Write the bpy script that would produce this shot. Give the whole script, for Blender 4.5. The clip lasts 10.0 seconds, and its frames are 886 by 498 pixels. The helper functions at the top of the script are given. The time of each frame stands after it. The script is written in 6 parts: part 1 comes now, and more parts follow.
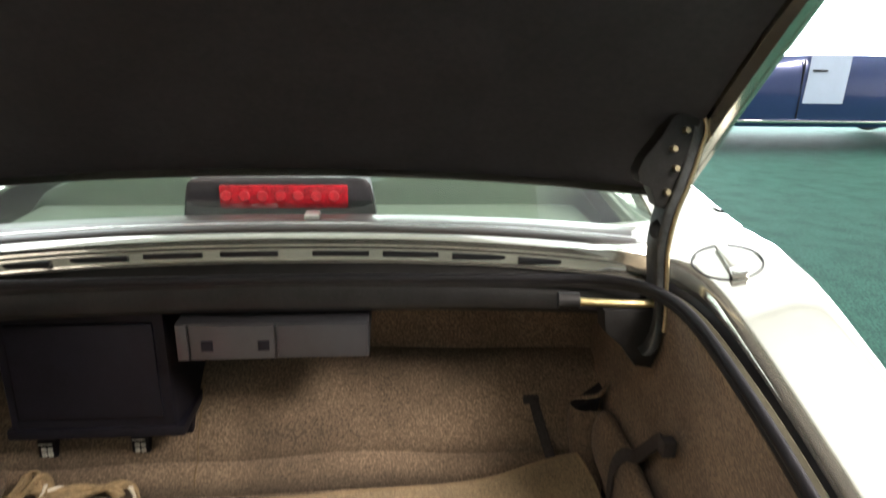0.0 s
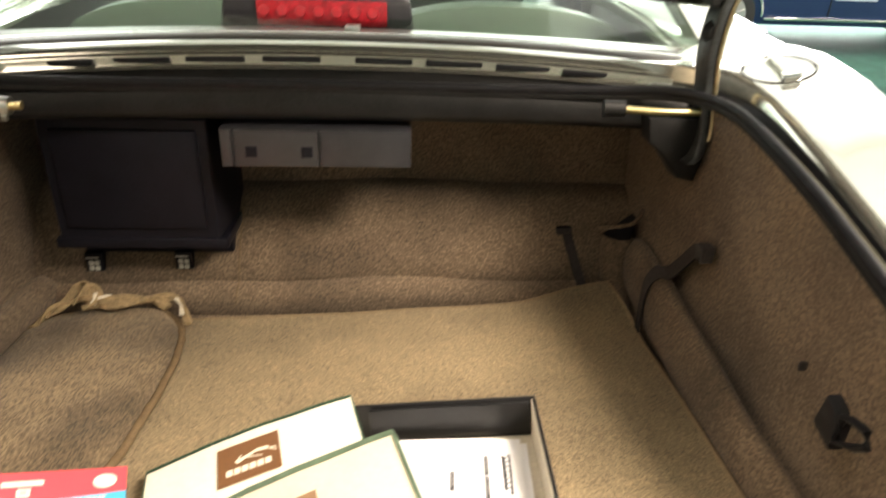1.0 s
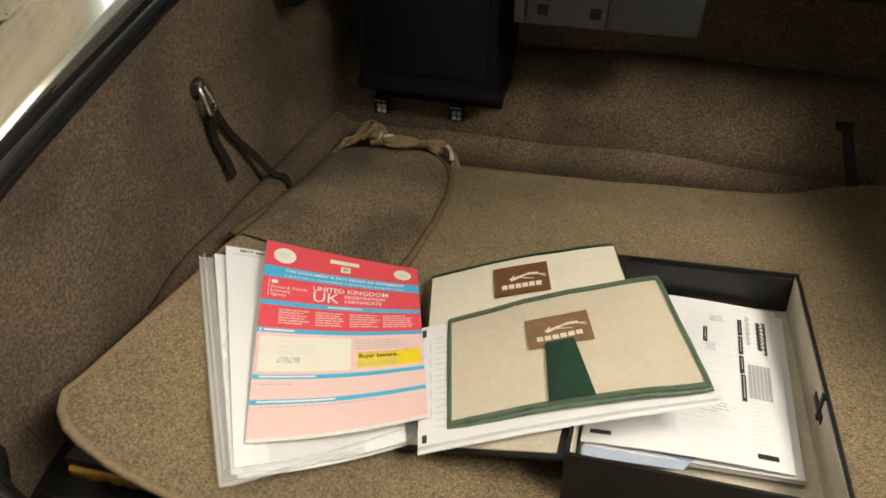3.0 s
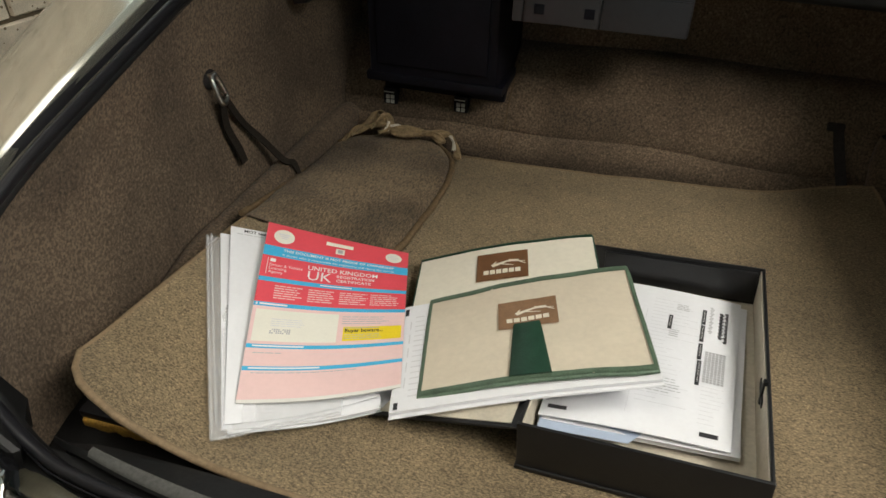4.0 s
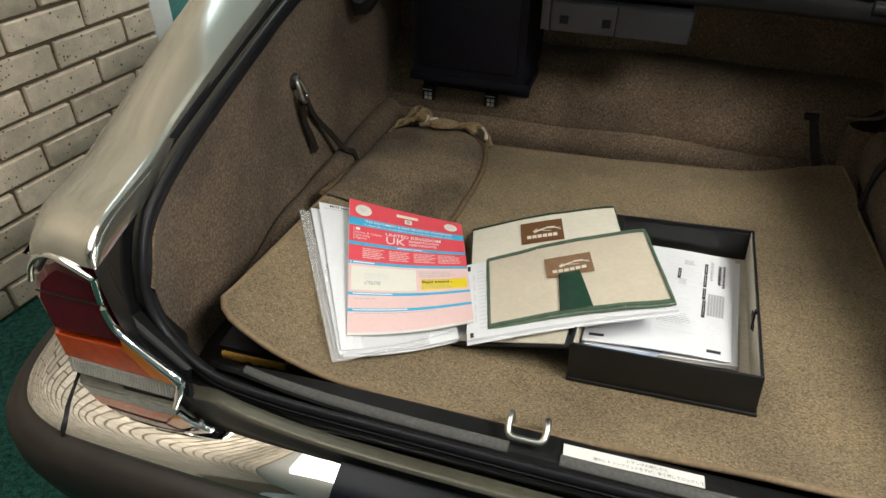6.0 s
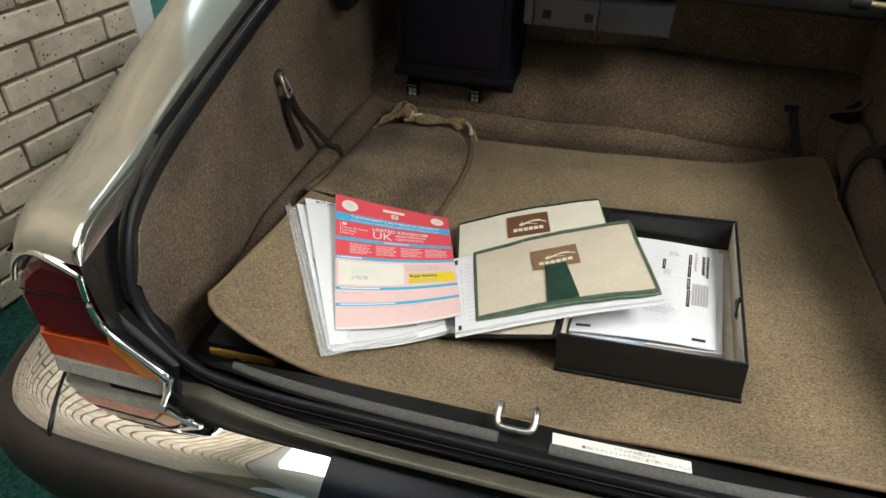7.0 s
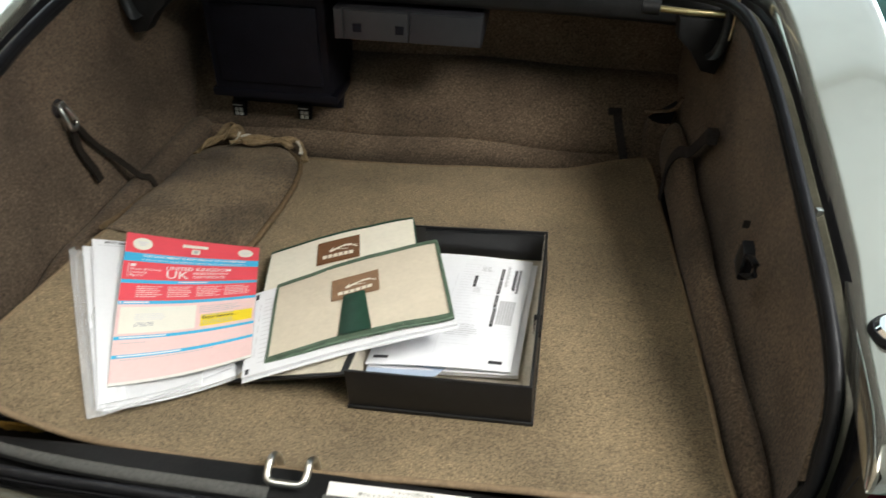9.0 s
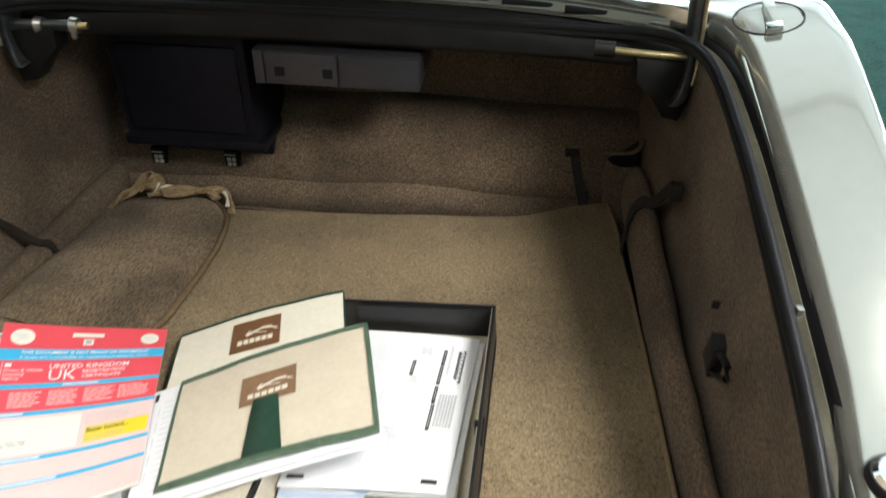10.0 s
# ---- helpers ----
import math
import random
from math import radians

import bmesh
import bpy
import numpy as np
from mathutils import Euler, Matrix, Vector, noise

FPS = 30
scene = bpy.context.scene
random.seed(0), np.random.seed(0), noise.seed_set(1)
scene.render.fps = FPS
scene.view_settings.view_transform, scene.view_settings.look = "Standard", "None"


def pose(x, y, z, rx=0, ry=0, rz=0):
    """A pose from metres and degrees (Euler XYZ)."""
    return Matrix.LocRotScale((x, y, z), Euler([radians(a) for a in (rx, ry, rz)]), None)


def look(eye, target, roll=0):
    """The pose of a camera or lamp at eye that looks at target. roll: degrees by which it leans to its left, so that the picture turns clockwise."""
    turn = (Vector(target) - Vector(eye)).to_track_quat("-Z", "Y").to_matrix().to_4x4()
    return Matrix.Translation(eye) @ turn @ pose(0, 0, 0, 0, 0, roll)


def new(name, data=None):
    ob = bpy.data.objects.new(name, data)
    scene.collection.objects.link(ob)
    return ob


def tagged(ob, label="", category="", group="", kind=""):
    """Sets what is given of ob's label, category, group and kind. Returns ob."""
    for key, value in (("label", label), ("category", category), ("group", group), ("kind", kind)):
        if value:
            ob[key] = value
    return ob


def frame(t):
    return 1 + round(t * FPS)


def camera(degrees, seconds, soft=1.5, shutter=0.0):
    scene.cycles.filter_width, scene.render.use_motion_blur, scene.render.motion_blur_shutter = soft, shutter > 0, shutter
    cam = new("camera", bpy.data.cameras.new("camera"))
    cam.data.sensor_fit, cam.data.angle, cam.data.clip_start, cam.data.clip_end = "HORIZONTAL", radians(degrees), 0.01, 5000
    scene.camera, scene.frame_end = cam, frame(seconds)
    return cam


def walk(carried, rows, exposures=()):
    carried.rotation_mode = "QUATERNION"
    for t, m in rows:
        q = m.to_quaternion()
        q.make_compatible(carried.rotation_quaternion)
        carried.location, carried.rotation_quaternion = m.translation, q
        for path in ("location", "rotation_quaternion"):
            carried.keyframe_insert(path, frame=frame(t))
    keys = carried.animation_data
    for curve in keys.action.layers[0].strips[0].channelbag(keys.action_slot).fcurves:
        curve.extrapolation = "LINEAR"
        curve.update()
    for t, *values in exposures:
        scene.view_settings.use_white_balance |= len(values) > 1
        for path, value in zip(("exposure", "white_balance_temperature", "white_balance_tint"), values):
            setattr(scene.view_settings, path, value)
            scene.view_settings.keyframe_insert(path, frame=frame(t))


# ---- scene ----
cam = camera(66.9, 10.0, 1.5, 0.5)
PATH = [
    (0, (0.162, -0.015, 1.219), (0.328, 1.878, 0.595), 1.1),
    (0.5, (0.145, -0.07, 1.169), (0.338, 1.777, 0.428), 1.6),
    (1, (0.111, -0.072, 1.077), (0.251, 1.726, 0.213), 2.0),
    (1.5, (0.036, -0.075, 1.061), (0.075, 1.673, 0.09), 2.5),
    (2, (0.0, -0.095, 1.043), (-0.144, 1.606, 0.001), 2.0),
    (2.5, (-0.003, -0.124, 1.036), (-0.304, 1.518, -0.065), 1.6),
    (3, (0.016, -0.177, 1.05), (-0.387, 1.422, -0.082), 1.2),
    (4.5, (0.103, -0.257, 1.119), (-0.386, 1.283, -0.06), 1.1),
    (5, (0.065, -0.358, 1.159), (-0.409, 1.184, -0.023), 1.3),
    (5.5, (0.045, -0.412, 1.177), (-0.417, 1.134, -0.005), 1.2),
    (7, (0.044, -0.436, 1.172), (-0.36, 1.124, -0.013), 1.3),
    (7.5, (0.054, -0.439, 1.175), (-0.326, 1.124, -0.014), 1.4),
    (8, (0.107, -0.428, 1.188), (-0.234, 1.147, 0.004), 1.5),
    (8.5, (0.176, -0.385, 1.189), (-0.093, 1.206, 0.007), 1.6),
    (9, (0.216, -0.338, 1.181), (0.032, 1.268, 0.004), 1.8),
    (9.5, (0.252, -0.267, 1.182), (0.119, 1.345, 0.006), 1.9),
    (10, (0.258, -0.159, 1.194), (0.142, 1.458, 0.023), 1.8),
]
EXPOSE = [(0, 1.35, 6700, 17), (1, 1.42, 7500, 16), (1.5, 1.3, 7700, 16), (2.5, 0.38, 7500, 12), (3.2, -0.08, 6900, 10), (4.5, -0.2, 6300, 9), (5.1, 0.0, 6300, 9), (7, 0.06, 6100, 9), (9, 0.2, 6100, 9), (10, 0.42, 6100, 9)]
walk(cam, [(t, look(eye, target, roll)) for t, eye, target, roll in PATH], EXPOSE)

# ---------------------------------------------------------------- light
world = bpy.data.worlds.new("world")
scene.world = world
world.use_nodes = True
world.node_tree.nodes["Background"].inputs[0].default_value = (0.9, 0.95, 1.0, 1)
world.node_tree.nodes["Background"].inputs[1].default_value = 0.3


def area_lamp(name, m, sx, sy, watts, colour):
    data = bpy.data.lights.new(name, "AREA")
    data.shape, data.size, data.size_y, data.energy, data.color = "RECTANGLE", sx, sy, watts, colour
    ob = new(name, data)
    ob.matrix_basis = m
    return ob


# unseen ceiling fittings (shining down) and the daylight in the shop front
# the second fitting is a weak fill for the left wing
LAMPS = [(1.65, -0.25, 2.5, 94), (-0.75, 0.0, 2.5, 10), (3.0, 7.6, 2.83, 52), (6.4, 0.6, 2.83, 52), (6.4, 4.0, 2.83, 52), (6.4, 7.6, 2.83, 52)]
for lx, ly, lz, watts in LAMPS:
    area_lamp("ceiling_tube_light", pose(lx, ly, lz), 0.9 if lz < 2.6 else 0.55, 1.5, watts, (1.0, 0.94, 0.84))
    # added fill shining up, to brighten the ceiling that the chrome reflects
    if lz < 2.6:
        area_lamp("ceiling_bounce_fill", pose(lx, ly, lz + 0.1, 180), 0.5, 1.5, 12, (1.0, 0.94, 0.84))
area_lamp("window_daylight", pose(1.0, 11.6, 1.6, -90, 0, 0), 17.0, 2.4, 1900, (0.86, 0.94, 1.0))

# ---------------------------------------------------------------- materials


def material(name, colour, rough=0.6, metal=0.0, vary=0.25, scale=40.0, bump=0.15, bump_scale=None, coat=0.0,
             sheen=0.0, alpha=1.0, transmission=0.0, island=0.0, fine=None, stains=0.0, bump_dist=0.002, hard=0.14, spec=0.5):
    """A principled surface whose colour varies at two sizes, with fine relief."""
    m = bpy.data.materials.new(name)
    m.use_nodes = True
    nt = m.node_tree
    b = nt.nodes["Principled BSDF"]
    b.inputs["Roughness"].default_value = rough
    b.inputs["Metallic"].default_value = metal
    b.inputs["Specular IOR Level"].default_value = spec
    b.inputs["Coat Weight"].default_value = coat
    b.inputs["Coat Roughness"].default_value = 0.04
    b.inputs["Sheen Weight"].default_value = sheen
    b.inputs["Alpha"].default_value = alpha
    b.inputs["Transmission Weight"].default_value = transmission
    geo = nt.nodes.new("ShaderNodeNewGeometry")
    src = geo.outputs["Position"]
    n1 = nt.nodes.new("ShaderNodeTexNoise")
    n1.inputs["Scale"].default_value = scale
    n1.inputs["Detail"].default_value = 6
    n1.inputs["Roughness"].default_value = 0.65
    n2 = nt.nodes.new("ShaderNodeTexNoise")
    n2.inputs["Scale"].default_value = fine or scale * 9
    n2.inputs["Detail"].default_value = 3
    for n in (n1, n2):
        nt.links.new(src, n.inputs["Vector"])
    mix = nt.nodes.new("ShaderNodeMath")
    mix.operation = "MULTIPLY_ADD"
    nt.links.new(n1.outputs["Fac"], mix.inputs[0])
    mix.inputs[1].default_value = 0.55
    half = nt.nodes.new("ShaderNodeMath")
    half.operation = "MULTIPLY"
    half.inputs[1].default_value = 0.45
    nt.links.new(n2.outputs["Fac"], half.inputs[0])
    nt.links.new(half.outputs[0], mix.inputs[2])
    ramp = nt.nodes.new("ShaderNodeValToRGB")
    lo = [max(0.0, c * (1 - vary)) for c in colour]
    hi = [min(1.0, c * (1 + vary)) for c in colour]
    ramp.color_ramp.elements[0].position, ramp.color_ramp.elements[1].position = 0.5 - hard, 0.5 + hard
    ramp.color_ramp.elements[0].color, ramp.color_ramp.elements[1].color = (*lo, 1), (*hi, 1)
    nt.links.new(mix.outputs[0], ramp.inputs["Fac"])
    out = ramp.outputs["Color"]
    if stains:
        n3 = nt.nodes.new("ShaderNodeTexNoise")
        n3.inputs["Scale"].default_value = 5.5
        n3.inputs["Detail"].default_value = 4
        nt.links.new(src, n3.inputs["Vector"])
        r3 = nt.nodes.new("ShaderNodeValToRGB")
        r3.color_ramp.elements[0].position, r3.color_ramp.elements[1].position = 0.35, 0.6
        r3.color_ramp.elements[0].color = (1 - stains, 1 - stains, 1 - stains, 1)
        r3.color_ramp.elements[1].color = (1, 1, 1, 1)
        nt.links.new(n3.outputs["Fac"], r3.inputs["Fac"])
        mul = nt.nodes.new("ShaderNodeMixRGB")
        mul.blend_type = "MULTIPLY"
        mul.inputs[0].default_value = 1
        nt.links.new(out, mul.inputs[1])
        nt.links.new(r3.outputs["Color"], mul.inputs[2])
        out = mul.outputs[0]
    if island:
        info = nt.nodes.new("ShaderNodeObjectInfo")
        hsv = nt.nodes.new("ShaderNodeHueSaturation")
        rng = nt.nodes.new("ShaderNodeMapRange")
        rng.inputs["To Min"].default_value, rng.inputs["To Max"].default_value = 1 - island, 1 + island
        nt.links.new(info.outputs["Random"], rng.inputs["Value"])
        nt.links.new(rng.outputs[0], hsv.inputs["Value"])
        nt.links.new(out, hsv.inputs["Color"])
        out = hsv.outputs["Color"]
    nt.links.new(out, b.inputs["Base Color"])
    if bump:
        bp = nt.nodes.new("ShaderNodeBump")
        bp.inputs["Strength"].default_value = bump
        bp.inputs["Distance"].default_value = bump_dist
        if bump_scale:
            n4 = nt.nodes.new("ShaderNodeTexNoise")
            n4.inputs["Scale"].default_value = bump_scale
            n4.inputs["Detail"].default_value = 4
            nt.links.new(src, n4.inputs["Vector"])
            nt.links.new(n4.outputs["Fac"], bp.inputs["Height"])
        else:
            nt.links.new(mix.outputs[0], bp.inputs["Height"])
        nt.links.new(bp.outputs[0], b.inputs["Normal"])
    return m


def woven(m, across=(150.0, 520.0, 300.0), depth=0.5, turn=0.0):
    """Adds the uneven rows of loops of a woven carpet to a material's colour and relief."""
    nt = m.node_tree
    b = nt.nodes["Principled BSDF"]
    geo = nt.nodes.new("ShaderNodeNewGeometry")
    mp = nt.nodes.new("ShaderNodeMapping")
    mp.inputs["Rotation"].default_value[2] = turn
    mp.inputs["Scale"].default_value = across
    nt.links.new(geo.outputs["Position"], mp.inputs["Vector"])
    n = nt.nodes.new("ShaderNodeTexNoise")
    n.inputs["Scale"].default_value = 1.0
    n.inputs["Detail"].default_value = 2
    nt.links.new(mp.outputs[0], n.inputs["Vector"])
    r = nt.nodes.new("ShaderNodeValToRGB")
    r.color_ramp.elements[0].position, r.color_ramp.elements[1].position = 0.36, 0.62
    r.color_ramp.elements[0].color, r.color_ramp.elements[1].color = (1 - depth, 1 - depth, 1 - depth, 1), (1 + depth, 1 + depth, 1 + depth, 1)
    nt.links.new(n.outputs["Fac"], r.inputs["Fac"])
    old = b.inputs["Base Color"].links[0].from_socket
    mul = nt.nodes.new("ShaderNodeMixRGB")
    mul.blend_type = "MULTIPLY"
    mul.inputs[0].default_value = 1.0
    nt.links.new(old, mul.inputs[1])
    nt.links.new(r.outputs["Color"], mul.inputs[2])
    nt.links.new(mul.outputs[0], b.inputs["Base Color"])
    return m


CARPET = woven(material("carpet_trim", (0.15, 0.107, 0.07), 1.0, vary=0.55, scale=260, fine=800, bump=0.9, sheen=0.05, stains=0.45, hard=0.12), (260.0, 260.0, 200.0), 0.3)
MAT = woven(material("boot_mat_carpet", (0.213, 0.158, 0.089), 1.0, vary=0.66, scale=420, fine=1300, bump=0.9, sheen=0.05, stains=0.3, hard=0.12), (240.0, 680.0, 450.0), 0.38)
BAGCLOTH = woven(material("bag_carpet", (0.172, 0.123, 0.072), 1.0, vary=0.45, scale=260, fine=1000, bump=1.0, sheen=0.05, stains=0.58, hard=0.14), (460.0, 130.0, 300.0), 0.42, 0.7)
BINDING = material("mat_binding", (0.2, 0.14, 0.078), 0.8, vary=0.3, scale=200, bump=0.3)
PIPING = material("bag_piping", (0.125, 0.082, 0.04), 0.75, vary=0.4, scale=120, bump=0.3)
TAPE = material("braid_tape", (0.235, 0.165, 0.085), 0.8, vary=0.5, scale=90, bump=0.4)
TAPE_END = material("frayed_white_tape", (0.6, 0.55, 0.45), 0.8, vary=0.2)
PAINT = material("pewter_car_paint", (0.435, 0.425, 0.37), 0.14, metal=0.85, vary=0.04, scale=6, bump=0.0, coat=1.0)
GUTTER_PAINT = material("satin_olive_paint", (0.105, 0.098, 0.07), 0.36, metal=0.35, vary=0.2, scale=30, bump=0.05, stains=0.3)
RUBBER = material("black_rubber", (0.011, 0.011, 0.013), 0.42, vary=0.3, scale=60, bump=0.1, spec=0.22)
BLACK = material("black_painted_steel", (0.012, 0.012, 0.012), 0.5, vary=0.4, scale=30, bump=0.12, stains=0.4, spec=0.25)
SCUFF = material("grey_grained_plastic", (0.0612, 0.0612, 0.0562), 0.6, vary=0.4, scale=200, bump=0.5)
BUMPER_RUBBER = material("brown_black_bumper_rubber", (0.02, 0.0155, 0.013), 0.5, vary=0.25, scale=30, bump=0.1, spec=0.3)
GLOSS_BLACK = material("gloss_black_surface", (0.008, 0.008, 0.009), 0.16, vary=0.3, scale=40, bump=0.02)
PLINTH = material("gloss_black_plinth", (0.004, 0.005, 0.009), 0.22, vary=0.3, scale=80, bump=0.02, spec=0.12)
CHROME = material("chrome", (0.86, 0.86, 0.85), 0.02, metal=1.0, vary=0.02, scale=8, bump=0.0)
STEEL = material("zinc_plated_steel", (0.55, 0.54, 0.5), 0.3, metal=1.0, vary=0.15, scale=150, bump=0.08)
BRASS = material("brass_rod", (0.75, 0.62, 0.32), 0.3, metal=1.0, vary=0.15, scale=90, bump=0.05)
RED_LENS = material("red_lens", (0.13, 0.004, 0.014), 0.1, vary=0.06, scale=14, bump=0.0, coat=0.4, spec=0.3)
AMBER_LENS = material("amber_lens", (0.62, 0.075, 0.012), 0.1, vary=0.2, scale=60, bump=0.3, bump_scale=500, coat=0.6)
AMBER_BRIGHT = material("orange_lens", (0.9, 0.25, 0.015), 0.1, vary=0.12, scale=60, bump=0.2, bump_scale=500, coat=0.6)
CLEAR_LENS = material("ribbed_clear_lens", (0.5, 0.47, 0.41), 0.12, vary=0.2, scale=60, bump=0.5, bump_scale=600, coat=0.6)
BRAKE_LENS = material("brake_lamp_lens", (0.2, 0.005, 0.01), 0.25, vary=0.6, scale=60, bump=0.3, coat=0.2)
BRAKE_LED = material("brake_lamp_reflector", (0.235, 0.007, 0.012), 0.3, vary=0.5, scale=120, bump=0.1, coat=0.4)
WINDOW_RUBBER = material("brown_black_window_rubber", (0.045, 0.036, 0.032), 0.35, vary=0.2, scale=40, bump=0.05)
HINGE = material("grey_hinge_steel", (0.06, 0.065, 0.066), 0.38, metal=0.6, vary=0.4, scale=60, bump=0.1, stains=0.4)
WORN_BRASS = material("worn_hinge_edge", (0.36, 0.31, 0.2), 0.38, metal=1.0, vary=0.35, scale=90, bump=0.1)
PALE_BLUE = material("pale_blue_surface", (0.38, 0.45, 0.57), 0.4, vary=0.04, scale=10, bump=0.05)
LINER = material("lid_liner", (0.0145, 0.0145, 0.0185), 0.72, vary=0.3, scale=12, bump=0.2, stains=0.3, spec=0.3)
CHANGER = material("grey_plastic_case", (0.036, 0.035, 0.038), 0.4, vary=0.12, scale=60, bump=0.05)
CHANGER_DARK = material("dark_grey_plastic", (0.027, 0.027, 0.031), 0.4, vary=0.15, scale=60, bump=0.05)
CASE_BLACK = material("black_box_plastic", (0.007, 0.007, 0.011), 0.45, vary=0.3, scale=30, bump=0.08, spec=0.18)
PIN = material("white_plug_pins", (0.55, 0.55, 0.5), 0.4, vary=0.35, scale=160)
WEBBING = material("brown_webbing_strap", (0.022, 0.017, 0.013), 0.9, vary=0.4, scale=220, bump=0.4, spec=0.2)
STRAP = material("black_elastic_strap", (0.032, 0.028, 0.027), 0.85, vary=0.4, scale=150, bump=0.4, spec=0.2)
BOARD = material("black_box_file_board", (0.0077, 0.0077, 0.0084), 0.42, vary=0.35, scale=70, bump=0.15, bump_scale=700)
LINING = material("cream_lining_paper", (0.56, 0.51, 0.41), 0.75, vary=0.12, scale=25, bump=0.12, stains=0.12)
PAPER = material("white_paper", (0.745, 0.75, 0.775), 0.75, vary=0.025, scale=18, bump=0.04)
PAPER_OLD = material("aged_paper", (0.7, 0.68, 0.64), 0.75, vary=0.04, scale=18, bump=0.05)
PLASTIC = material("clear_plastic_sleeve", (0.82, 0.83, 0.84), 0.1, vary=0.05, scale=30, bump=0.6, bump_scale=60, alpha=0.22)
CREAM = material("cream_wallet_vinyl", (0.62, 0.55, 0.43), 0.55, vary=0.06, scale=14, bump=0.35, bump_scale=45, stains=0.08, bump_dist=0.004)
CREAM2 = material("pale_wallet_vinyl", (0.7, 0.66, 0.55), 0.55, vary=0.05, scale=14, bump=0.3, bump_scale=45, bump_dist=0.004)
GREEN = material("dark_green_vinyl", (0.012, 0.045, 0.025), 0.5, vary=0.25, scale=60, bump=0.25)
GREEN_EDGE = material("green_vinyl_edging", (0.085, 0.13, 0.085), 0.5, vary=0.35, scale=70, bump=0.3)
BROWN_LABEL = material("brown_label", (0.14, 0.062, 0.022), 0.6, vary=0.12, scale=90, bump=0.1)
TAN_LABEL = material("faded_brown_label", (0.22, 0.125, 0.065), 0.6, vary=0.2, scale=60, bump=0.1)
LABEL_INK = material("cream_label_print", (0.72, 0.66, 0.54), 0.6, vary=0.08)
RED_INK = material("red_print", (0.72, 0.075, 0.1), 0.6, vary=0.04, scale=30, bump=0.03)
BLUE_INK = material("blue_print", (0.05, 0.4, 0.66), 0.6, vary=0.04, bump=0.03)
PINK_INK = material("pink_print", (0.75, 0.53, 0.51), 0.7, vary=0.03, scale=20, bump=0.03)
YELLOW_INK = material("yellow_print", (0.78, 0.6, 0.015), 0.6, vary=0.04, bump=0.03)
IVORY_INK = material("ivory_panel_print", (0.74, 0.72, 0.63), 0.7, vary=0.03, bump=0.03)
WHITE_INK = material("white_print", (0.76, 0.75, 0.73), 0.7, vary=0.03, bump=0.03)
GREY_INK = material("pale_grey_print", (0.42, 0.42, 0.43), 0.7, vary=0.15, scale=90, bump=0.02)
LIGHT_INK = material("faint_print", (0.62, 0.62, 0.64), 0.7, vary=0.1, scale=90, bump=0.02)
BLACK_INK = material("black_print", (0.025, 0.025, 0.028), 0.6, vary=0.3, scale=300, bump=0.02)
YELLOW_WOOD = material("yellow_ochre_block", (0.35, 0.19, 0.025), 0.8, vary=0.45, scale=60, bump=0.4)
BRICK = material("buff_brick", (0.71, 0.59, 0.455), 0.9, vary=0.2, scale=28, fine=420, bump=0.8, stains=0.22, island=0.14, bump_dist=0.004)

MORTAR = material("brown_mortar", (0.17, 0.13, 0.085), 0.95, vary=0.25, scale=120, bump=0.5)
FLOOR = material("green_carpet_floor", (0.0165, 0.066, 0.051), 0.9, vary=0.75, scale=80, fine=420, bump=0.9, sheen=0.0, stains=0.25, bump_dist=0.006, spec=0.1, hard=0.1)
WALL = material("white_painted_plaster", (0.78, 0.77, 0.73), 0.8, vary=0.04, scale=6, bump=0.1)
BOUNCE_WALL = material("grey_green_bounce_plaster", (0.4, 0.42, 0.4), 0.8, vary=0.06, scale=6, bump=0.1)
CEILING = material("white_ceiling_board", (0.8, 0.79, 0.76), 0.85, vary=0.03, scale=8, bump=0.1)
NAVY = material("navy_car_paint", (0.022, 0.04, 0.125), 0.22, metal=0.35, vary=0.05, scale=6, bump=0.01, coat=1.0)
TYRE = material("tyre_rubber", (0.02, 0.02, 0.02), 0.8, vary=0.3, scale=60, bump=0.3)
ALLOY = material("silver_alloy", (0.6, 0.6, 0.6), 0.3, metal=0.9, vary=0.08, scale=30, bump=0.03)
CAR_GLASS = material("tinted_car_glass", (0.75, 0.8, 0.8), 0.03, vary=0.1, bump=0.0, coat=0.5, alpha=0.3)
SEAT = material("dark_green_leather", (0.05, 0.07, 0.055), 0.55, vary=0.1, scale=30, bump=0.2)
SHELF = material("grey_green_shelf_cloth", (0.16, 0.18, 0.16), 0.95, vary=0.2, scale=90, bump=0.4)

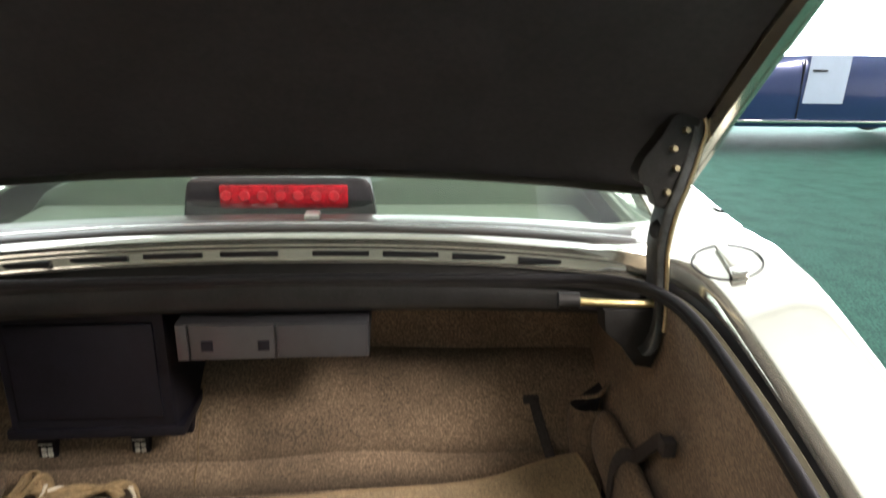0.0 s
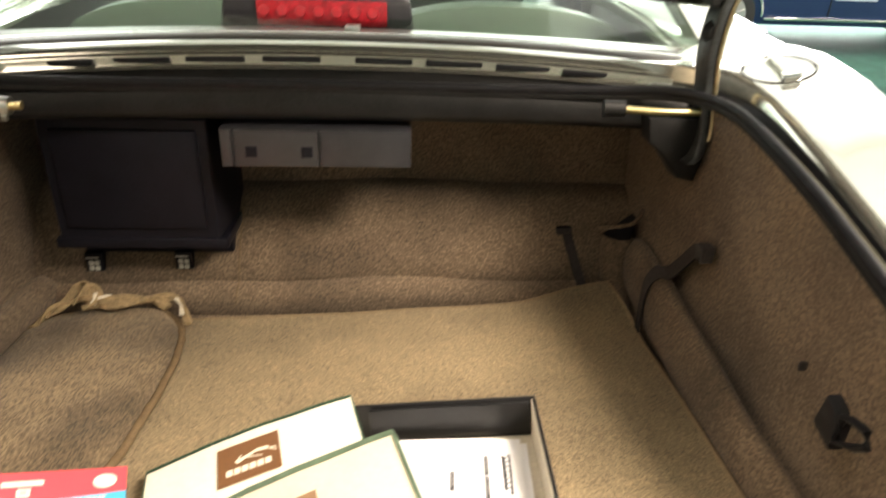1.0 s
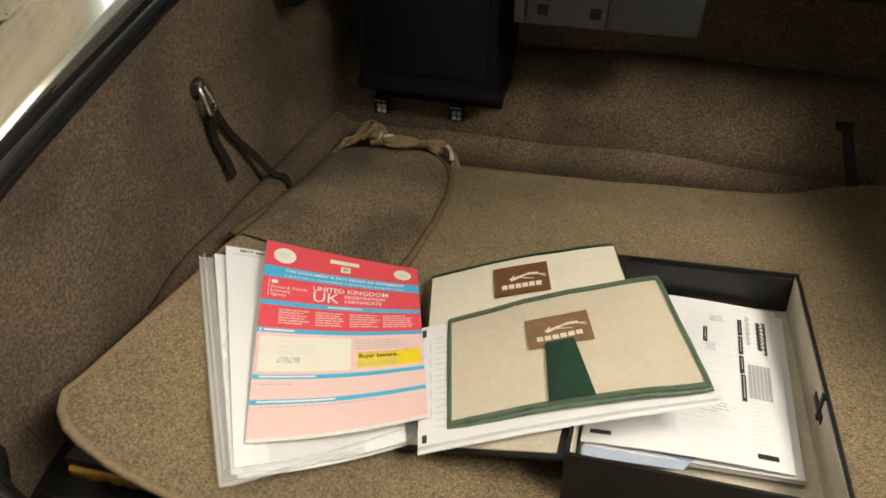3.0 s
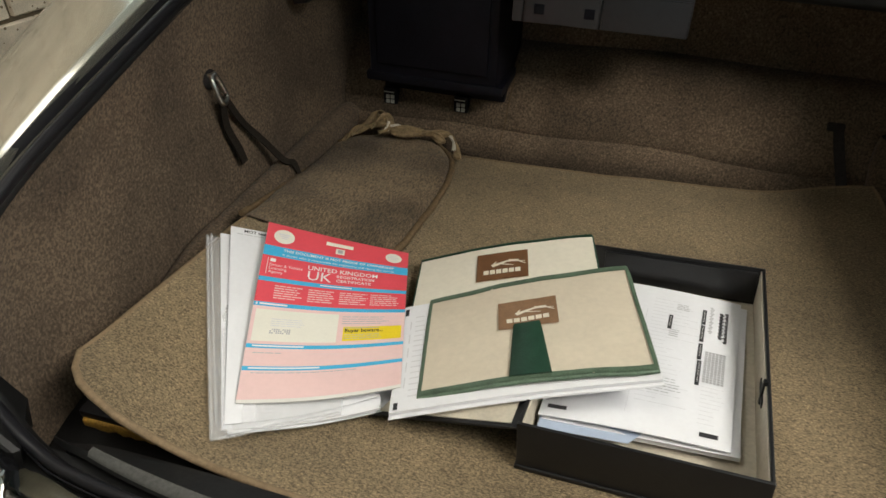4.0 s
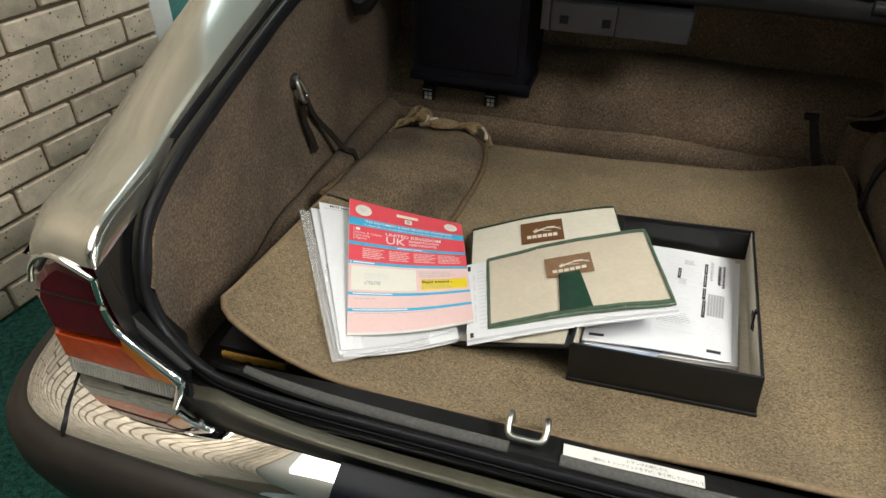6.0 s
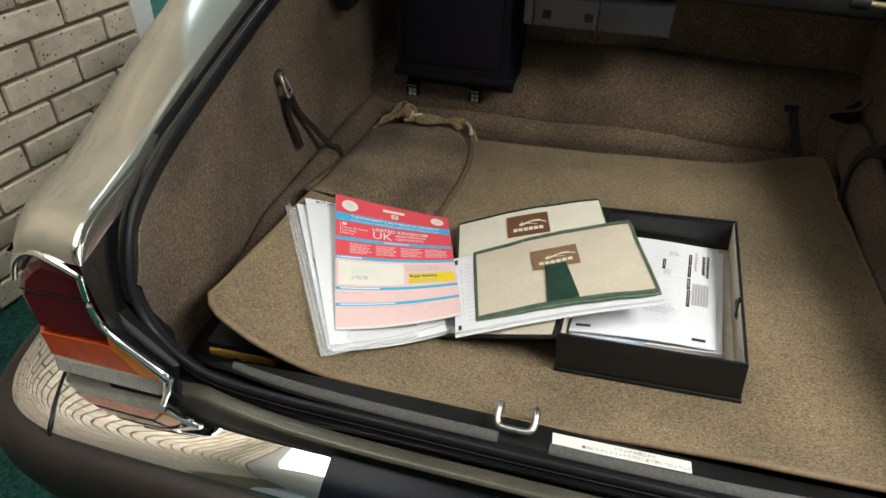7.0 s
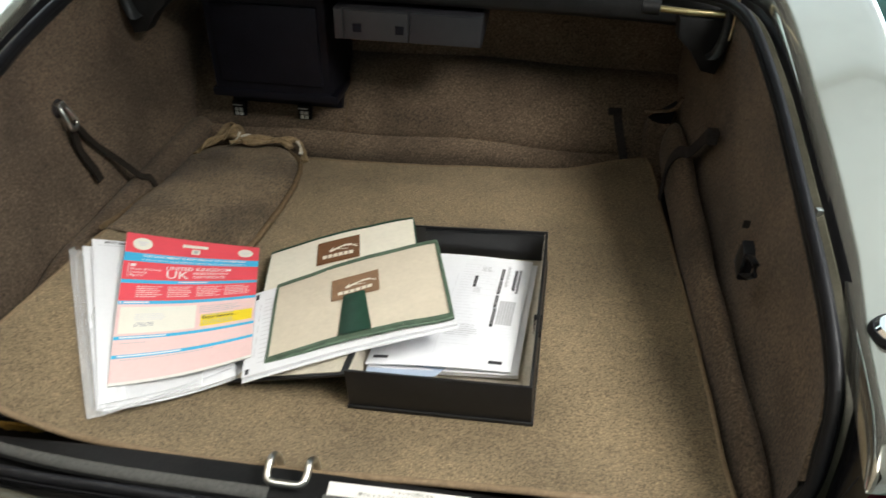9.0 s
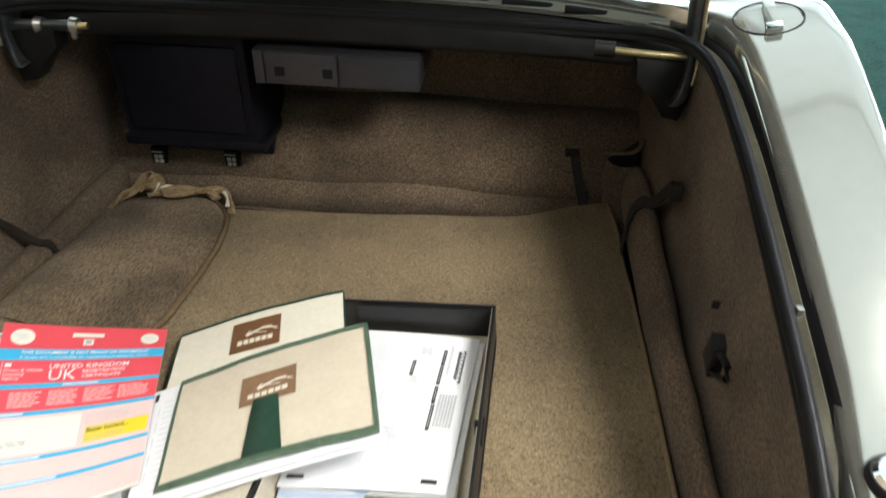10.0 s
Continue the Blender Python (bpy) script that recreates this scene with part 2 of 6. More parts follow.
def pores(m, scale, size, dark):
    """Scatters small dark pits over a material."""
    nt = m.node_tree
    b = nt.nodes["Principled BSDF"]
    geo = nt.nodes.new("ShaderNodeNewGeometry")
    vor = nt.nodes.new("ShaderNodeTexVoronoi")
    vor.inputs["Scale"].default_value = scale
    nt.links.new(geo.outputs["Position"], vor.inputs["Vector"])
    rnd = nt.nodes.new("ShaderNodeSeparateColor")
    nt.links.new(vor.outputs["Color"], rnd.inputs[0])
    lim = nt.nodes.new("ShaderNodeMath")
    lim.operation = "MULTIPLY"
    nt.links.new(rnd.outputs[0], lim.inputs[0])
    nt.links.new(rnd.outputs[1], lim.inputs[1])
    cut = nt.nodes.new("ShaderNodeMath")
    cut.operation = "MULTIPLY"
    cut.inputs[1].default_value = size
    nt.links.new(lim.outputs[0], cut.inputs[0])
    less = nt.nodes.new("ShaderNodeMath")
    less.operation = "LESS_THAN"
    nt.links.new(vor.outputs["Distance"], less.inputs[0])
    nt.links.new(cut.outputs[0], less.inputs[1])
    old = b.inputs["Base Color"].links[0].from_socket
    mul = nt.nodes.new("ShaderNodeMixRGB")
    mul.blend_type = "MULTIPLY"
    nt.links.new(less.outputs[0], mul.inputs[0])
    nt.links.new(old, mul.inputs[1])
    mul.inputs[2].default_value = (*dark, 1)
    nt.links.new(mul.outputs[0], b.inputs["Base Color"])
    return m


pores(BRICK, 95, 0.42, (0.3, 0.24, 0.18))

GLASS = bpy.data.materials.new("rear_window_glass")
GLASS.use_nodes = True
_nt = GLASS.node_tree
_nt.nodes.remove(_nt.nodes["Principled BSDF"])
_tr = _nt.nodes.new("ShaderNodeBsdfTransparent")
_tr.inputs["Color"].default_value = (0.55, 0.68, 0.6, 1)
_gl = _nt.nodes.new("ShaderNodeBsdfGlossy")
_gl.inputs["Roughness"].default_value = 0.03
_mx = _nt.nodes.new("ShaderNodeMixShader")
_mx.inputs[0].default_value = 0.07
_nt.links.new(_tr.outputs[0], _mx.inputs[1])
_nt.links.new(_gl.outputs[0], _mx.inputs[2])
_nt.links.new(_mx.outputs[0], _nt.nodes["Material Output"].inputs["Surface"])


def glow(name, colour, strength):
    m = bpy.data.materials.new(name)
    m.use_nodes = True
    b = m.node_tree.nodes["Principled BSDF"]
    b.inputs["Base Color"].default_value = (*colour, 1)
    b.inputs["Emission Color"].default_value = (*colour, 1)
    b.inputs["Emission Strength"].default_value = strength
    return m


TUBE_GLOW = glow("lit_diffuser", (1.0, 0.95, 0.86), 4.0)
DAYLIGHT = glow("bright_daylight_outside", (0.9, 0.97, 1.0), 3.0)
# added glows out of view, which brighten what the paintwork reflects
ROOF_GLOW = glow("added_roof_glow", (0.88, 0.98, 1.0), 3.4)
ROOF_GLOW_EAST = glow("added_roof_glow_dull", (0.92, 0.98, 1.0), 0.6)
BAY_GLOW = glow("added_bay_glow", (0.88, 0.98, 1.0), 1.7)

# ---------------------------------------------------------------- helpers of this scene


def thing(name, label, category, m=None, group="", kind=""):
    """An Empty at a thing's base, to which its parts are parented."""
    ob = new(name)
    ob.empty_display_size = 0.05
    ob.matrix_basis = m if m is not None else Matrix()
    return tagged(ob, label, category, group, kind)


def finish(bm, mat, smooth=40, name="mesh"):
    me = bpy.data.meshes.new(name)
    bmesh.ops.recalc_face_normals(bm, faces=bm.faces[:])
    bm.to_mesh(me)
    bm.free()
    me.materials.append(mat)
    me.shade_smooth()
    me.set_sharp_from_angle(angle=radians(smooth))
    return me


def part(name, bm, mat, parent=None, label="", smooth=40, local=False):
    """One mesh object. Meshes are in world coordinates unless local, when they sit in the frame of the thing above."""
    ob = new(name, finish(bm, mat, smooth, name))
    if parent is not None:
        ob.parent = parent
        if parent.type == "EMPTY" and not local:
            ob.matrix_parent_inverse = parent.matrix_basis.inverted()
    if label:
        ob["label"] = label
    return ob


def block(bm, x0, x1, y0, y1, z0, z1, bevel=0.0, seg=2, m=None):
    """A box with rounded edges, added to bm."""
    g = bmesh.ops.create_cube(bm, size=1.0)
    vs = g["verts"]
    for v in vs:
        v.co = Vector(((x0 + x1) / 2 + v.co.x * (x1 - x0), (y0 + y1) / 2 + v.co.y * (y1 - y0), (z0 + z1) / 2 + v.co.z * (z1 - z0)))
    fresh = vs
    if bevel:
        es = list({e for v in vs for e in v.link_edges})
        r = bmesh.ops.bevel(bm, geom=es, offset=bevel, segments=seg, affect="EDGES", profile=0.6)
        fresh = list({v for f in r["faces"] for v in f.verts} | {v for v in vs if v.is_valid})
    if m is not None:
        bmesh.ops.transform(bm, matrix=m, verts=[v for v in fresh if v.is_valid])
    return bm


def loft(bm, rows, closed=False, ring=False, cap=False):
    """Quads between successive rows of points. closed: each row is a ring; ring: the last row joins the first."""
    vs = [[bm.verts.new(p) for p in row] for row in rows]
    n = len(rows[0])
    for a in range(len(rows) if ring else len(rows) - 1):
        b = (a + 1) % len(rows)
        for i in range(n if closed else n - 1):
            j = (i + 1) % n
            try:
                bm.faces.new((vs[a][i], vs[a][j], vs[b][j], vs[b][i]))
            except ValueError:
                pass
    if cap and closed:
        bm.faces.new(vs[0])
        bm.faces.new(vs[-1][::-1])
    return bm


def solid(bm, rows, t, up=(0, 0, 1)):
    """An open sheet of rows thickened downwards by t along up."""
    u = Vector(up).normalized() * t
    top = [[Vector(p) for p in r] for r in rows]
    low = [[p - u for p in r] for r in top]
    ringed = [r + l[::-1] for r, l in zip(top, low)]
    loft(bm, ringed, closed=True)
    vs = list(bm.verts)
    return bm


def smooth_path(points, n=8, closed=False):
    """A Catmull-Rom curve through points."""
    p = [Vector(q) for q in points]
    out = []
    m = len(p)
    for i in range(m if closed else m - 1):
        a, b, c, d = (p[(i - 1) % m], p[i], p[(i + 1) % m], p[(i + 2) % m]) if closed else (p[max(i - 1, 0)], p[i], p[i + 1], p[min(i + 2, m - 1)])
        for k in range(n):
            t = k / n
            out.append(0.5 * (2 * b + (c - a) * t + (2 * a - 5 * b + 4 * c - d) * t * t + (3 * b - a - 3 * c + d) * t ** 3))
    if not closed:
        out.append(p[-1])
    return out


def tube(bm, path, r, sides=10, closed=False, flat=1.0, up=(0, 0, 1)):
    """A round (or flattened) rod along a path."""
    rows = []
    m = len(path)
    for i, q in enumerate(path):
        a = path[(i - 1) % m] if closed or i else path[i]
        b = path[(i + 1) % m] if closed or i < m - 1 else path[i]
        t = (b - a).normalized()
        s = t.cross(Vector(up))
        s = s.normalized() if s.length > 1e-4 else Vector((1, 0, 0))
        u = s.cross(t)
        rr = r(i / max(1, m - 1)) if callable(r) else r
        rows.append([q + s * (math.cos(k * 2 * math.pi / sides) * rr) + u * (math.sin(k * 2 * math.pi / sides) * rr * flat) for k in range(sides)])
    return loft(bm, rows, closed=True, ring=closed, cap=not closed)


def disc(bm, centre, axis, r, h, sides=24, bevel=0.0):
    m = Matrix.Translation(centre) @ Vector(axis).to_track_quat("Z", "Y").to_matrix().to_4x4()
    g = bmesh.ops.create_cone(bm, cap_ends=True, segments=sides, radius1=r, radius2=r - bevel, depth=h)
    bmesh.ops.transform(bm, matrix=m, verts=g["verts"])
    return bm


def prism(bm, outline, depth, m=None, bevel=0.0):
    """An outline in (a, b), extruded by depth along c; m places it."""
    vs = [bm.verts.new((a, b, 0)) for a, b in outline]
    f = bm.faces.new(vs)
    g = bmesh.ops.extrude_face_region(bm, geom=[f])
    top = [v for v in g["geom"] if isinstance(v, bmesh.types.BMVert)]
    bmesh.ops.translate(bm, verts=top, vec=(0, 0, depth))
    allv = vs + top
    if bevel:
        es = list({e for v in top for e in v.link_edges if e.other_vert(v) in top})
        r = bmesh.ops.bevel(bm, geom=es, offset=bevel, segments=2, affect="EDGES", profile=0.6)
        allv = list({v for v in allv if v.is_valid} | {v for fc in r["faces"] for v in fc.verts})
    if m is not None:
        bmesh.ops.transform(bm, matrix=m, verts=[v for v in allv if v.is_valid])
    return bm


def lerp_rows(y, table):
    return float(np.interp(y, [a for a, _ in table], [b for _, b in table]))


def smoothstep(t):
    t = min(1.0, max(0.0, t))
    return t * t * (3 - 2 * t)


XC = 0.015          # middle of the car


def mat_z(x, y):
    """Height of the boot mat: it falls gently forwards and to one side, lifts at one rear corner and curls at a front one."""
    z = 0.505 - 0.053 * y + 0.0205 * min(1.0, max(0.0, (x - 0.034) / 0.236))
    z += 0.016 * (1 - smoothstep((y - 0.09) / 0.12))
    z += 0.063 * smoothstep((-x - 0.25) / 0.2) * (1 - smoothstep((y - 0.42) / 0.4))
    z += 0.035 * smoothstep((x - 0.28) / 0.23) * smoothstep((y - 0.8) / 0.2)
    return z

# ---------------------------------------------------------------- setting: showroom
GY = 0.0
bm = bmesh.new()
block(bm, -400, 400, -400, 400, -0.3, GY)
tagged(part("floor", bm, FLOOR), "green short-pile carpet of a car showroom", "floor", kind="structure")

# the brick wall stands slightly askew to the car: built along y with its face at x = 0, then turned
WALL_POSE = pose(-1.313, 0.9, 0, 0, 0, -7.85)
WEND = 0.275          # end of the brick face
bm = bmesh.new()
block(bm, -0.2, -0.012, -4.9, WEND - 0.006, 0, 2.9)
wall_west = tagged(part("wall_west", bm, MORTAR), "buff brick wall with recessed brown mortar beside the car", "wall", kind="structure")
bm = bmesh.new()
block(bm, -0.22, -0.008, WEND - 0.004, WEND + 0.075, 0, 2.9, 0.012)
trim_1 = tagged(part("trim_1", bm, WALL), "white painted end of the brick wall", "wall trim", kind="structure")
bm = bmesh.new()
block(bm, -0.16, -0.05, WEND + 0.077, WEND + 0.09, 0, 2.9, 0.003)
trim_2 = tagged(part("trim_2", bm, GREEN_EDGE), "narrow dark green post beside the wall", "wall trim", kind="structure")
for ob in (wall_west, trim_1, trim_2):
    ob.matrix_basis = WALL_POSE

bm = bmesh.new()
block(bm, -9.0, 11.0, -6.0, 12.2, 2.9, 3.05)
tagged(part("ceiling", bm, CEILING), "plain white showroom ceiling", "ceiling", kind="structure")
# the south wall is unseen; its tone sets the light bounced into the boot
for nm, b6, wm, wl in (("wall_south", (-9, 11, -6.15, -6, 0, 2.9), BOUNCE_WALL, "unseen grey-green wall, toned to set the bounce light"), ("wall_east", (11, 11.15, -6, 12.2, 0, 2.9), WALL, "plain white showroom wall"),
                       ("wall_far_west", (-9.15, -9, -6, 12.2, 0, 2.9), WALL, "plain white showroom wall")):
    bm = bmesh.new()
    block(bm, *b6)
    tagged(part(nm, bm, wm), wl, "wall", kind="structure")
# the glazed front: piers with openings between them, bright daylight outside
bm = bmesh.new()
block(bm, -9, 11, 12.0, 12.2, 0, 0.35)
block(bm, -9, 11, 12.0, 12.2, 2.62, 2.9)
for px in (-9, -5.0, -1.0, 3.0, 7.0, 10.8):
    block(bm, px, px + 0.22, 12.0, 12.2, 0.35, 2.62)
tagged(part("wall_north", bm, WALL), "white showroom front with large window openings", "wall", kind="structure")
bm = bmesh.new()
block(bm, -12, 14, 12.9, 12.95, -0.2, 3.6)
tagged(part("backdrop", bm, DAYLIGHT), "bright daylight outside the showroom windows", "backdrop", kind="structure")

# unseen glowing panels added over both aisles to brighten the wings' reflections
for nm, x0, x1, y0, y1 in (("roof_glow_1", -4.2, -1.5, 0.9, 4.6), ("roof_glow_2", 0.75, 4.9, 0.2, 5.2)):
    rl = tagged(new(nm), "glowing panel with white bars, added unseen for the wing's reflection", "rooflight", kind="structure")
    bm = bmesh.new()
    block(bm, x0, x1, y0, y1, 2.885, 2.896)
    part("roof_glow_pane", bm, ROOF_GLOW if x0 < 0 else ROOF_GLOW_EAST, rl)
    for k in range(4):
        bm = bmesh.new()
        yy = y0 + (y1 - y0) * k / 3
        block(bm, x0 - 0.04, x1 + 0.04, yy - 0.03, yy + 0.03, 2.845, 2.884)
        part("roof_glow_bar", bm, WALL, rl)

# unseen glazed bay added beyond the brick wall, for the left wing to reflect
bm = bmesh.new()
block(bm, -9, -1.3, 4.8, 4.95, 0, 0.25)
block(bm, -9, -1.3, 4.8, 4.95, 2.75, 2.9)
for px in (-8.99, -6.4, -3.9, -1.42):
    block(bm, px, px + 0.12, 4.8, 4.95, 0.25, 2.75)
block(bm, -1.42, -1.3, 4.953, 11.99, 0, 2.9)
tagged(part("wall_bay", bm, WALL), "unseen white glazed bay, added for the wing's reflection", "wall", kind="structure")
bm = bmesh.new()
block(bm, -8.98, -1.45, 5.5, 5.55, 0.0, 2.89)
tagged(part("backdrop_bay", bm, BAY_GLOW), "added glow behind the openings of the unseen bay", "backdrop", kind="structure")

# ---------------------------------------------------------------- the car with the open boot
car = thing("car", "pewter-coloured coupe with its boot open, parked in a showroom", "car", pose(XC, 1.6, 0))


def zp(y):
    """Height of the rear wing's inner edge."""
    return lerp_rows(y, ((-0.02, 0.712), (0.02, 0.722), (0.05, 0.727), (0.1, 0.73), (0.15, 0.732), (0.22, 0.737), (0.286, 0.752), (0.38, 0.785),
                         (0.474, 0.815), (0.6, 0.852), (0.75, 0.892), (0.87, 0.908), (0.96, 0.905), (1.04, 0.91), (1.4, 0.95), (2.6, 0.95)))


def edge_hw(y):
    return lerp_rows(y, ((-0.02, 0.505), (0.02, 0.512), (0.08, 0.53), (0.15, 0.545), (0.22, 0.556), (0.3, 0.566), (0.8, 0.572), (0.85, 0.562),
                         (0.885, 0.54), (0.915, 0.50), (0.94, 0.42), (0.955, 0.30), (0.965, 0.0)))


def outer_hw(y):
    return lerp_rows(y, ((-0.02, 0.592), (0.02, 0.602), (0.06, 0.624), (0.1, 0.645), (0.15, 0.656), (0.25, 0.684), (0.4, 0.7), (0.7, 0.721), (1.0, 0.739), (2.6, 0.765)))


WING_RISE = ((0.12, 0.003), (0.3, 0.0102), (0.5, 0.019), (0.7, 0.0255), (0.8, 0.0265), (0.88, 0.022), (0.94, 0.0115), (0.98, -0.002))      # the crest along the wing: share of the width, rise


def rise(h, e, o, y):
    """Height of the wing's top over its inner edge: a crest further forward, a plain crown near the tail."""
    f = (h - e) / (o - e)
    k = smoothstep((y - 0.02) / 0.85)
    plain = float(np.interp(f, (0, 0.12, 0.3, 0.5, 0.7, 0.82, 0.9, 0.96, 1.0), (0, 0.002, 0.005, 0.006, 0.005, 0.001, -0.006, -0.016, -0.026)))
    return plain * (1 - k) + k * float(np.interp((h - e) / (o - e), [0] + [a for a, _ in WING_RISE], [0] + [b for _, b in WING_RISE]))


def wing(side):
    """The top and side of one rear wing, from the tail to the door, with the tail's rounded end."""
    rows = []
    ys = [0.0, 0.03, 0.05, 0.07, 0.1, 0.106, 0.14, 0.18, 0.22, 0.26, 0.3, 0.36, 0.42, 0.48, 0.55, 0.62, 0.7, 0.76, 0.8, 0.83, 0.85, 0.87, 0.885, 0.9,
          0.915, 0.928, 0.94, 0.948, 0.955, 0.96, 0.965, 0.99, 1.02, 1.05]
    def section(y, drop, yoff, e=None):
        e, o, z = edge_hw(y) if e is None else e, outer_hw(y), zp(y) - drop
        row = [(e - 0.002, z - 0.03), (e, z - 0.005), (e + 0.005, z)]
        for f, dz in WING_RISE:
            h = e + 0.005 + f * (o - e - 0.005)
            row.append((h, z + rise(h, max(e, 0.565), o, y)))
        low = (0.5, 0.62, 1.0)
        row += [(o, z - 0.024), (o + 0.008, z - 0.045), (o + 0.018, z - 0.075), (o + 0.036, z - 0.13), (o + 0.045, z - 0.2), (o + 0.047, 0.42), (o + 0.03, 0.25)]
        if y < 0.105:
            # above the lamp only: the side ends under the lamp's top edge
            row = [(min(h, o + 0.004), max(q, z - 0.042, 0.698)) for h, q in row]
        return [Vector((XC + side * h, y + yoff, max(q, 0.22))) for h, q in row]
    for y, drop, back in ((0.06, 0.038, 0.0), (0.05, 0.036, -0.006), (0.046, 0.03, -0.008), (0.046, 0.022, -0.006), (0.05, 0.014, -0.004), (0.06, 0.007, -0.002), (0.075, 0.002, 0.0)):
        rows.append(section(y, drop, back))
    for y in ys[4:]:
        rows.append(section(y, 0.0, 0.0))
    bm = bmesh.new()
    loft(bm, rows)
    # the side carries on forwards past the rear window
    more = []
    for y in (1.05, 1.15, 1.3, 1.6, 2.0, 2.6):
        e = lerp_rows(y, ((1.05, 0.575), (1.3, 0.58), (2.6, 0.6)))
        more.append(section(y, 0.0, 0.0, e))
    loft(bm, more)
    return bm


for side, nm in ((-1, "left_rear_wing"), (1, "right_rear_wing")):
    part("rear_wing", wing(side), PAINT, car, "pewter metallic paintwork", 50)

# boot opening: half outline (half width, y, z) and the way its gutter faces
LOOP = [(0.0, 0.928, 0.862, 0), (0.25, 0.922, 0.862, 0), (0.40, 0.905, 0.866, 0), (0.475, 0.88, 0.872, 0), (0.52, 0.835, 0.874, 0), (0.539, 0.75, 0.87, 0),
        (0.542, 0.6, 0.84, 0), (0.542, 0.48, 0.807, 0), (0.54, 0.36, 0.772, 0), (0.538, 0.27, 0.745, 0), (0.536, 0.2, 0.718, 0.15), (0.532, 0.15, 0.69, 0.4),
        (0.524, 0.115, 0.65, 0.75), (0.519, 0.1, 0.612, 0.85), (0.504, 0.092, 0.574, 0.8), (0.477, 0.084, 0.546, 0.6), (0.44, 0.074, 0.528, 0.3), (0.395, 0.064, 0.522, 0.1),
        (0.3, 0.056, 0.522, 0), (0.15, 0.053, 0.524, 0)]
N_DECK, N_REAR = Vector((0, -0.28, 0.96)), Vector((0, -0.93, 0.36))
ctrl = [(XC + h, y, z) for h, y, z, _ in LOOP] + [(XC, 0.052, 0.524)] + [(XC - h, y, z) for h, y, z, _ in LOOP[:0:-1]]
tilt = [q[3] for q in LOOP] + [0] + [q[3] for q in LOOP[:0:-1]]
loop = smooth_path(ctrl, 5, closed=True)
loop_n = []
for i in range(len(loop)):
    a = i / 5
    w = tilt[int(a) % len(tilt)] * (1 - a % 1) + tilt[(int(a) + 1) % len(tilt)] * (a % 1)
    loop_n.append((N_DECK * (1 - w) + N_REAR * w).normalized())


def around(profile, reach=None, keep=None):
    """Sweeps a profile of (outward, up) round the boot opening."""
    rows = []
    m = len(loop)
    for i, q in enumerate(loop):
        t = (loop[(i + 1) % m] - loop[i - 1]).normalized()
        n = loop_n[i]
        o = t.cross(n).normalized()
        if (q - Vector((XC, 0.45, 0.68))).dot(o) < 0:
            o = -o
        n = t.cross(o).normalized()
        if n.dot(loop_n[i]) < 0:
            n = -n
        k = 0.5 + 0.5 * smoothstep((q.z - 0.53) / 0.05) if reach is not None else 1.0
        rows.append([q + o * (a * k) + n * b for a, b in profile])
    bm = loft(bmesh.new(), rows, closed=True, ring=True)
    if keep:
        bmesh.ops.delete(bm, geom=[f for f in bm.faces if not keep(f.calc_center_median())], context="FACES")
    return bm


part("boot_seal", around([(0.0062 * math.cos(k * math.pi / 6), 0.001 + 0.0085 * math.sin(k * math.pi / 6)) for k in range(12)]), RUBBER, car,
     "black rubber bulb seal round the boot opening", 60)
part("seal_rib", around([(0.0062, -0.005), (0.0072, 0.002), (0.0086, 0.0015), (0.009, -0.006)]), RUBBER, car, smooth=60)
part("opening_flange", around([(-0.003, 0.0), (-0.005, -0.002), (-0.0062, -0.004), (-0.0062, -0.0095), (-0.003, -0.0095), (-0.001, -0.006)]), BLACK, car, smooth=60)
GUTTER = [(0.0085, -0.0095), (0.0105, -0.0085), (0.0145, -0.0065), (0.0195, -0.0035), (0.0215, -0.0045), (0.0215, -0.014), (0.0085, -0.014)]
GAP = [(0.0213, -0.005), (0.0216, -0.02), (0.0285, -0.02), (0.0288, 0.004)]
for side in (-1, 1):
    part("boot_gutter", around(GUTTER, 1, lambda c: c.y < 0.85 and c.z > 0.545 and (c.x - XC) * side > 0), GUTTER_PAINT, car, "satin olive-grey rain gutter", 50)
    part("gutter_gap", around(GAP, 1, lambda c: c.y < 0.868 and c.z > 0.535 and (c.x - XC) * side > 0), RUBBER, car, "dark strip along the gutter", 60)
part("sill_gutter", around(GUTTER, 1, lambda c: c.z <= 0.545), BLACK, car, "black channel of the sill", 50)

# tail panel and sill
bm = bmesh.new()
rows, under = [], []
for h in np.linspace(-0.462, 0.462, 47):
    b = 0.03 * (abs(h) / 0.44) ** 4
    u = 0.004 * (abs(h) / 0.4) ** 4 - 0.022 * smoothstep((abs(h) - 0.4) / 0.06)
    rows.append([(XC + h, 0.032 + b, 0.515 + u), (XC + h, 0.029 + b, 0.518 + u), (XC + h, 0.021 + b, 0.5195 + u), (XC + h, 0.0145 + b, 0.5195 + u), (XC + h, 0.0115 + b, 0.5185 + u), (XC + h, 0.0098 + b, 0.5155 + u)])
    under.append([(XC + h, 0.0098 + b, 0.5155 + u), (XC + h, 0.0125 + b, 0.511 + u), (XC + h, 0.015 + b, 0.50 + 0.5 * u), (XC + h, 0.0165 + b, 0.46)])
loft(bm, rows)
part("tail_panel", bm, GUTTER_PAINT, car, "satin olive-grey lip of the tail panel", 60)
# tail panel below the lip, with its shade put in as black
bm = bmesh.new()
loft(bm, under)
part("tail_panel_shade", bm, BLACK, car, "tail panel under the lip, coloured black as shade", 60)
bm = bmesh.new()
block(bm, -0.56 + XC, 0.56 + XC, 0.05, 0.09, 0.30, 0.505)
part("tail_panel_inner", bm, BLACK, car)
bm = bmesh.new()
rows = []
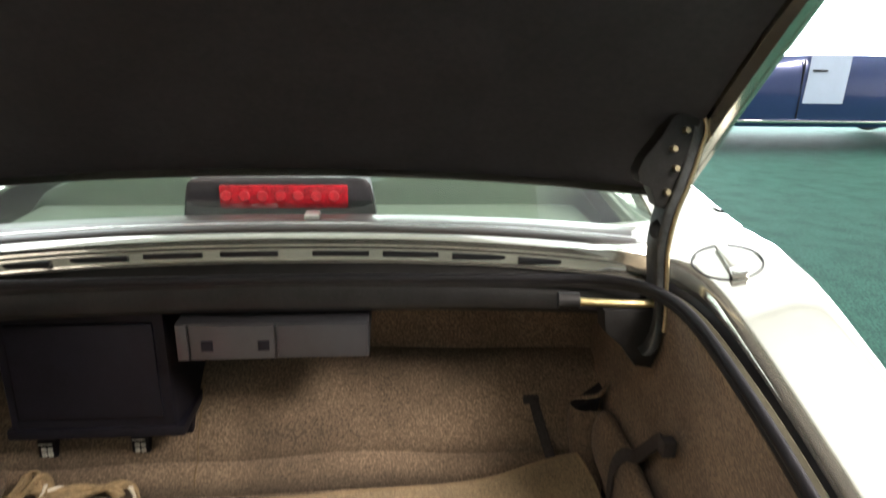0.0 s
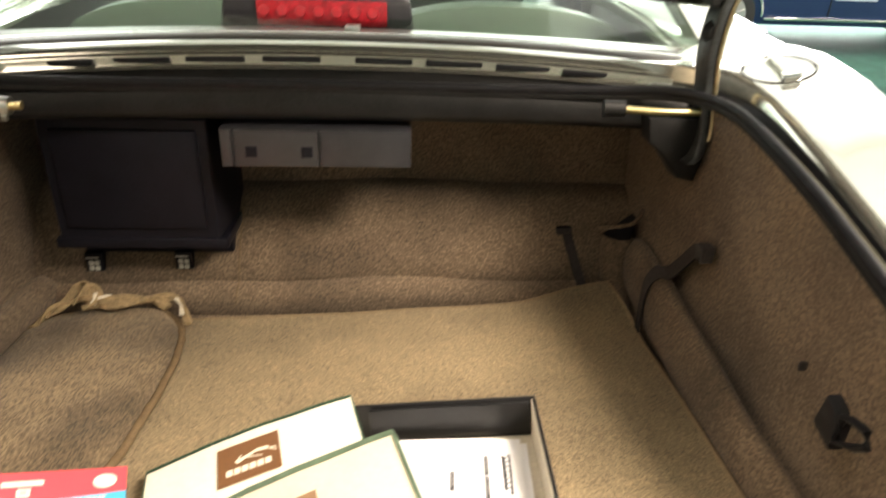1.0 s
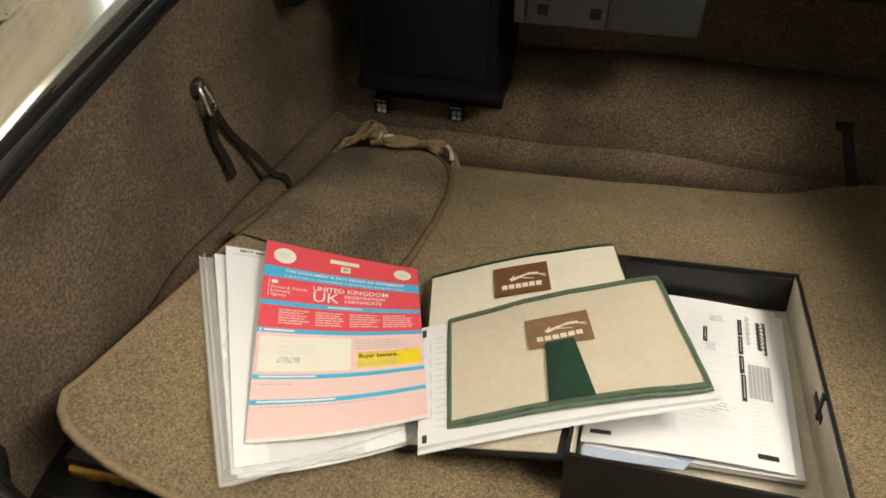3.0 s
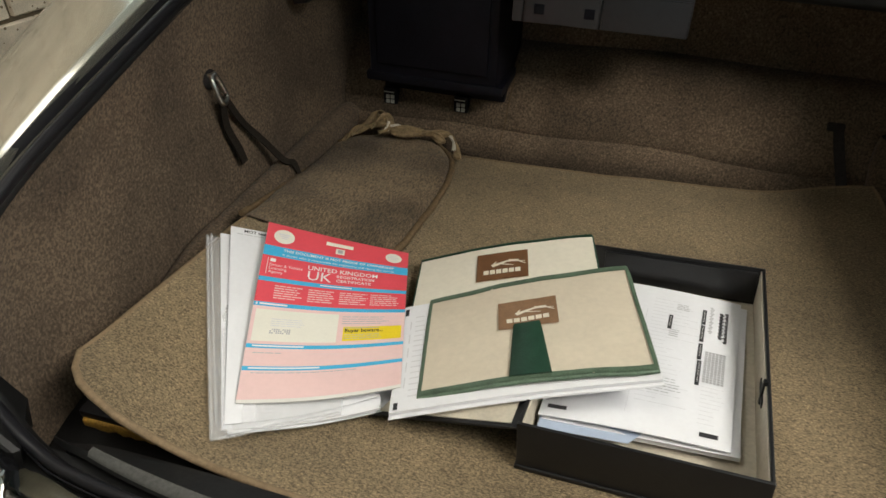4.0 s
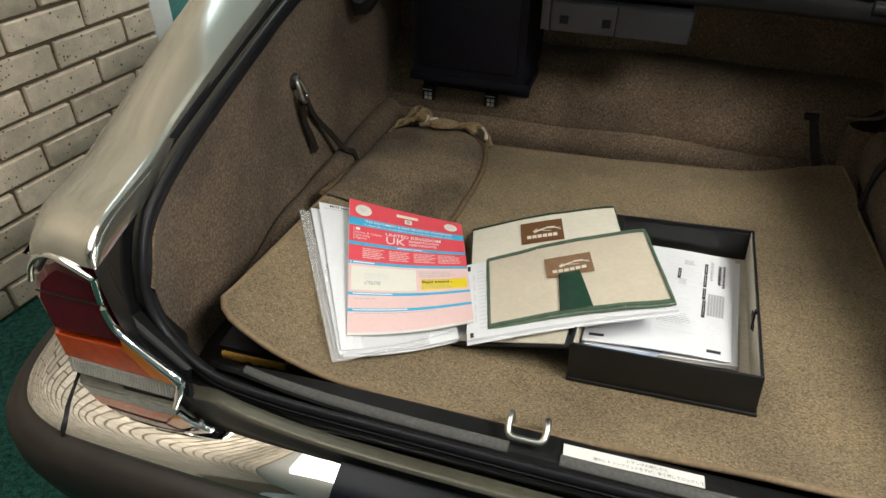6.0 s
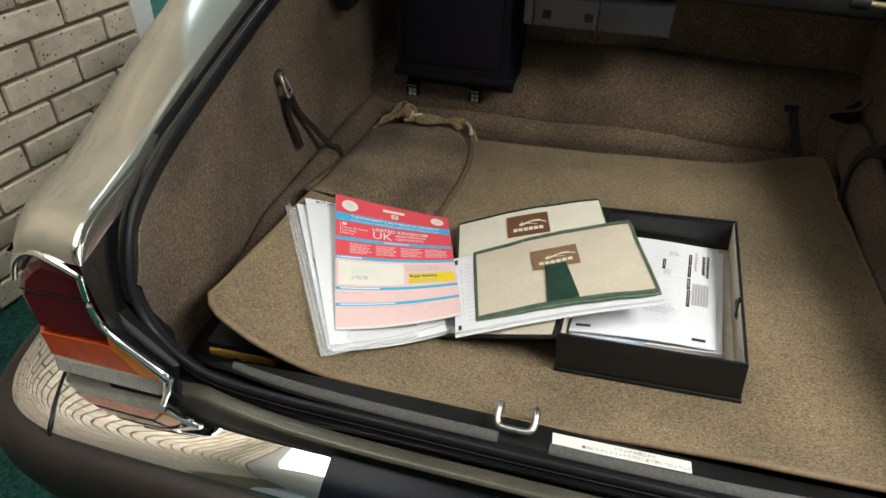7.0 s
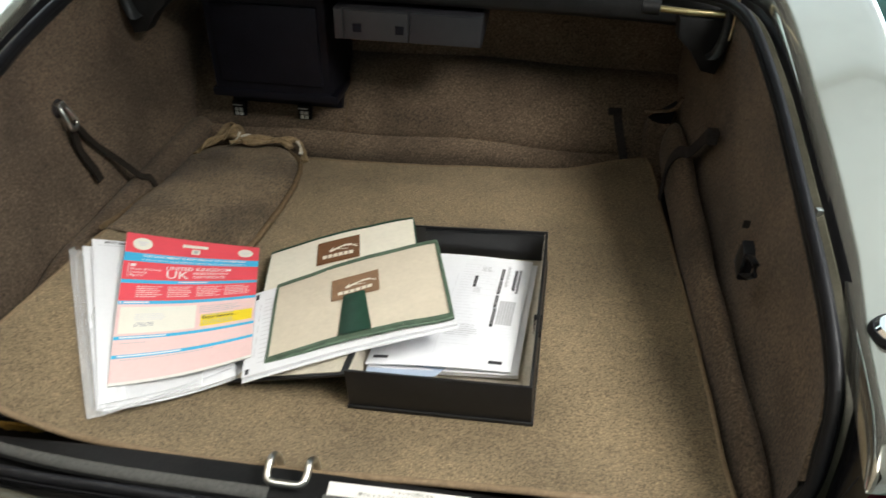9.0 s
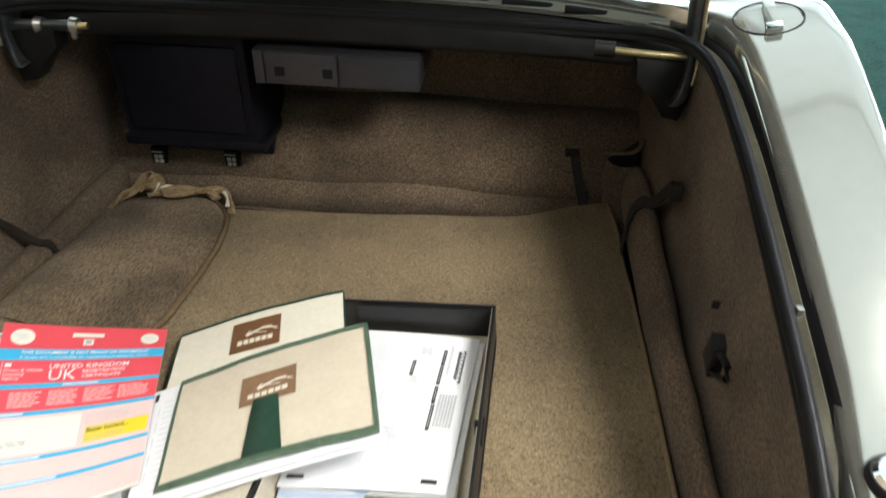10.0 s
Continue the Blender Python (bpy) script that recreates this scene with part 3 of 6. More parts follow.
for h in np.linspace(-0.445, 0.445, 37):
    b = 0.022 * (abs(h) / 0.40) ** 4
    c = 0.006 * (abs(h) / 0.40) ** 4 if h > 0 else -0.008 * (abs(h) / 0.40) ** 3
    drop = 0.012 * smoothstep((-h - 0.38) / 0.06)
    rows.append([(XC + h, 0.062 + b, 0.522 - drop), (XC + h, 0.066 + b, 0.5275 - drop), (XC + h, 0.074 + 0.7 * b, 0.528 - drop), (XC + h, 0.08 + 0.6 * b, 0.524 - drop), (XC + h, 0.106 + c, 0.5195 - drop), (XC + h, 0.113 + c, 0.515 - drop), (XC + h, 0.114 + c, 0.46)])
loft(bm, rows)
part("sill_panel", bm, BLACK, car, "black sill of the boot", 50)
bm = bmesh.new()
rows = []
for h in np.linspace(-0.385, -0.03, 22):
    b = 0.022 * (abs(h) / 0.40) ** 4
    rows.append([(XC + h, 0.064 + b, 0.526), (XC + h, 0.067 + b, 0.5305), (XC + h, 0.077 + 0.8 * b, 0.5307), (XC + h, 0.08 + 0.8 * b, 0.525)])
loft(bm, rows)
rows = [[(2 * XC - p[0], p[1], p[2]) for p in r] for r in rows]
loft(bm, rows)
part("scuff_strip", bm, SCUFF, car, "grey grained scuff strip", 60)

# latch loop
bm = bmesh.new()
sx = XC - 0.013
tube(bm, smooth_path([(sx - 0.022, 0.122, 0.50), (sx - 0.022, 0.118, 0.53), (sx - 0.022, 0.104, 0.546), (sx - 0.022, 0.088, 0.541), (sx - 0.017, 0.080, 0.5375),
                      (sx, 0.079, 0.537), (sx + 0.017, 0.080, 0.5375), (sx + 0.022, 0.088, 0.541), (sx + 0.022, 0.104, 0.546), (sx + 0.022, 0.118, 0.53), (sx + 0.022, 0.122, 0.50)], 6), 0.0042, 12)
part("latch_loop", bm, STEEL, car, "bright steel latch loop", 60)

# rear deck, rear window and what is inside the cabin
def crown(h):
    """How much the deck rises towards the middle of the car."""
    return 0.021 * (1 - (h / 0.56) ** 2)


bm = bmesh.new()
rows = []
for h in np.linspace(-0.56, 0.56, 41):
    b = -0.05 * (abs(h) / 0.54) ** 3
    c = crown(h)
    rows.append([(XC + h, 0.955 + b, 0.8835 + c), (XC + h, 0.9575 + b, 0.890 + c), (XC + h, 0.965 + b, 0.8955 + c), (XC + h, 0.985 + b * 0.9, 0.8985 + c), (XC + h, 1.01 + b * 0.8, 0.899 + c * 0.9), (XC + h, 1.045 + b * 0.6, 0.900 + c * 0.7)])
loft(bm, rows)
part("rear_deck", bm, PAINT, car, "painted deck below the rear window", 60)
bm = bmesh.new()
rows = []
for h in np.linspace(-0.54, 0.54, 37):
    b = -0.05 * (abs(h) / 0.54) ** 3
    c = crown(h)
    rows.append([(XC + h, 0.943 + b, 0.8655 + c * 0.8), (XC + h, 0.950 + b, 0.869 + c), (XC + h, 0.951 + b, 0.880 + c), (XC + h, 0.957 + b, 0.8865 + c), (XC + h, 0.985 + b * 0.8, 0.892 + c)])
loft(bm, rows)
part("deck_lip", bm, PAINT, car, "painted lip of the rear deck", 50)
for h in (-0.42, -0.315, -0.21, -0.10, 0.035, 0.14, 0.245, 0.345):
    b = -0.05 * (abs(h + 0.045) / 0.54) ** 3
    bm = bmesh.new()
    c, tip = crown(h + 0.0425), math.degrees(math.atan((crown(h + 0.06) - crown(h + 0.025)) / 0.035))
    block(bm, -0.0425, 0.0425, -0.0045, 0.005, -0.004, 0.004, 0.002, 2, pose(XC + h + 0.0425, 0.9518 + b, 0.875 + c, 0, -tip, 0))
    part("vent_slot", bm, RUBBER, car, "dark drain slot")
bm = bmesh.new()
rows = []
for h in np.linspace(-0.60, 0.60, 41):
    b = -0.035 * min(1.0, abs(h) / 0.52) ** 3
    c = crown(h)
    rows.append([(XC + h, 0.955 + b, 0.866 + c), (XC + h, 0.935 + b, 0.856 + 0.8 * c), (XC + h, 0.922 + b, 0.848), (XC + h, 0.918 + b, 0.822), (XC + h, 0.925 + b, 0.812), (XC + h, 0.96 + b, 0.808), (XC + h, 1.15, 0.81)])
loft(bm, rows)
part("boot_cross_panel", bm, BLACK, car, "black panel under the rear deck", 50)
bm = bmesh.new()
rows = []
for h in np.linspace(-0.57, 0.57, 25):
    b = -0.04 * (abs(h) / 0.6) ** 3
    c = crown(h)
    rows.append([(XC + h, 0.985 + 1.1 * b, 0.899 + c), (XC + h, 0.989 + 1.1 * b, 0.9035 + c), (XC + h, 1.004 + b, 0.9065 + 0.95 * c), (XC + h, 1.008 + b, 0.9045 + 0.95 * c), (XC + h, 1.012 + b, 0.906 + 0.95 * c), (XC + h, 1.035 + b, 0.9085 + 0.8 * c), (XC + h, 1.06 + b, 0.912 + 0.7 * c), (XC + h, 1.07 + b, 0.9 + 0.7 * c)])
loft(bm, rows)
part("window_rubber", bm, WINDOW_RUBBER, car, "black rubber round the rear window", 60)
bm = bmesh.new()
tube(bm, [Vector((XC + h, 1.008 - 0.04 * (abs(h) / 0.6) ** 3, 0.9055 + 0.95 * crown(h))) for h in np.linspace(-0.57, 0.57, 25)], 0.0022, 8)
part("window_trim", bm, CHROME, car, "chrome strip under the rear window", 60)
bm = bmesh.new()
block(bm, 0.03, 0.054, 1.03, 1.062, 0.92, 0.933, 0.003)
part("trim_joint", bm, STEEL, car, "bright joint clip of the window trim")
bm = bmesh.new()
rows = []
for k in range(9):
    f = k / 8
    rows.append([(XC + h * (1 - 0.12 * f), 1.055 - 0.04 * abs(h / 0.6) ** 3 + 0.62 * f, 0.898 + 0.35 * f - 0.06 * f * f) for h in np.linspace(-0.6, 0.6, 13)])
loft(bm, rows)
pane = part("rear_window", bm, GLASS, car, "sloping rear window glass", 60)
pane.visible_shadow = False
bm = bmesh.new()
solid(bm, [[(XC + h, y, 1.19 + 0.03 * math.sin((y - 1.67) / 1.0 * math.pi) - 0.02 * (h / 0.55) ** 2) for h in np.linspace(-0.55, 0.55, 9)] for y in np.linspace(1.67, 2.7, 8)], 0.03)
part("roof", bm, PAINT, car)
for side in (-1, 1):
    bm = bmesh.new()
    solid(bm, [[(XC + side * a, y, z), (XC + side * (a + 0.02), y + 0.01, z + 0.002), (XC + side * (a + 0.036), y + 0.02, z - 0.01)] for a, y, z in
               ((0.612, 0.95, 0.86), (0.605, 1.02, 0.9), (0.59, 1.15, 0.97), (0.575, 1.3, 1.045), (0.555, 1.5, 1.13), (0.53, 1.68, 1.19))], 0.03)
    part("rear_pillar", bm, PAINT, car, smooth=60)
bm = bmesh.new()
block(bm, XC - 0.55, XC + 0.55, 1.10, 1.42, 0.835, 0.865, 0.01)
part("parcel_shelf", bm, SHELF, car)
for sx2 in (-0.29, 0.32):
    bm = bmesh.new()
    rows = []
    for y, k in ((1.36, 0.7), (1.37, 0.95), (1.42, 1.0), (1.47, 0.97), (1.5, 0.8)):
        rows.append([(XC + sx2 + h, y, 0.5)for h in (-0.29, 0.29)][:1] + [(XC + sx2 + h * 0.29, y, 0.84 + (0.1 * k) * math.sqrt(max(0.0, 1 - abs(h) ** 2.2))) for h in np.linspace(-1, 1, 17)] + [(XC + sx2 + 0.29, y, 0.5)])
    loft(bm, rows, closed=True, cap=True)
    part("rear_seat", bm, SEAT, car, "dark green leather seat back", 50)
    bm = bmesh.new()
    block(bm, XC + sx2 - 0.2, XC + sx2 + 0.2, 2.25, 2.4, 0.5, 1.06, 0.05, 3)
    part("front_seat", bm, SEAT, car, "dark green leather seat back")
lamp_body = bmesh.new()
BLX, BLY = -0.02, 1.12
rows = []
for y, k, z0, z1 in ((BLY, 1.0, 0.86, 0.968), (BLY + 0.004, 1.02, 0.86, 0.974), (BLY + 0.05, 1.02, 0.86, 0.974), (BLY + 0.09, 0.96, 0.86, 0.955)):
    w = 0.155 * k
    rows.append([(BLX - w - 0.012, y, z0), (BLX - w, y, z1 - 0.03), (BLX - w + 0.004, y, z1 - 0.012), (BLX - w + 0.012, y, z1 - 0.003), (BLX - w + 0.026, y, z1), (BLX + w - 0.026, y, z1), (BLX + w - 0.012, y, z1 - 0.003), (BLX + w - 0.004, y, z1 - 0.012), (BLX + w, y, z1 - 0.03), (BLX + w + 0.012, y, z0)])
loft(lamp_body, rows, closed=True, cap=True)
high_lamp = part("high_brake_lamp", lamp_body, RUBBER, car, "black housing of the high brake lamp", 40)
bm = bmesh.new()
block(bm, BLX - 0.1, BLX + 0.116, BLY - 0.006, BLY + 0.004, 0.922, 0.962, 0.004)
lens_bar = part("lens", bm, BRAKE_LENS, high_lamp, "red ribbed lens, unlit")
for k in range(7):
    bm = bmesh.new()
    disc(bm, (BLX - 0.088 + 0.03 * k, BLY - 0.006, 0.944), (0, -1, 0.1), 0.0105, 0.004, 12, 0.002)
    part("reflector", bm, BRAKE_LED, lens_bar, "bright red reflector cell")

# boot lid, raised on its hinges
LD = Vector((0, -0.745, 0.667))
LN = Vector((0, -0.667, -0.745))      # underside faces down and back


def lid_point(h, s, off):
    """h across, s up the lid from its front edge, off along the underside's normal."""
    crown = 0.035 * (1 - (h / 0.6) ** 2) - 0.02
    p = Vector((XC + h, 0.985, 1.012)) + LD * s - LN * (crown + 0.02 * math.sin(s / 0.9 * math.pi)) + LN * off
    p.y += -0.03 * (abs(h) / 0.6) ** 3 * (1 - s)
    return p


hs = np.linspace(-0.585, 0.585, 25)
ss = np.linspace(0.0, 0.9, 19)
bm = bmesh.new()
skin = [[lid_point(h, s, -0.012) for h in hs] for s in ss]
under = [[lid_point(h, s, 0.004) for h in hs] for s in ss]
loft(bm, skin)
loft(bm, [[lid_point(h, s, o) for s, o in ((0.0, -0.012), (-0.008, 0.0), (-0.006, 0.018), (0.004, 0.024))] for h in hs])
for side in (-1, 1):
    loft(bm, [[lid_point(side * 0.585, s, -0.012), lid_point(side * 0.594, s, 0.0), lid_point(side * 0.593, s, 0.014), lid_point(side * 0.586, s, 0.017), lid_point(side * 0.584, s, 0.012), lid_point(side * 0.58, s, 0.013), lid_point(side * 0.577, s, 0.027), lid_point(side * 0.565, s, 0.03), lid_point(side * 0.562, s, 0.01)] for s in ss])
loft(bm, [[lid_point(h, s, o) for s, o in ((0.9, -0.012), (0.915, 0.0), (0.915, 0.1), (0.90, 0.1), (0.89, 0.01))] for h in hs])
lid = part("boot_lid", bm, PAINT, car, "raised boot lid", 50)
bm = bmesh.new()
loft(bm, [[lid_point(h, s, 0.012 + 0.004 * math.sin(h * 9) * math.sin(s * 8)) for h in np.linspace(-0.558, 0.558, 25)] for s in np.linspace(0.006, 0.88, 15)])
part("lid_liner", bm, LINER, lid, "dark liner on the underside", 60)
# stiffening edge and hinge plates
for side in (-1, 1):
    bm = bmesh.new()
    hx = XC + side * 0.527
    path = smooth_path([(hx - side * 0.014, 0.825, 0.785), (hx - side * 0.003, 0.832, 0.797), (hx + side * 0.004, 0.842, 0.83), (hx + side * 0.001, 0.85, 0.89), (hx - side * 0.004, 0.848, 0.94), (hx, 0.845, 0.99), (hx + side * 0.012, 0.846, 1.03), (hx + side * 0.022, 0.848, 1.07), (hx + side * 0.027, 0.846, 1.1), (hx + side * 0.021, 0.848, 1.12)], 6)
    rows = []
    for i, q in enumerate(path):
        f = i / (len(path) - 1)
        w = 0.012 + 0.008 * math.sin(f * math.pi)
        k = 0.0065 + 0.003 * f
        rows.append([q + Vector(d) for d in ((-k, -w + 0.002, 0), (-k + 0.002, -w, 0), (k - 0.002, -w, 0), (k, -w + 0.002, 0), (k, w, 0), (-k, w, 0))])
    loft(bm, rows, closed=True, cap=True)
    arm = part("hinge_arm", bm, HINGE, car, "curved grey steel hinge arm", 50)
    bm = bmesh.new()
    tube(bm, [q + Vector((side * (0.006 + 0.003 * i / len(path)), -0.0125 - 0.008 * math.sin(i / (len(path) - 1) * math.pi), 0)) for i, q in enumerate(path) if i > 9], 0.0032, 8)
    part("hinge_edge", bm, WORN_BRASS, arm, "worn brass-coloured edge of the arm", 60)
    bm = bmesh.new()
    mm = Matrix.Translation((hx, 0.86, 1.04)) @ Matrix.Rotation(math.radians(90), 4, "X")
    prism(bm, [(side * a, b) for a, b in ((-0.05, 0.004), (-0.046, -0.01), (-0.03, -0.018), (-0.018, -0.044), (0.006, -0.05), (0.022, -0.014), (0.03, 0.02), (0.032, 0.05), (0.026, 0.074), (0.012, 0.086), (-0.01, 0.078), (-0.024, 0.05), (-0.044, 0.022))], 0.028, mm, 0.004)
    part("hinge_plate", bm, BLACK, arm, "black hinge bracket on the lid")
    for dx, dz in ((-0.008, 1.018), (0.0, 1.05), (-0.006, 1.076), (0.008, 1.1)):
        bm = bmesh.new()
        disc(bm, (hx + dx, 0.829, dz), (0, -1, 0.2), 0.0055, 0.01, 6, 0.0015)
        part("hinge_bolt", bm, WORN_BRASS, arm, "worn bolt head")
    bm = bmesh.new()
    disc(bm, (hx - 0.004, 0.838, 0.962), (0, -1, 0), 0.016, 0.014, 14, 0.004)
    part("hinge_pivot", bm, BLACK, arm, "black pivot of the arm")
    bm = bmesh.new()
    mm = Matrix.Translation((hx, 0.872, 0.80)) @ Matrix.Rotation(math.radians(90), 4, "X")
    prism(bm, [(-side * 0.075, 0.045), (-side * 0.07, 0.01), (-side * 0.045, -0.012), (-side * 0.02, -0.045), (side * 0.006, -0.05), (side * 0.014, -0.02), (side * 0.014, 0.045)], 0.035, mm, 0.005)
    part("hinge_foot", bm, BLACK, arm, "black bracket inside the boot")
    if side > 0:
        bm = bmesh.new()
        tube(bm, smooth_path([(XC + 0.413, 0.853, 0.853), (XC + 0.47, 0.845, 0.852), (XC + 0.525, 0.84, 0.853)], 4), 0.0055, 10)
        part("counterbalance_rod", bm, BRASS, car, "brass-coloured counterbalance rod", 60)
        bm = bmesh.new()
        disc(bm, (XC + 0.405, 0.856, 0.853), (1, -0.1, 0), 0.012, 0.03, 14)
        part("rod_sleeve", bm, BLACK, car, smooth=40)
    else:
        bm = bmesh.new()
        tube(bm, [Vector((XC - 0.53, 0.842, 0.844)), Vector((XC - 0.424, 0.852, 0.844))], 0.009, 14)
        sleeve = part("rod_sleeve", bm, HINGE, car, "grey steel sleeve of the counterbalance", 40)
        for cx in (-0.478, -0.424):
            bm = bmesh.new()
            disc(bm, (XC + cx, 0.8518 + 0.1 * (cx + 0.432), 0.844), (1, 0.1, 0), 0.0135, 0.011, 16, 0.002)
            block(bm, XC + cx - 0.004, XC + cx + 0.004, 0.84, 0.847, 0.826, 0.834, 0.0015)
            part("collar", bm, STEEL, sleeve, "bright zinc collar", 40)
        bm = bmesh.new()
        tube(bm, [Vector((XC - 0.424, 0.852, 0.844)), Vector((XC - 0.404, 0.854, 0.844))], 0.0055, 10)
        part("rod_end", bm, BRASS, sleeve, "brass-coloured rod end", 60)

# fuel flap on one wing and chrome aerial base
def deck_z(h, y):
    e, o = edge_hw(y), outer_hw(y)
    return zp(y) + rise(h, e, o, y)


def deck_normal(h, y):
    """The wing top's normal on the car's right side."""
    return Vector((-(deck_z(h + 0.02, y) - deck_z(h - 0.02, y)) / 0.04, -(deck_z(h, y + 0.02) - deck_z(h, y - 0.02)) / 0.04, 1)).normalized()


fx, fy = 0.636, 0.836
fz = deck_z(fx - XC, fy)
nrm = deck_normal(fx - XC, fy)
bm = bmesh.new()
m4 = Matrix.Translation((fx, fy, fz)) @ nrm.to_track_quat("Z", "Y").to_matrix().to_4x4()
ringp = [m4 @ Vector((0.047 * math.cos(a), 0.044 * math.sin(a), 0.001)) for a in np.linspace(0, 2 * math.pi, 40, endpoint=False)]
tube(bm, ringp, 0.0013, 6, closed=True)
flap = part("fuel_flap", bm, RUBBER, car, "oval shut line of the fuel flap", 60)
bm = bmesh.new()
rows = [[m4 @ Vector((r * 0.044 * math.cos(a), r * 0.041 * math.sin(a), 0.0015 * (1 - r * r) + 0.0004)) for a in np.linspace(0, 2 * math.pi, 32, endpoint=False)] for r in (0.03, 0.4, 0.8, 1.0)]
loft(bm, rows, closed=True)
part("flap_lid", bm, PAINT, flap, "painted fuel flap lid", 60)
bm = bmesh.new()
mm = m4 @ pose(0.004, 0.0, 0.006, 0, 0, -42)
block(bm, -0.042, 0.032, -0.008, 0.008, -0.004, 0.004, 0.003, 2, mm)
part("latch_lever", bm, PAINT, flap, "painted lift lever")
bm = bmesh.new()
block(bm, 0.029, 0.044, -0.011, 0.011, -0.005, 0.007, 0.003, 2, mm)
part("flap_latch", bm, CHROME, flap, "chrome lift latch")

ax, ay = 0.603, 0.198
az = deck_z(ax - XC, ay) + 0.002
an = deck_normal(ax - XC, ay)
bm = bmesh.new()
disc(bm, (ax, ay, az), an, 0.0255, 0.006, 32, 0.003)
base = part("aerial_base", bm, RUBBER, car, "black collar of the aerial")
bm = bmesh.new()
disc(bm, Vector((ax, ay, az)) + an * 0.004, an, 0.0225, 0.006, 32, 0.005)
disc(bm, Vector((ax, ay, az)) + an * 0.008, an, 0.0125, 0.005, 28, 0.003)
part("aerial_cap", bm, CHROME, base, "round chrome aerial cap", 30)
bm = bmesh.new()
disc(bm, Vector((ax, ay, az)) + an * 0.012, an, 0.006, 0.008, 16, 0.0025)
part("aerial_tip", bm, STEEL, base, smooth=30)
bm = bmesh.new()
block(bm, XC + 0.552, XC + 0.559, 0.362, 0.37, 0.762, 0.775, 0.001)
part("gutter_clip", bm, STEEL, car)

# rear lamps
LF = 0.042          # face of the lamps


def lamp(side):
    def lens(points, y0, y1, mat, name, label, parent, flare=0.045, bev=0.009):
        """A lens from its back at y0 to its face at y1; outer points flare round the corner."""
        cx = sum(a for a, _ in points) / len(points)
        cz = sum(b for _, b in points) / len(points)
        rows = []
        for y, fl, inset in ((y0, flare, 0.0), (y1 + bev, 0.0, 0.0), (y1 + bev * 0.3, 0.0, bev * 0.35), (y1, 0.0, bev)):
            row = []
            for a, b in points:
                d = Vector((a - cx, b - cz))
                d = d * (1 - inset / max(d.length, 0.01))
                row.append(Vector((XC + side * (cx + d.x + fl), y, cz + d.y)))
            rows.append(row)
        bm = bmesh.new()
        loft(bm, rows, closed=True)
        bm.faces.new([v for v in bm.verts][-len(points):])
        return part(name, bm, mat, parent, label, 25)
    house = lens([(0.634, 0.483), (0.462, 0.484), (0.448, 0.532), (0.519, 0.606), (0.526, 0.684), (0.56, 0.695), (0.585, 0.699), (0.612, 0.685), (0.638, 0.658), (0.646, 0.61)], 0.12, LF + 0.014, BLACK, "rear_lamp", "rear lamp in red, amber and clear", car)
    lens([(0.634, 0.563), (0.5275, 0.566), (0.526, 0.6), (0.531, 0.677), (0.56, 0.689), (0.584, 0.693), (0.607, 0.68), (0.631, 0.655), (0.643, 0.62)], 0.115, LF, RED_LENS, "red_lens", "dark red lens", house, bev=0.015)
    lens([(0.631, 0.522), (0.492, 0.520), (0.5265, 0.5645), (0.634, 0.5615)], 0.115, LF + 0.001, AMBER_LENS, "amber_lens", "ribbed amber lens", house, bev=0.003)
    lens([(0.4915, 0.5205), (0.457, 0.5195), (0.455, 0.531), (0.523, 0.6), (0.5265, 0.566)], 0.09, LF - 0.001, AMBER_BRIGHT, "orange_lens", "bright orange corner of the lens", house, bev=0.003)
    lens([(0.632, 0.491), (0.473, 0.489), (0.459, 0.5185), (0.629, 0.5205)], 0.115, LF + 0.001, CLEAR_LENS, "clear_lens", "ribbed clear lens", house, bev=0.003)
    bm = bmesh.new()
    tube(bm, [Vector((XC + side * a, LF - 0.0012, 0.638)) for a in (0.537, 0.58, 0.628)], 0.0013, 6)
    part("lens_seam", bm, RUBBER, house, smooth=60)
    bm = bmesh.new()
    for k in range(34):
        h = 0.472 + k * 0.0046
        tube(bm, [Vector((XC + side * h, LF + 0.0005, 0.4935)), Vector((XC + side * (h - 0.004), LF + 0.0005, 0.517))], 0.0014, 5)
    part("lens_ribs", bm, CLEAR_LENS, house, smooth=60)
    bm = bmesh.new()
    tube(bm, smooth_path([(XC + side * a, y, b) for a, y, b in ((0.667, 0.068, 0.624), (0.643, 0.058, 0.659), (0.613, 0.048, 0.687), (0.582, 0.04, 0.7025), (0.556, 0.036, 0.699), (0.5275, 0.034, 0.688), (0.521, 0.034, 0.685))], 5), 0.0042, 10)
    part("lamp_trim", bm, CHROME, house, "chrome trim over the lamp", 60)
    bm = bmesh.new()
    path = smooth_path([(XC + side * a, LF - 0.007, b) for a, b in ((0.522, 0.686), (0.524, 0.64), (0.518, 0.61), (0.5, 0.588), (0.47, 0.5625), (0.449, 0.5445), (0.445, 0.532), (0.457, 0.5), (0.464, 0.486))], 5)
    tube(bm, path, lambda t: 0.0045 + 0.002 * smoothstep((t - 0.3) / 0.3) * smoothstep((0.9 - t) / 0.1), 8)
    part("lamp_trim", bm, CHROME, house, "chrome trim down the lamp", 60)


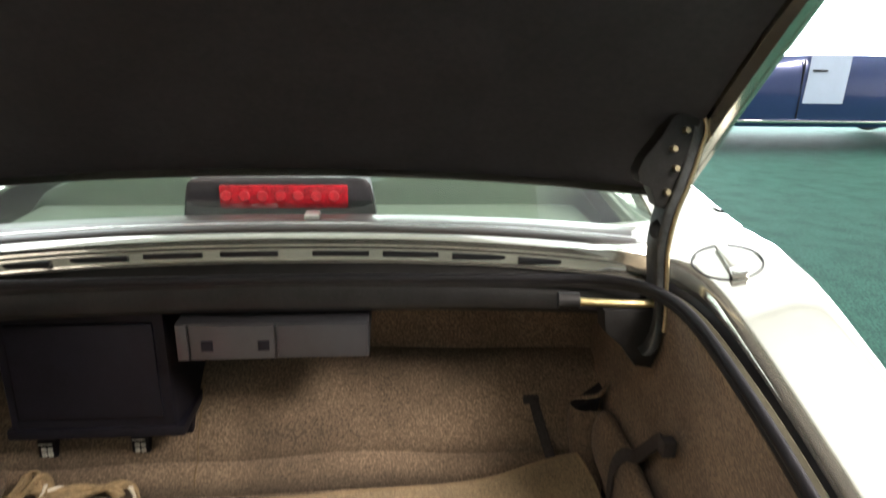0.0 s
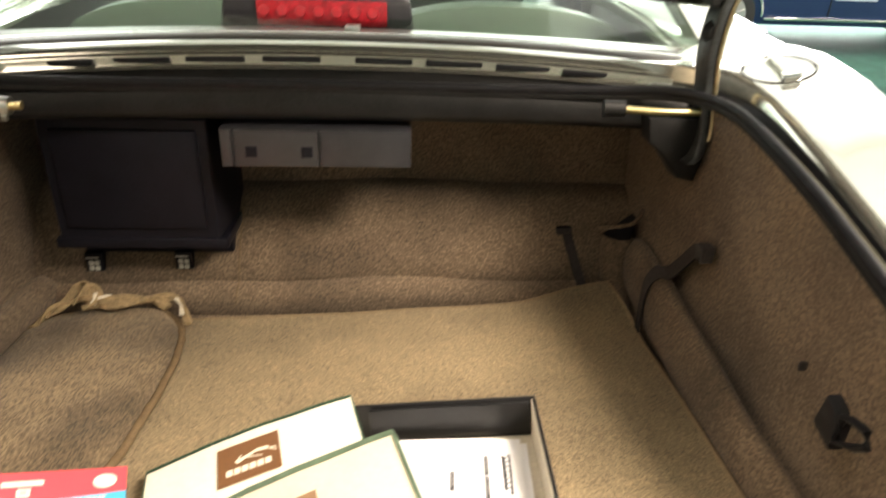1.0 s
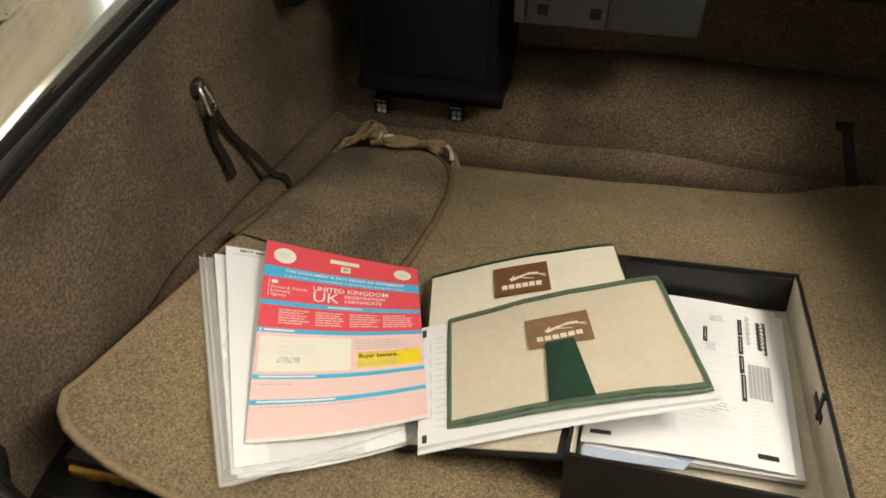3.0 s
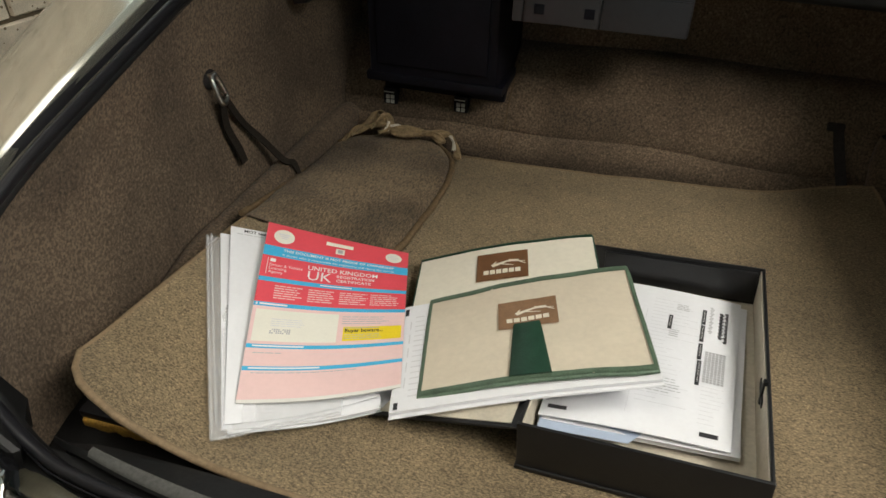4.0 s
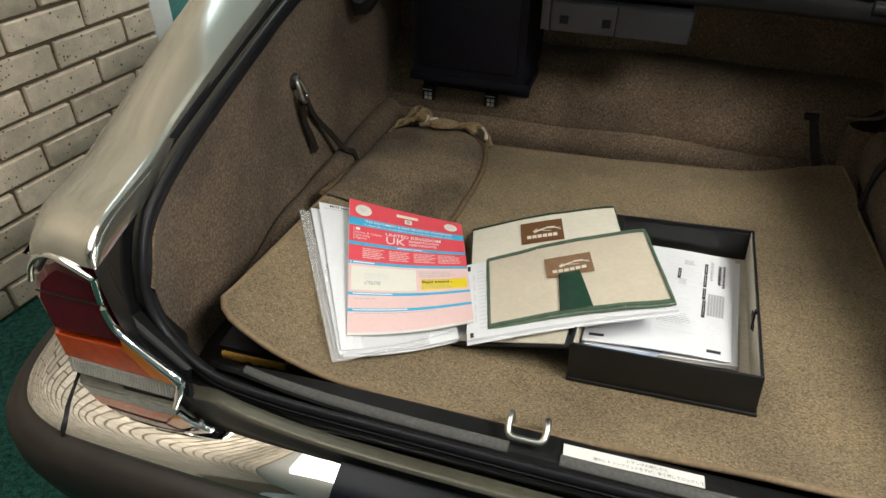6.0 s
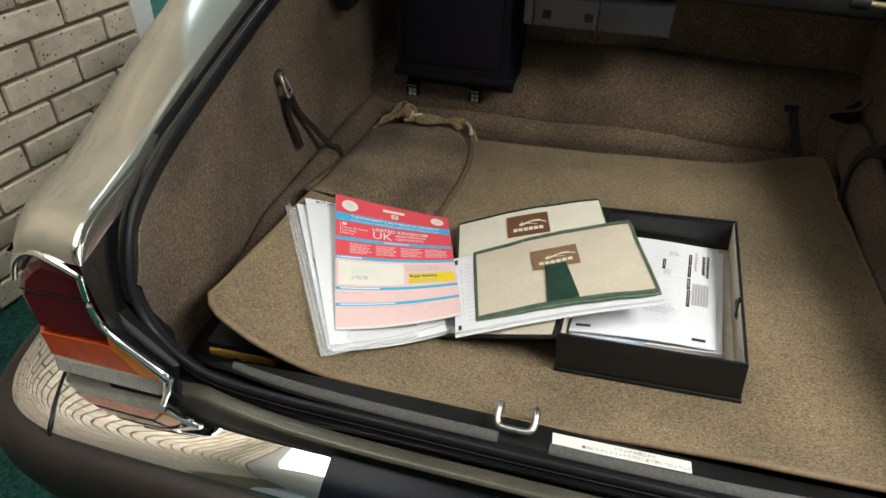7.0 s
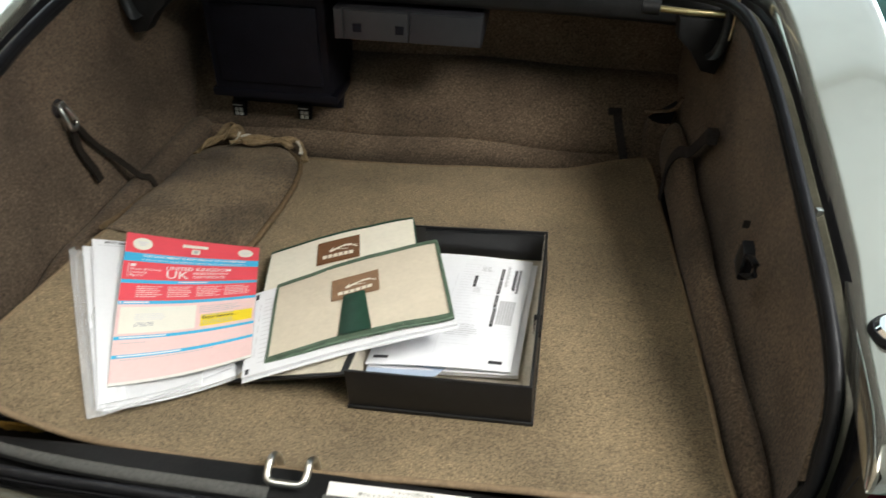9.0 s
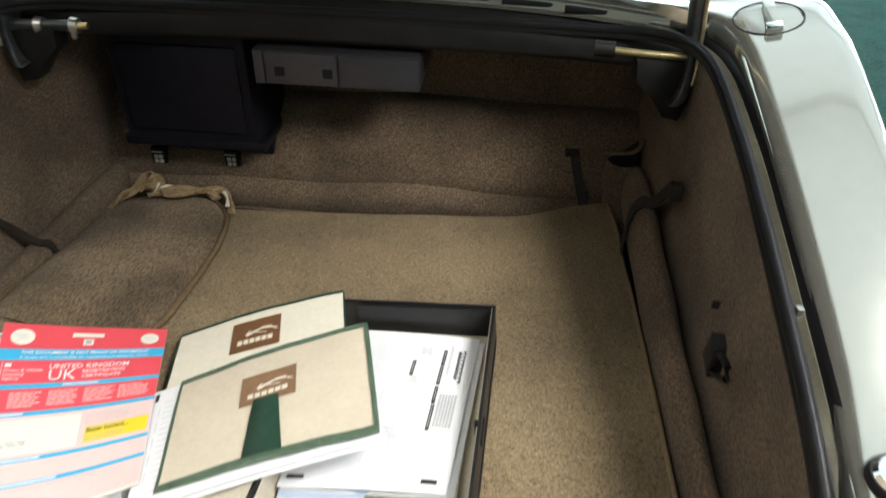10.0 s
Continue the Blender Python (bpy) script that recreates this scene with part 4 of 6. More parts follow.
for side in (-1, 1):
    lamp(side)
    # gloss black surface between the lamp and the boot gutter
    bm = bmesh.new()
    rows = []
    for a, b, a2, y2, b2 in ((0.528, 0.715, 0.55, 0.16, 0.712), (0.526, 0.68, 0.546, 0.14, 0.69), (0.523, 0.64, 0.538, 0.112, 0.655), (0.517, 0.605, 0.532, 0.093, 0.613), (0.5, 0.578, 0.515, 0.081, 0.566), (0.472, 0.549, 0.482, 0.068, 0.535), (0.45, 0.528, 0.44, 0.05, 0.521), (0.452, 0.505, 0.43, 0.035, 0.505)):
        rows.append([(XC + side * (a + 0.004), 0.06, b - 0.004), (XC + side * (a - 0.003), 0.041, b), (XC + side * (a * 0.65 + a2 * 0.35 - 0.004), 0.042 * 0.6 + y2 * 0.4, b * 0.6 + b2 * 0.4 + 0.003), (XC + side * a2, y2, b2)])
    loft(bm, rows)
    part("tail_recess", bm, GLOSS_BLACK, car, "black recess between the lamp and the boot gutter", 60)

# bumper: chrome blade over a rubber face, wrapping round the corners
plan = smooth_path([(a, b, 0) for a, b in ((0.0, -0.036), (0.2, -0.035), (0.4, -0.033), (0.52, -0.03), (0.61, -0.024), (0.675, -0.002), (0.714, 0.036),
                                            (0.738, 0.095), (0.753, 0.17), (0.765, 0.3), (0.775, 0.6))], 6)


def bumper(profile, side, middle=None):
    """Sweeps a profile of (outward, up) along the plan; middle: the profile between the lamps, where the top slopes more."""
    rows = []
    for i, q in enumerate(plan):
        t = (plan[min(i + 1, len(plan) - 1)] - plan[max(i - 1, 0)]).normalized()
        o = Vector((t.y, -t.x, 0))
        w = smoothstep((0.5 - q.x) / 0.3) if middle else 0.0
        mixed = [(a + (c - a) * w, b + (d - b) * w) for (a, b), (c, d) in zip(profile, middle or profile)]
        rows.append([Vector((XC + side * (q.x + o.x * a), q.y + o.y * a, b)) for a, b in mixed])
    return rows


blade = [(-0.13, 0.4815), (-0.1, 0.481), (-0.08, 0.480), (-0.06, 0.4785), (-0.045, 0.477), (-0.032, 0.475), (-0.022, 0.4725), (-0.013, 0.4685), (-0.006, 0.463), (-0.001, 0.457), (0.0015, 0.45), (0.0, 0.447)]
blade_middle = [(-0.13, 0.502), (-0.1, 0.501), (-0.08, 0.4985), (-0.06, 0.4935), (-0.045, 0.488), (-0.032, 0.4825), (-0.022, 0.4775), (-0.013, 0.4715), (-0.006, 0.465), (-0.001, 0.4575), (0.0015, 0.45), (0.0, 0.447)]
face = [(-0.004, 0.449), (0.01, 0.4505), (0.024, 0.444), (0.034, 0.428), (0.036, 0.385), (0.026, 0.34), (0.0, 0.325)]
bm = bmesh.new()
rows_all = bumper(blade, -1, blade_middle)[::-1] + bumper(blade, 1, blade_middle)[1:]
loft(bm, rows_all)
bump = part("bumper", bm, CHROME, car, "chrome blade of the rear bumper", 60)
bm = bmesh.new()
loft(bm, bumper(face, -1)[::-1] + bumper(face, 1)[1:])
part("rubber_face", bm, BUMPER_RUBBER, bump, "brown-black rubber face", 60)
for side in (-1, 1):
    bm = bmesh.new()
    tube(bm, smooth_path([(XC + side * 0.65, 0.09, 0.4805), (XC + side * 0.63, 0.05, 0.4785), (XC + side * 0.61, 0.005, 0.4745), (XC + side * 0.602, -0.012, 0.469), (XC + side * 0.6, -0.0235, 0.46), (XC + side * 0.6, -0.0268, 0.448)], 5), 0.003, 6)
    part("bumper_joint", bm, RUBBER, bump, "dark joint between bumper sections", 60)
bm = bmesh.new()
rows = []
for h in np.linspace(-0.22, 0.22, 12):
    rows.append([(XC + h, 0.016, 0.4945), (XC + h, 0.0, 0.4885), (XC + h, -0.016, 0.4815), (XC + h, -0.03, 0.4725), (XC + h, -0.0385, 0.462), (XC + h, -0.042, 0.45), (XC + h, 0.0, 0.44)])
loft(bm, [[Vector(p) for p in r] for r in rows])
for r in (rows[0], rows[-1]):
    bm.faces.new([bm.verts.new(p) for p in r])
part("plate_plinth", bm, PLINTH, bump, "glossy black number plate plinth", 60)

# lower body, to close the car down to the ground
bm = bmesh.new()
block(bm, XC - 0.77, XC + 0.77, 0.06, 4.45, 0.22, 0.42, 0.03)
part("underbody", bm, BLACK, car)
for side in (-1, 1):
    for wy in (0.95, 3.5):
        bm = bmesh.new()
        disc(bm, (XC + side * 0.73, wy, 0.31), (1, 0, 0), 0.31, 0.2, 40, 0.02)
        part("wheel", bm, TYRE, car, "tyre")

# front half of the body: sides, bonnet, windows and nose
for side in (-1, 1):
    bm = bmesh.new()
    rows = []
    for y in (2.6, 2.9, 3.3, 3.8, 4.2, 4.5, 4.62):
        hw = lerp_rows(y, ((2.6, 0.81), (3.8, 0.81), (4.3, 0.77), (4.62, 0.68)))
        zt = lerp_rows(y, ((2.6, 0.95), (3.0, 0.93), (4.2, 0.8), (4.62, 0.68)))
        rows.append([(XC + side * a, y, max(b, 0.25)) for a, b in ((hw - 0.2, zt + 0.004), (hw - 0.07, zt), (hw - 0.02, zt - 0.04), (hw + 0.012, zt - 0.2), (hw + 0.012, 0.45), (hw - 0.02, 0.25))])
    loft(bm, rows)
    part("front_wing", bm, PAINT, car, smooth=50)
    bm = bmesh.new()
    loft(bm, [[(XC + side * a, y, b) for a, b in ((0.6, 0.952), (0.585, 1.05), (0.55, 1.175))] for y in (1.78, 2.2, 2.7)])
    part("side_window", bm, CAR_GLASS, car, smooth=50)
    for yy in (1.72, 3.0):
        bm = bmesh.new()
        block(bm, XC + side * 0.822, XC + side * 0.838, yy, yy + 0.006, 0.3, 0.88)
        part("door_gap", bm, RUBBER, car)
    bm = bmesh.new()
    solid(bm, [[(XC + side * a, y, z), (XC + side * (a + 0.02), y, z - 0.004), (XC + side * (a + 0.04), y + 0.01, z - 0.015)] for a, y, z in ((0.54, 2.69, 1.19), (0.575, 2.92, 1.07), (0.61, 3.14, 0.955))], 0.025)
    part("windscreen_pillar", bm, PAINT, car, smooth=60)
    bm = bmesh.new()
    disc(bm, (XC + side * 0.52, 4.6, 0.62), (0, 1, 0), 0.09, 0.05, 28, 0.01)
    part("headlamp", bm, CLEAR_LENS, car, "round clear headlamp", 40)
bm = bmesh.new()
solid(bm, [[(XC + h, y, z - 0.05 * (h / 0.62) ** 2) for h in np.linspace(-k, k, 11)] for y, z, k in ((3.1, 0.965, 0.64), (3.5, 0.945, 0.64), (4.0, 0.89, 0.61), (4.4, 0.81, 0.57), (4.6, 0.74, 0.54))], 0.02)
part("bonnet", bm, PAINT, car, smooth=50)
bm = bmesh.new()
loft(bm, [[(XC + h * k, y - 0.06 * (h / 0.55) ** 2, z) for h in np.linspace(-0.55, 0.55, 9)] for y, z, k in ((2.72, 1.195, 0.97), (2.95, 1.08, 1.04), (3.18, 0.95, 1.1))])
part("windscreen", bm, CAR_GLASS, car, smooth=50)
bm = bmesh.new()
block(bm, XC - 0.58, XC + 0.58, 2.85, 3.12, 0.78, 0.9, 0.04, 3)
part("dashboard", bm, RUBBER, car, "dark dashboard")
bm = bmesh.new()
block(bm, XC - 0.5, XC + 0.5, 4.56, 4.63, 0.5, 0.72, 0.02)
part("nose_panel", bm, PAINT, car)
bm = bmesh.new()
block(bm, XC - 0.76, XC + 0.76, 4.52, 4.74, 0.36, 0.48, 0.05, 3)
part("front_bumper", bm, BUMPER_RUBBER, car, "black front bumper")

# ---------------------------------------------------------------- boot carpet trim
def wall_hw(y, f, side_of=-1):
    """Half width of the boot's side at y, f from foot to rim."""
    base = 0.552 - 0.9 * max(0.0, 0.22 - y) ** 1.6 - 0.02 * smoothstep((y - 0.8) / 0.3)
    return base - 0.012 * (side_of > 0) * (1 - f * f) + 0.012 * math.sin(f * math.pi) - (0.014 if side_of < 0 else -0.008) * (1 - f) * (1 - f) - 0.016 * f ** 3


rim = [(y, z) for h, y, z, _ in LOOP[4:16]][::-1]
for side in (-1, 1):
    bm = bmesh.new()
    rows = []
    for y in np.linspace(0.105, 1.12, 30):
        top = float(np.interp(y, [a for a, _ in rim], [b for _, b in rim])) - 0.007
        if y > 0.83:
            top = 0.862
        foot = 0.42
        meet = float(np.interp(y, [q[1] for q in LOOP[4:16]][::-1], [q[0] for q in LOOP[4:16]][::-1])) - 0.002 if y < 0.83 else wall_hw(y, 1, side) + 0.004
        rows.append([(XC + side * wall_hw(y, f, side), y, foot + (top - foot) * f) for f in np.linspace(0, 1, 13)] + [(XC + side * meet, y, top + 0.002)])
    loft(bm, rows)
    part("side_carpet", bm, CARPET, car, "brown carpet lining of the boot side", 60)
    # padded roll along the foot of the wall
    bm = bmesh.new()
    rows = []
    y0, y1 = (0.26, 1.03) if side < 0 else (0.13, 1.0)
    for y in np.linspace(y0, y1, 44):
        wob = 0.0015 * math.sin(y * 9) + 0.001 * math.sin(y * 31)
        end = math.sqrt(max(0.02, min(1.0, (y - y0) / 0.05))) * math.sqrt(max(0.02, min(1.0, (y1 + 0.004 - y) / 0.03)))
        if side < 0:
            rx, rz, c = 0.026, 0.031, Vector((-0.5085 + 0.4 * wob, y, 0.477 - 0.04 * smoothstep((0.5 - y) / 0.2)))
        else:
            rx, rz, c = 0.023, 0.055, Vector((0.538 + 0.4 * wob, y, 0.44 + 0.106 * y))
        rows.append([c + Vector((math.cos(a) * (rx + wob) * end, 0, math.sin(a) * (rz + wob) * end)) for a in np.linspace(0, 2 * math.pi, 18, endpoint=False)])
    loft(bm, rows, closed=True, cap=True)
    part("foot_roll", bm, CARPET, car, "carpeted roll along the floor edge", 60)

bm = bmesh.new()
prof = [(1.0, 0.43), (0.992, 0.455), (0.994, 0.474), (1.008, 0.487), (1.017, 0.491), (1.014, 0.503), (1.022, 0.53), (1.036, 0.556), (1.054, 0.584), (1.074, 0.61), (1.098, 0.631), (1.122, 0.642), (1.142, 0.642)]
rows = []
for h in np.linspace(-0.56, 0.56, 45):
    w = 0.006 * math.sin(h * 7 + 1) + 0.004 * math.sin(h * 17)
    rows.append([(XC + h, y + w * (0.4 + 0.6 * math.sin(k / 12 * math.pi)), z + 0.4 * w) for k, (y, z) in enumerate(prof)])
loft(bm, rows)
part("seat_step_carpet", bm, CARPET, car, "brown carpet over the step behind the seats", 60)
bm = bmesh.new()
rows = []
for h in np.linspace(-0.56, 0.56, 30):
    w = 0.004 * math.sin(h * 9)
    rows.append([(XC + h, 1.132 + w, 0.638), (XC + h, 1.138 + w, 0.66), (XC + h, 1.146 + w, 0.73), (XC + h, 1.15, 0.82)])
loft(bm, rows)
part("seat_back_carpet", bm, CARPET, car, "brown carpet behind the seat back", 60)
bm = bmesh.new()
tube(bm, [Vector((-0.174 + 0.0012 * k, y - 0.001, z)) for k, (y, z) in enumerate(prof[1:10])], 0.0016, 6)
part("carpet_seam", bm, PIPING, car, smooth=60)
bm = bmesh.new()
block(bm, XC - 0.55, XC + 0.55, 0.10, 1.15, 0.40, 0.425)
part("boot_floor", bm, BLACK, car)
bm = bmesh.new()
loft(bm, [[(x, y, 0.505 - 0.053 * y - 0.042 + 0.02 * smoothstep((y - 0.95) / 0.06)) for x in np.linspace(-0.5, 0.505, 20)] for y in np.linspace(0.6, 1.012, 12)])
part("floor_carpet", bm, CARPET, car, "brown carpet under the mat", 60)

# fixings on the carpet: straps, hooks and a bracket
def band(name, pts, w, mat, label, side_axis, thick=0.0015):
    bm = bmesh.new()
    rows = []
    path = smooth_path(pts, 5)
    s = Vector(side_axis).normalized()
    for i, q in enumerate(path):
        t = (path[min(i + 1, len(path) - 1)] - path[max(i - 1, 0)]).normalized()
        n = t.cross(s).normalized()
        rows.append([q - s * w - n * thick, q + s * w - n * thick, q + s * w + n * thick, q - s * w + n * thick])
    loft(bm, rows, closed=True, cap=True)
    return part(name, bm, mat, car, label, 50)


hl = Vector((-0.532, 0.602, 0.692))
bm = bmesh.new()
path = smooth_path([hl + Vector((0.0, 0.004, 0.014)), hl + Vector((0.004, 0.01, 0.0)), hl + Vector((0.008, 0.014, -0.022)), hl + Vector((0.012, -0.004, -0.026)), hl + Vector((0.008, -0.008, -0.004)), hl + Vector((0.002, -0.006, 0.012))], 5, closed=True)
tube(bm, path, 0.0042, 8, closed=True)
block(bm, hl.x - 0.006, hl.x + 0.004, hl.y - 0.008, hl.y + 0.008, hl.z + 0.008, hl.z + 0.02, 0.003)
part("strap_buckle", bm, STEEL, car, "worn steel buckle of a luggage strap", 60)
bm = bmesh.new()
disc(bm, hl + Vector((-0.004, 0.002, 0.008)), (1, 0, 0), 0.016, 0.008, 16, 0.004)
part("strap_anchor", bm, STRAP, car)
band("luggage_strap", [hl + Vector((0.008, 0.002, -0.022)), (-0.534, 0.615, 0.62), (-0.528, 0.628, 0.575), (-0.524, 0.632, 0.548)], 0.008, WEBBING, "dark brown strap end", (0, 1, 0.1))
band("luggage_strap", [hl + Vector((0.009, 0.006, -0.018)), (-0.532, 0.655, 0.61), (-0.52, 0.69, 0.56), (-0.5, 0.712, 0.516), (-0.485, 0.72, 0.508), (-0.479, 0.724, 0.48)], 0.006, WEBBING, "dark brown strap running under the mat", (0, 1, 0.6))
hs2 = Vector((0.551, 0.754, 0.675))
bm = bmesh.new()
block(bm, hs2.x - 0.014, hs2.x + 0.006, hs2.y - 0.010, hs2.y + 0.010, hs2.z - 0.014, hs2.z + 0.012, 0.004)
part("strap_anchor", bm, STRAP, car)
band("luggage_strap", [hs2 + Vector((-0.008, 0, 0)), (0.549, 0.785, 0.663), (0.546, 0.815, 0.628), (0.54, 0.84, 0.598), (0.526, 0.852, 0.592), (0.513, 0.852, 0.572), (0.509, 0.85, 0.54), (0.509, 0.848, 0.47)], 0.011, STRAP, "dark elastic luggage strap", (0, 0.7, 0.7))
hr = Vector((0.423, 1.056, 0.574))
bm = bmesh.new()
block(bm, hr.x - 0.016, hr.x + 0.014, hr.y - 0.012, hr.y + 0.008, hr.z - 0.008, hr.z + 0.010, 0.004)
part("strap_anchor", bm, STRAP, car)
band("luggage_strap", [hr + Vector((0.004, -0.008, 0)), (0.436, 1.022, 0.54), (0.447, 1.0, 0.505), (0.455, 0.985, 0.48)], 0.009, STRAP, "dark elastic luggage strap", (1, 0, 0.1))
# solid black wedge in place of the shade inside the opening
bm = bmesh.new()
mm = Matrix.Translation((0.5, 1.03, 0.59)) @ Matrix.Rotation(math.radians(90), 4, "X")
prism(bm, [(-0.012, -0.012), (0.034, -0.016), (0.04, 0.03)], 0.025, mm, 0.002)
part("carpet_hole", bm, RUBBER, car, "black wedge for the shaded opening in the carpet corner")
# upright fold of carpet in the corner under the opening, and the turned-back flap over it
bm = bmesh.new()
rows = []
for z in np.linspace(0.43, 0.585, 8):
    r = 0.03 + 0.003 * math.sin(z * 60)
    rows.append([(0.515 - r * math.cos(a), 0.985 - r * math.sin(a) + 0.2 * (z - 0.43), z) for a in np.linspace(-0.6, math.pi, 11)])
loft(bm, rows)
part("corner_carpet", bm, CARPET, car, "upright fold of carpet in the corner", 60)
bm = bmesh.new()
tube(bm, smooth_path([(0.482, 1.03, 0.592), (0.505, 1.01, 0.602), (0.53, 0.99, 0.618), (0.54, 0.985, 0.645)], 5), 0.004, 8)
part("carpet_flap", bm, CARPET, car, "turned edge of the carpet", 60)
bm = bmesh.new()
mm = Matrix.Translation((0.5335, 0.387, 0.667)) @ Matrix.Scale(1.25, 4) @ Matrix(((0, 0, -1, 0), (1, 0, 0, 0), (0, 1, 0, 0), (0, 0, 0, 1)))
prism(bm, [(0.03, -0.012), (0.024, 0.018), (0.012, 0.014), (0.005, 0.004), (0.006, -0.02)], 0.012, mm, 0.003)
tube(bm, [mm @ Vector((a, b, 0.008)) for a, b in ((0.006, 0.01), (-0.004, 0.016), (-0.019, 0.018), (-0.023, 0.008), (-0.012, -0.002), (0.006, -0.012))], 0.0042, 8, closed=True)
part("wall_bracket", bm, RUBBER, car, "black plastic bracket on the side carpet")
for p in ((-0.555, 0.62, 0.75), (-0.55, 0.30, 0.70)):
    bm = bmesh.new()
    block(bm, p[0], p[0] + 0.012, p[1], p[1] + 0.006, p[2] - 0.01, p[2] + 0.012, 0.002)
    part("trim_clip", bm, STRAP, car)
bm = bmesh.new()
block(bm, 0.546, 0.556, 0.50, 0.504, 0.655, 0.667, 0.002)
part("trim_clip", bm, STRAP, car)

# ---------------------------------------------------------------- loose things in the boot
# boot mat: one sheet between a left and a right edge, with a bound rim
def mat_left(y):
    return lerp_rows(y, ((0.09, -0.40), (0.12, -0.425), (0.135, -0.44), (0.16, -0.449), (0.19, -0.449), (0.3, -0.446), (0.4, -0.443), (0.6, -0.452), (0.8, -0.466), (0.9, -0.462), (0.95, -0.45), (1.0, -0.44)))


def mat_front(x):
    return lerp_rows(x, ((-0.463, 0.175), (-0.452, 0.157), (-0.443, 0.141), (-0.42, 0.128), (-0.39, 0.121), (-0.3, 0.122), (-0.2, 0.116), (-0.1, 0.113), (0.0, 0.116), (0.12, 0.116), (0.28, 0.114), (0.4, 0.118), (0.5, 0.125)))


def mat_rear(x):
    return lerp_rows(x, ((-0.47, 0.935), (-0.25, 0.942), (-0.13, 0.949), (0.0, 0.959), (0.12, 0.959), (0.25, 0.949), (0.35, 0.957), (0.42, 0.971), (0.5, 0.979)))


def mat_right(y):
    return lerp_rows(y, ((0.1, 0.494), (0.3, 0.503), (0.5, 0.508), (0.75, 0.511), (0.9, 0.507), (0.95, 0.5), (1.0, 0.49)))


def mat_point(u, v, off=0.0):
    x = -0.463 + u * (0.5 + 0.463)
    y = mat_front(x) + v * (mat_rear(x) - mat_front(x))
    x = mat_left(y) + u * (mat_right(y) - mat_left(y))
    # rounded corner at the front
    return Vector((x, y, mat_z(x, y) + off))


mat_thing = thing("boot_mat", "brown woven boot mat with a bound edge, lifted at one corner", "mat", pose(0, 0.5, 0.48))
bm = bmesh.new()
nu, nv = 60, 56
top = [[mat_point(u, v) for u in np.linspace(0, 1, nu)] for v in np.linspace(0, 1, nv)]
low = [[p - Vector((0, 0, 0.007)) for p in r] for r in top]
loft(bm, top)
loft(bm, low)
part("mat_carpet", bm, MAT, mat_thing, smooth=60)
bm = bmesh.new()
rimp = [mat_point(u, 0, -0.003) for u in np.linspace(0, 1, 70)] + [mat_point(1, v, -0.003) for v in np.linspace(0, 1, 60)[1:]] + \
       [mat_point(u, 1, -0.003) for u in np.linspace(1, 0, 70)[1:]] + [mat_point(0, v, -0.003) for v in np.linspace(1, 0, 60)[1:-1]]
tube(bm, rimp, 0.0045, 8, closed=True)
part("mat_binding", bm, BINDING, mat_thing, "tan edge binding", 60)

# block peeping out under the lifted corner
bm = bmesh.new()
block(bm, -0.05, 0.052, -0.012, 0.03, -0.016, -0.002, 0.003, 2, pose(-0.404, 0.162, 0.479, 0, 0, 2))
bmesh.ops.subdivide_edges(bm, edges=[e for e in bm.edges if e.calc_length() > 0.02], cuts=9)
for v in bm.verts:
    v.co += 0.0028 * noise.noise_vector(v.co * 110)
foam = tagged(part("foam_block", bm, YELLOW_WOOD, smooth=50), "worn yellow ochre block with a black top under the lifted mat", "block")
bm = bmesh.new()
block(bm, -0.054, 0.05, -0.009, 0.036, -0.0035, 0.008, 0.003, 2, pose(-0.404, 0.162, 0.479, 0, 0, 2))
part("block_top", bm, RUBBER, foam, "black rubber top")

# cloth tool bag with a taped drawstring
bag = thing("tool_bag", "brown carpet-cloth tool bag tied with a braided tape", "bag", pose(-0.34, 0.7, 0.5))


def bag_edges(v):
    """Left and right edges at v from the low end to the tied end."""
    y = 0.505 + v * 0.45
    left = lerp_rows(v, ((0, -0.452), (0.155, -0.456), (0.54, -0.482), (0.8, -0.488), (0.9, -0.478), (0.95, -0.46), (1.0, -0.43)))
    right = lerp_rows(v, ((0, -0.24), (0.2, -0.229), (0.46, -0.224), (0.66, -0.227), (0.8, -0.236), (0.9, -0.25), (0.96, -0.268), (1.0, -0.292)))
    return left, right, y


def bag_point(u, v, f=1.0):
    l, r, y = bag_edges(v)
    x = l + u * (r - l)
    puff = 0.026 * (max(0.0, 1 - (2 * u - 1) ** 6)) ** 0.5 * (0.75 + 0.25 * math.sin(v * 3)) * (1 - 0.35 * smoothstep((v - 0.8) / 0.2)) * (0.25 + 0.75 * smoothstep(v / 0.2))
    wrinkle = 0.0035 * noise.noise(Vector((x * 14, y * 9, 0.3))) + 0.0015 * noise.noise(Vector((x * 40, y * 30, 1.7)))
    dent = -0.005 * math.exp(-((u - 0.62) ** 2 + (v - 0.82) ** 2) / 0.012)
    return Vector((x, y, mat_z(x, y) + 0.002 + (puff + wrinkle + dent) * f))


bm = bmesh.new()
loft(bm, [[bag_point(u, v) for u in np.linspace(0, 1, 28)] for v in np.linspace(0, 1, 36)])
part("bag_cloth", bm, BAGCLOTH, bag, smooth=70)
bm = bmesh.new()
path = [bag_point(1, v) + Vector((0.002, 0, 0.004)) for v in np.linspace(0, 1, 30)]
tube(bm, path, lambda t: 0.0055 + 0.0012 * math.sin(t * 90), 8)
path = [bag_point(0, v) + Vector((-0.002, 0, 0.004)) for v in np.linspace(0, 1, 30)]
tube(bm, path, lambda t: 0.005 + 0.001 * math.sin(t * 80), 8)
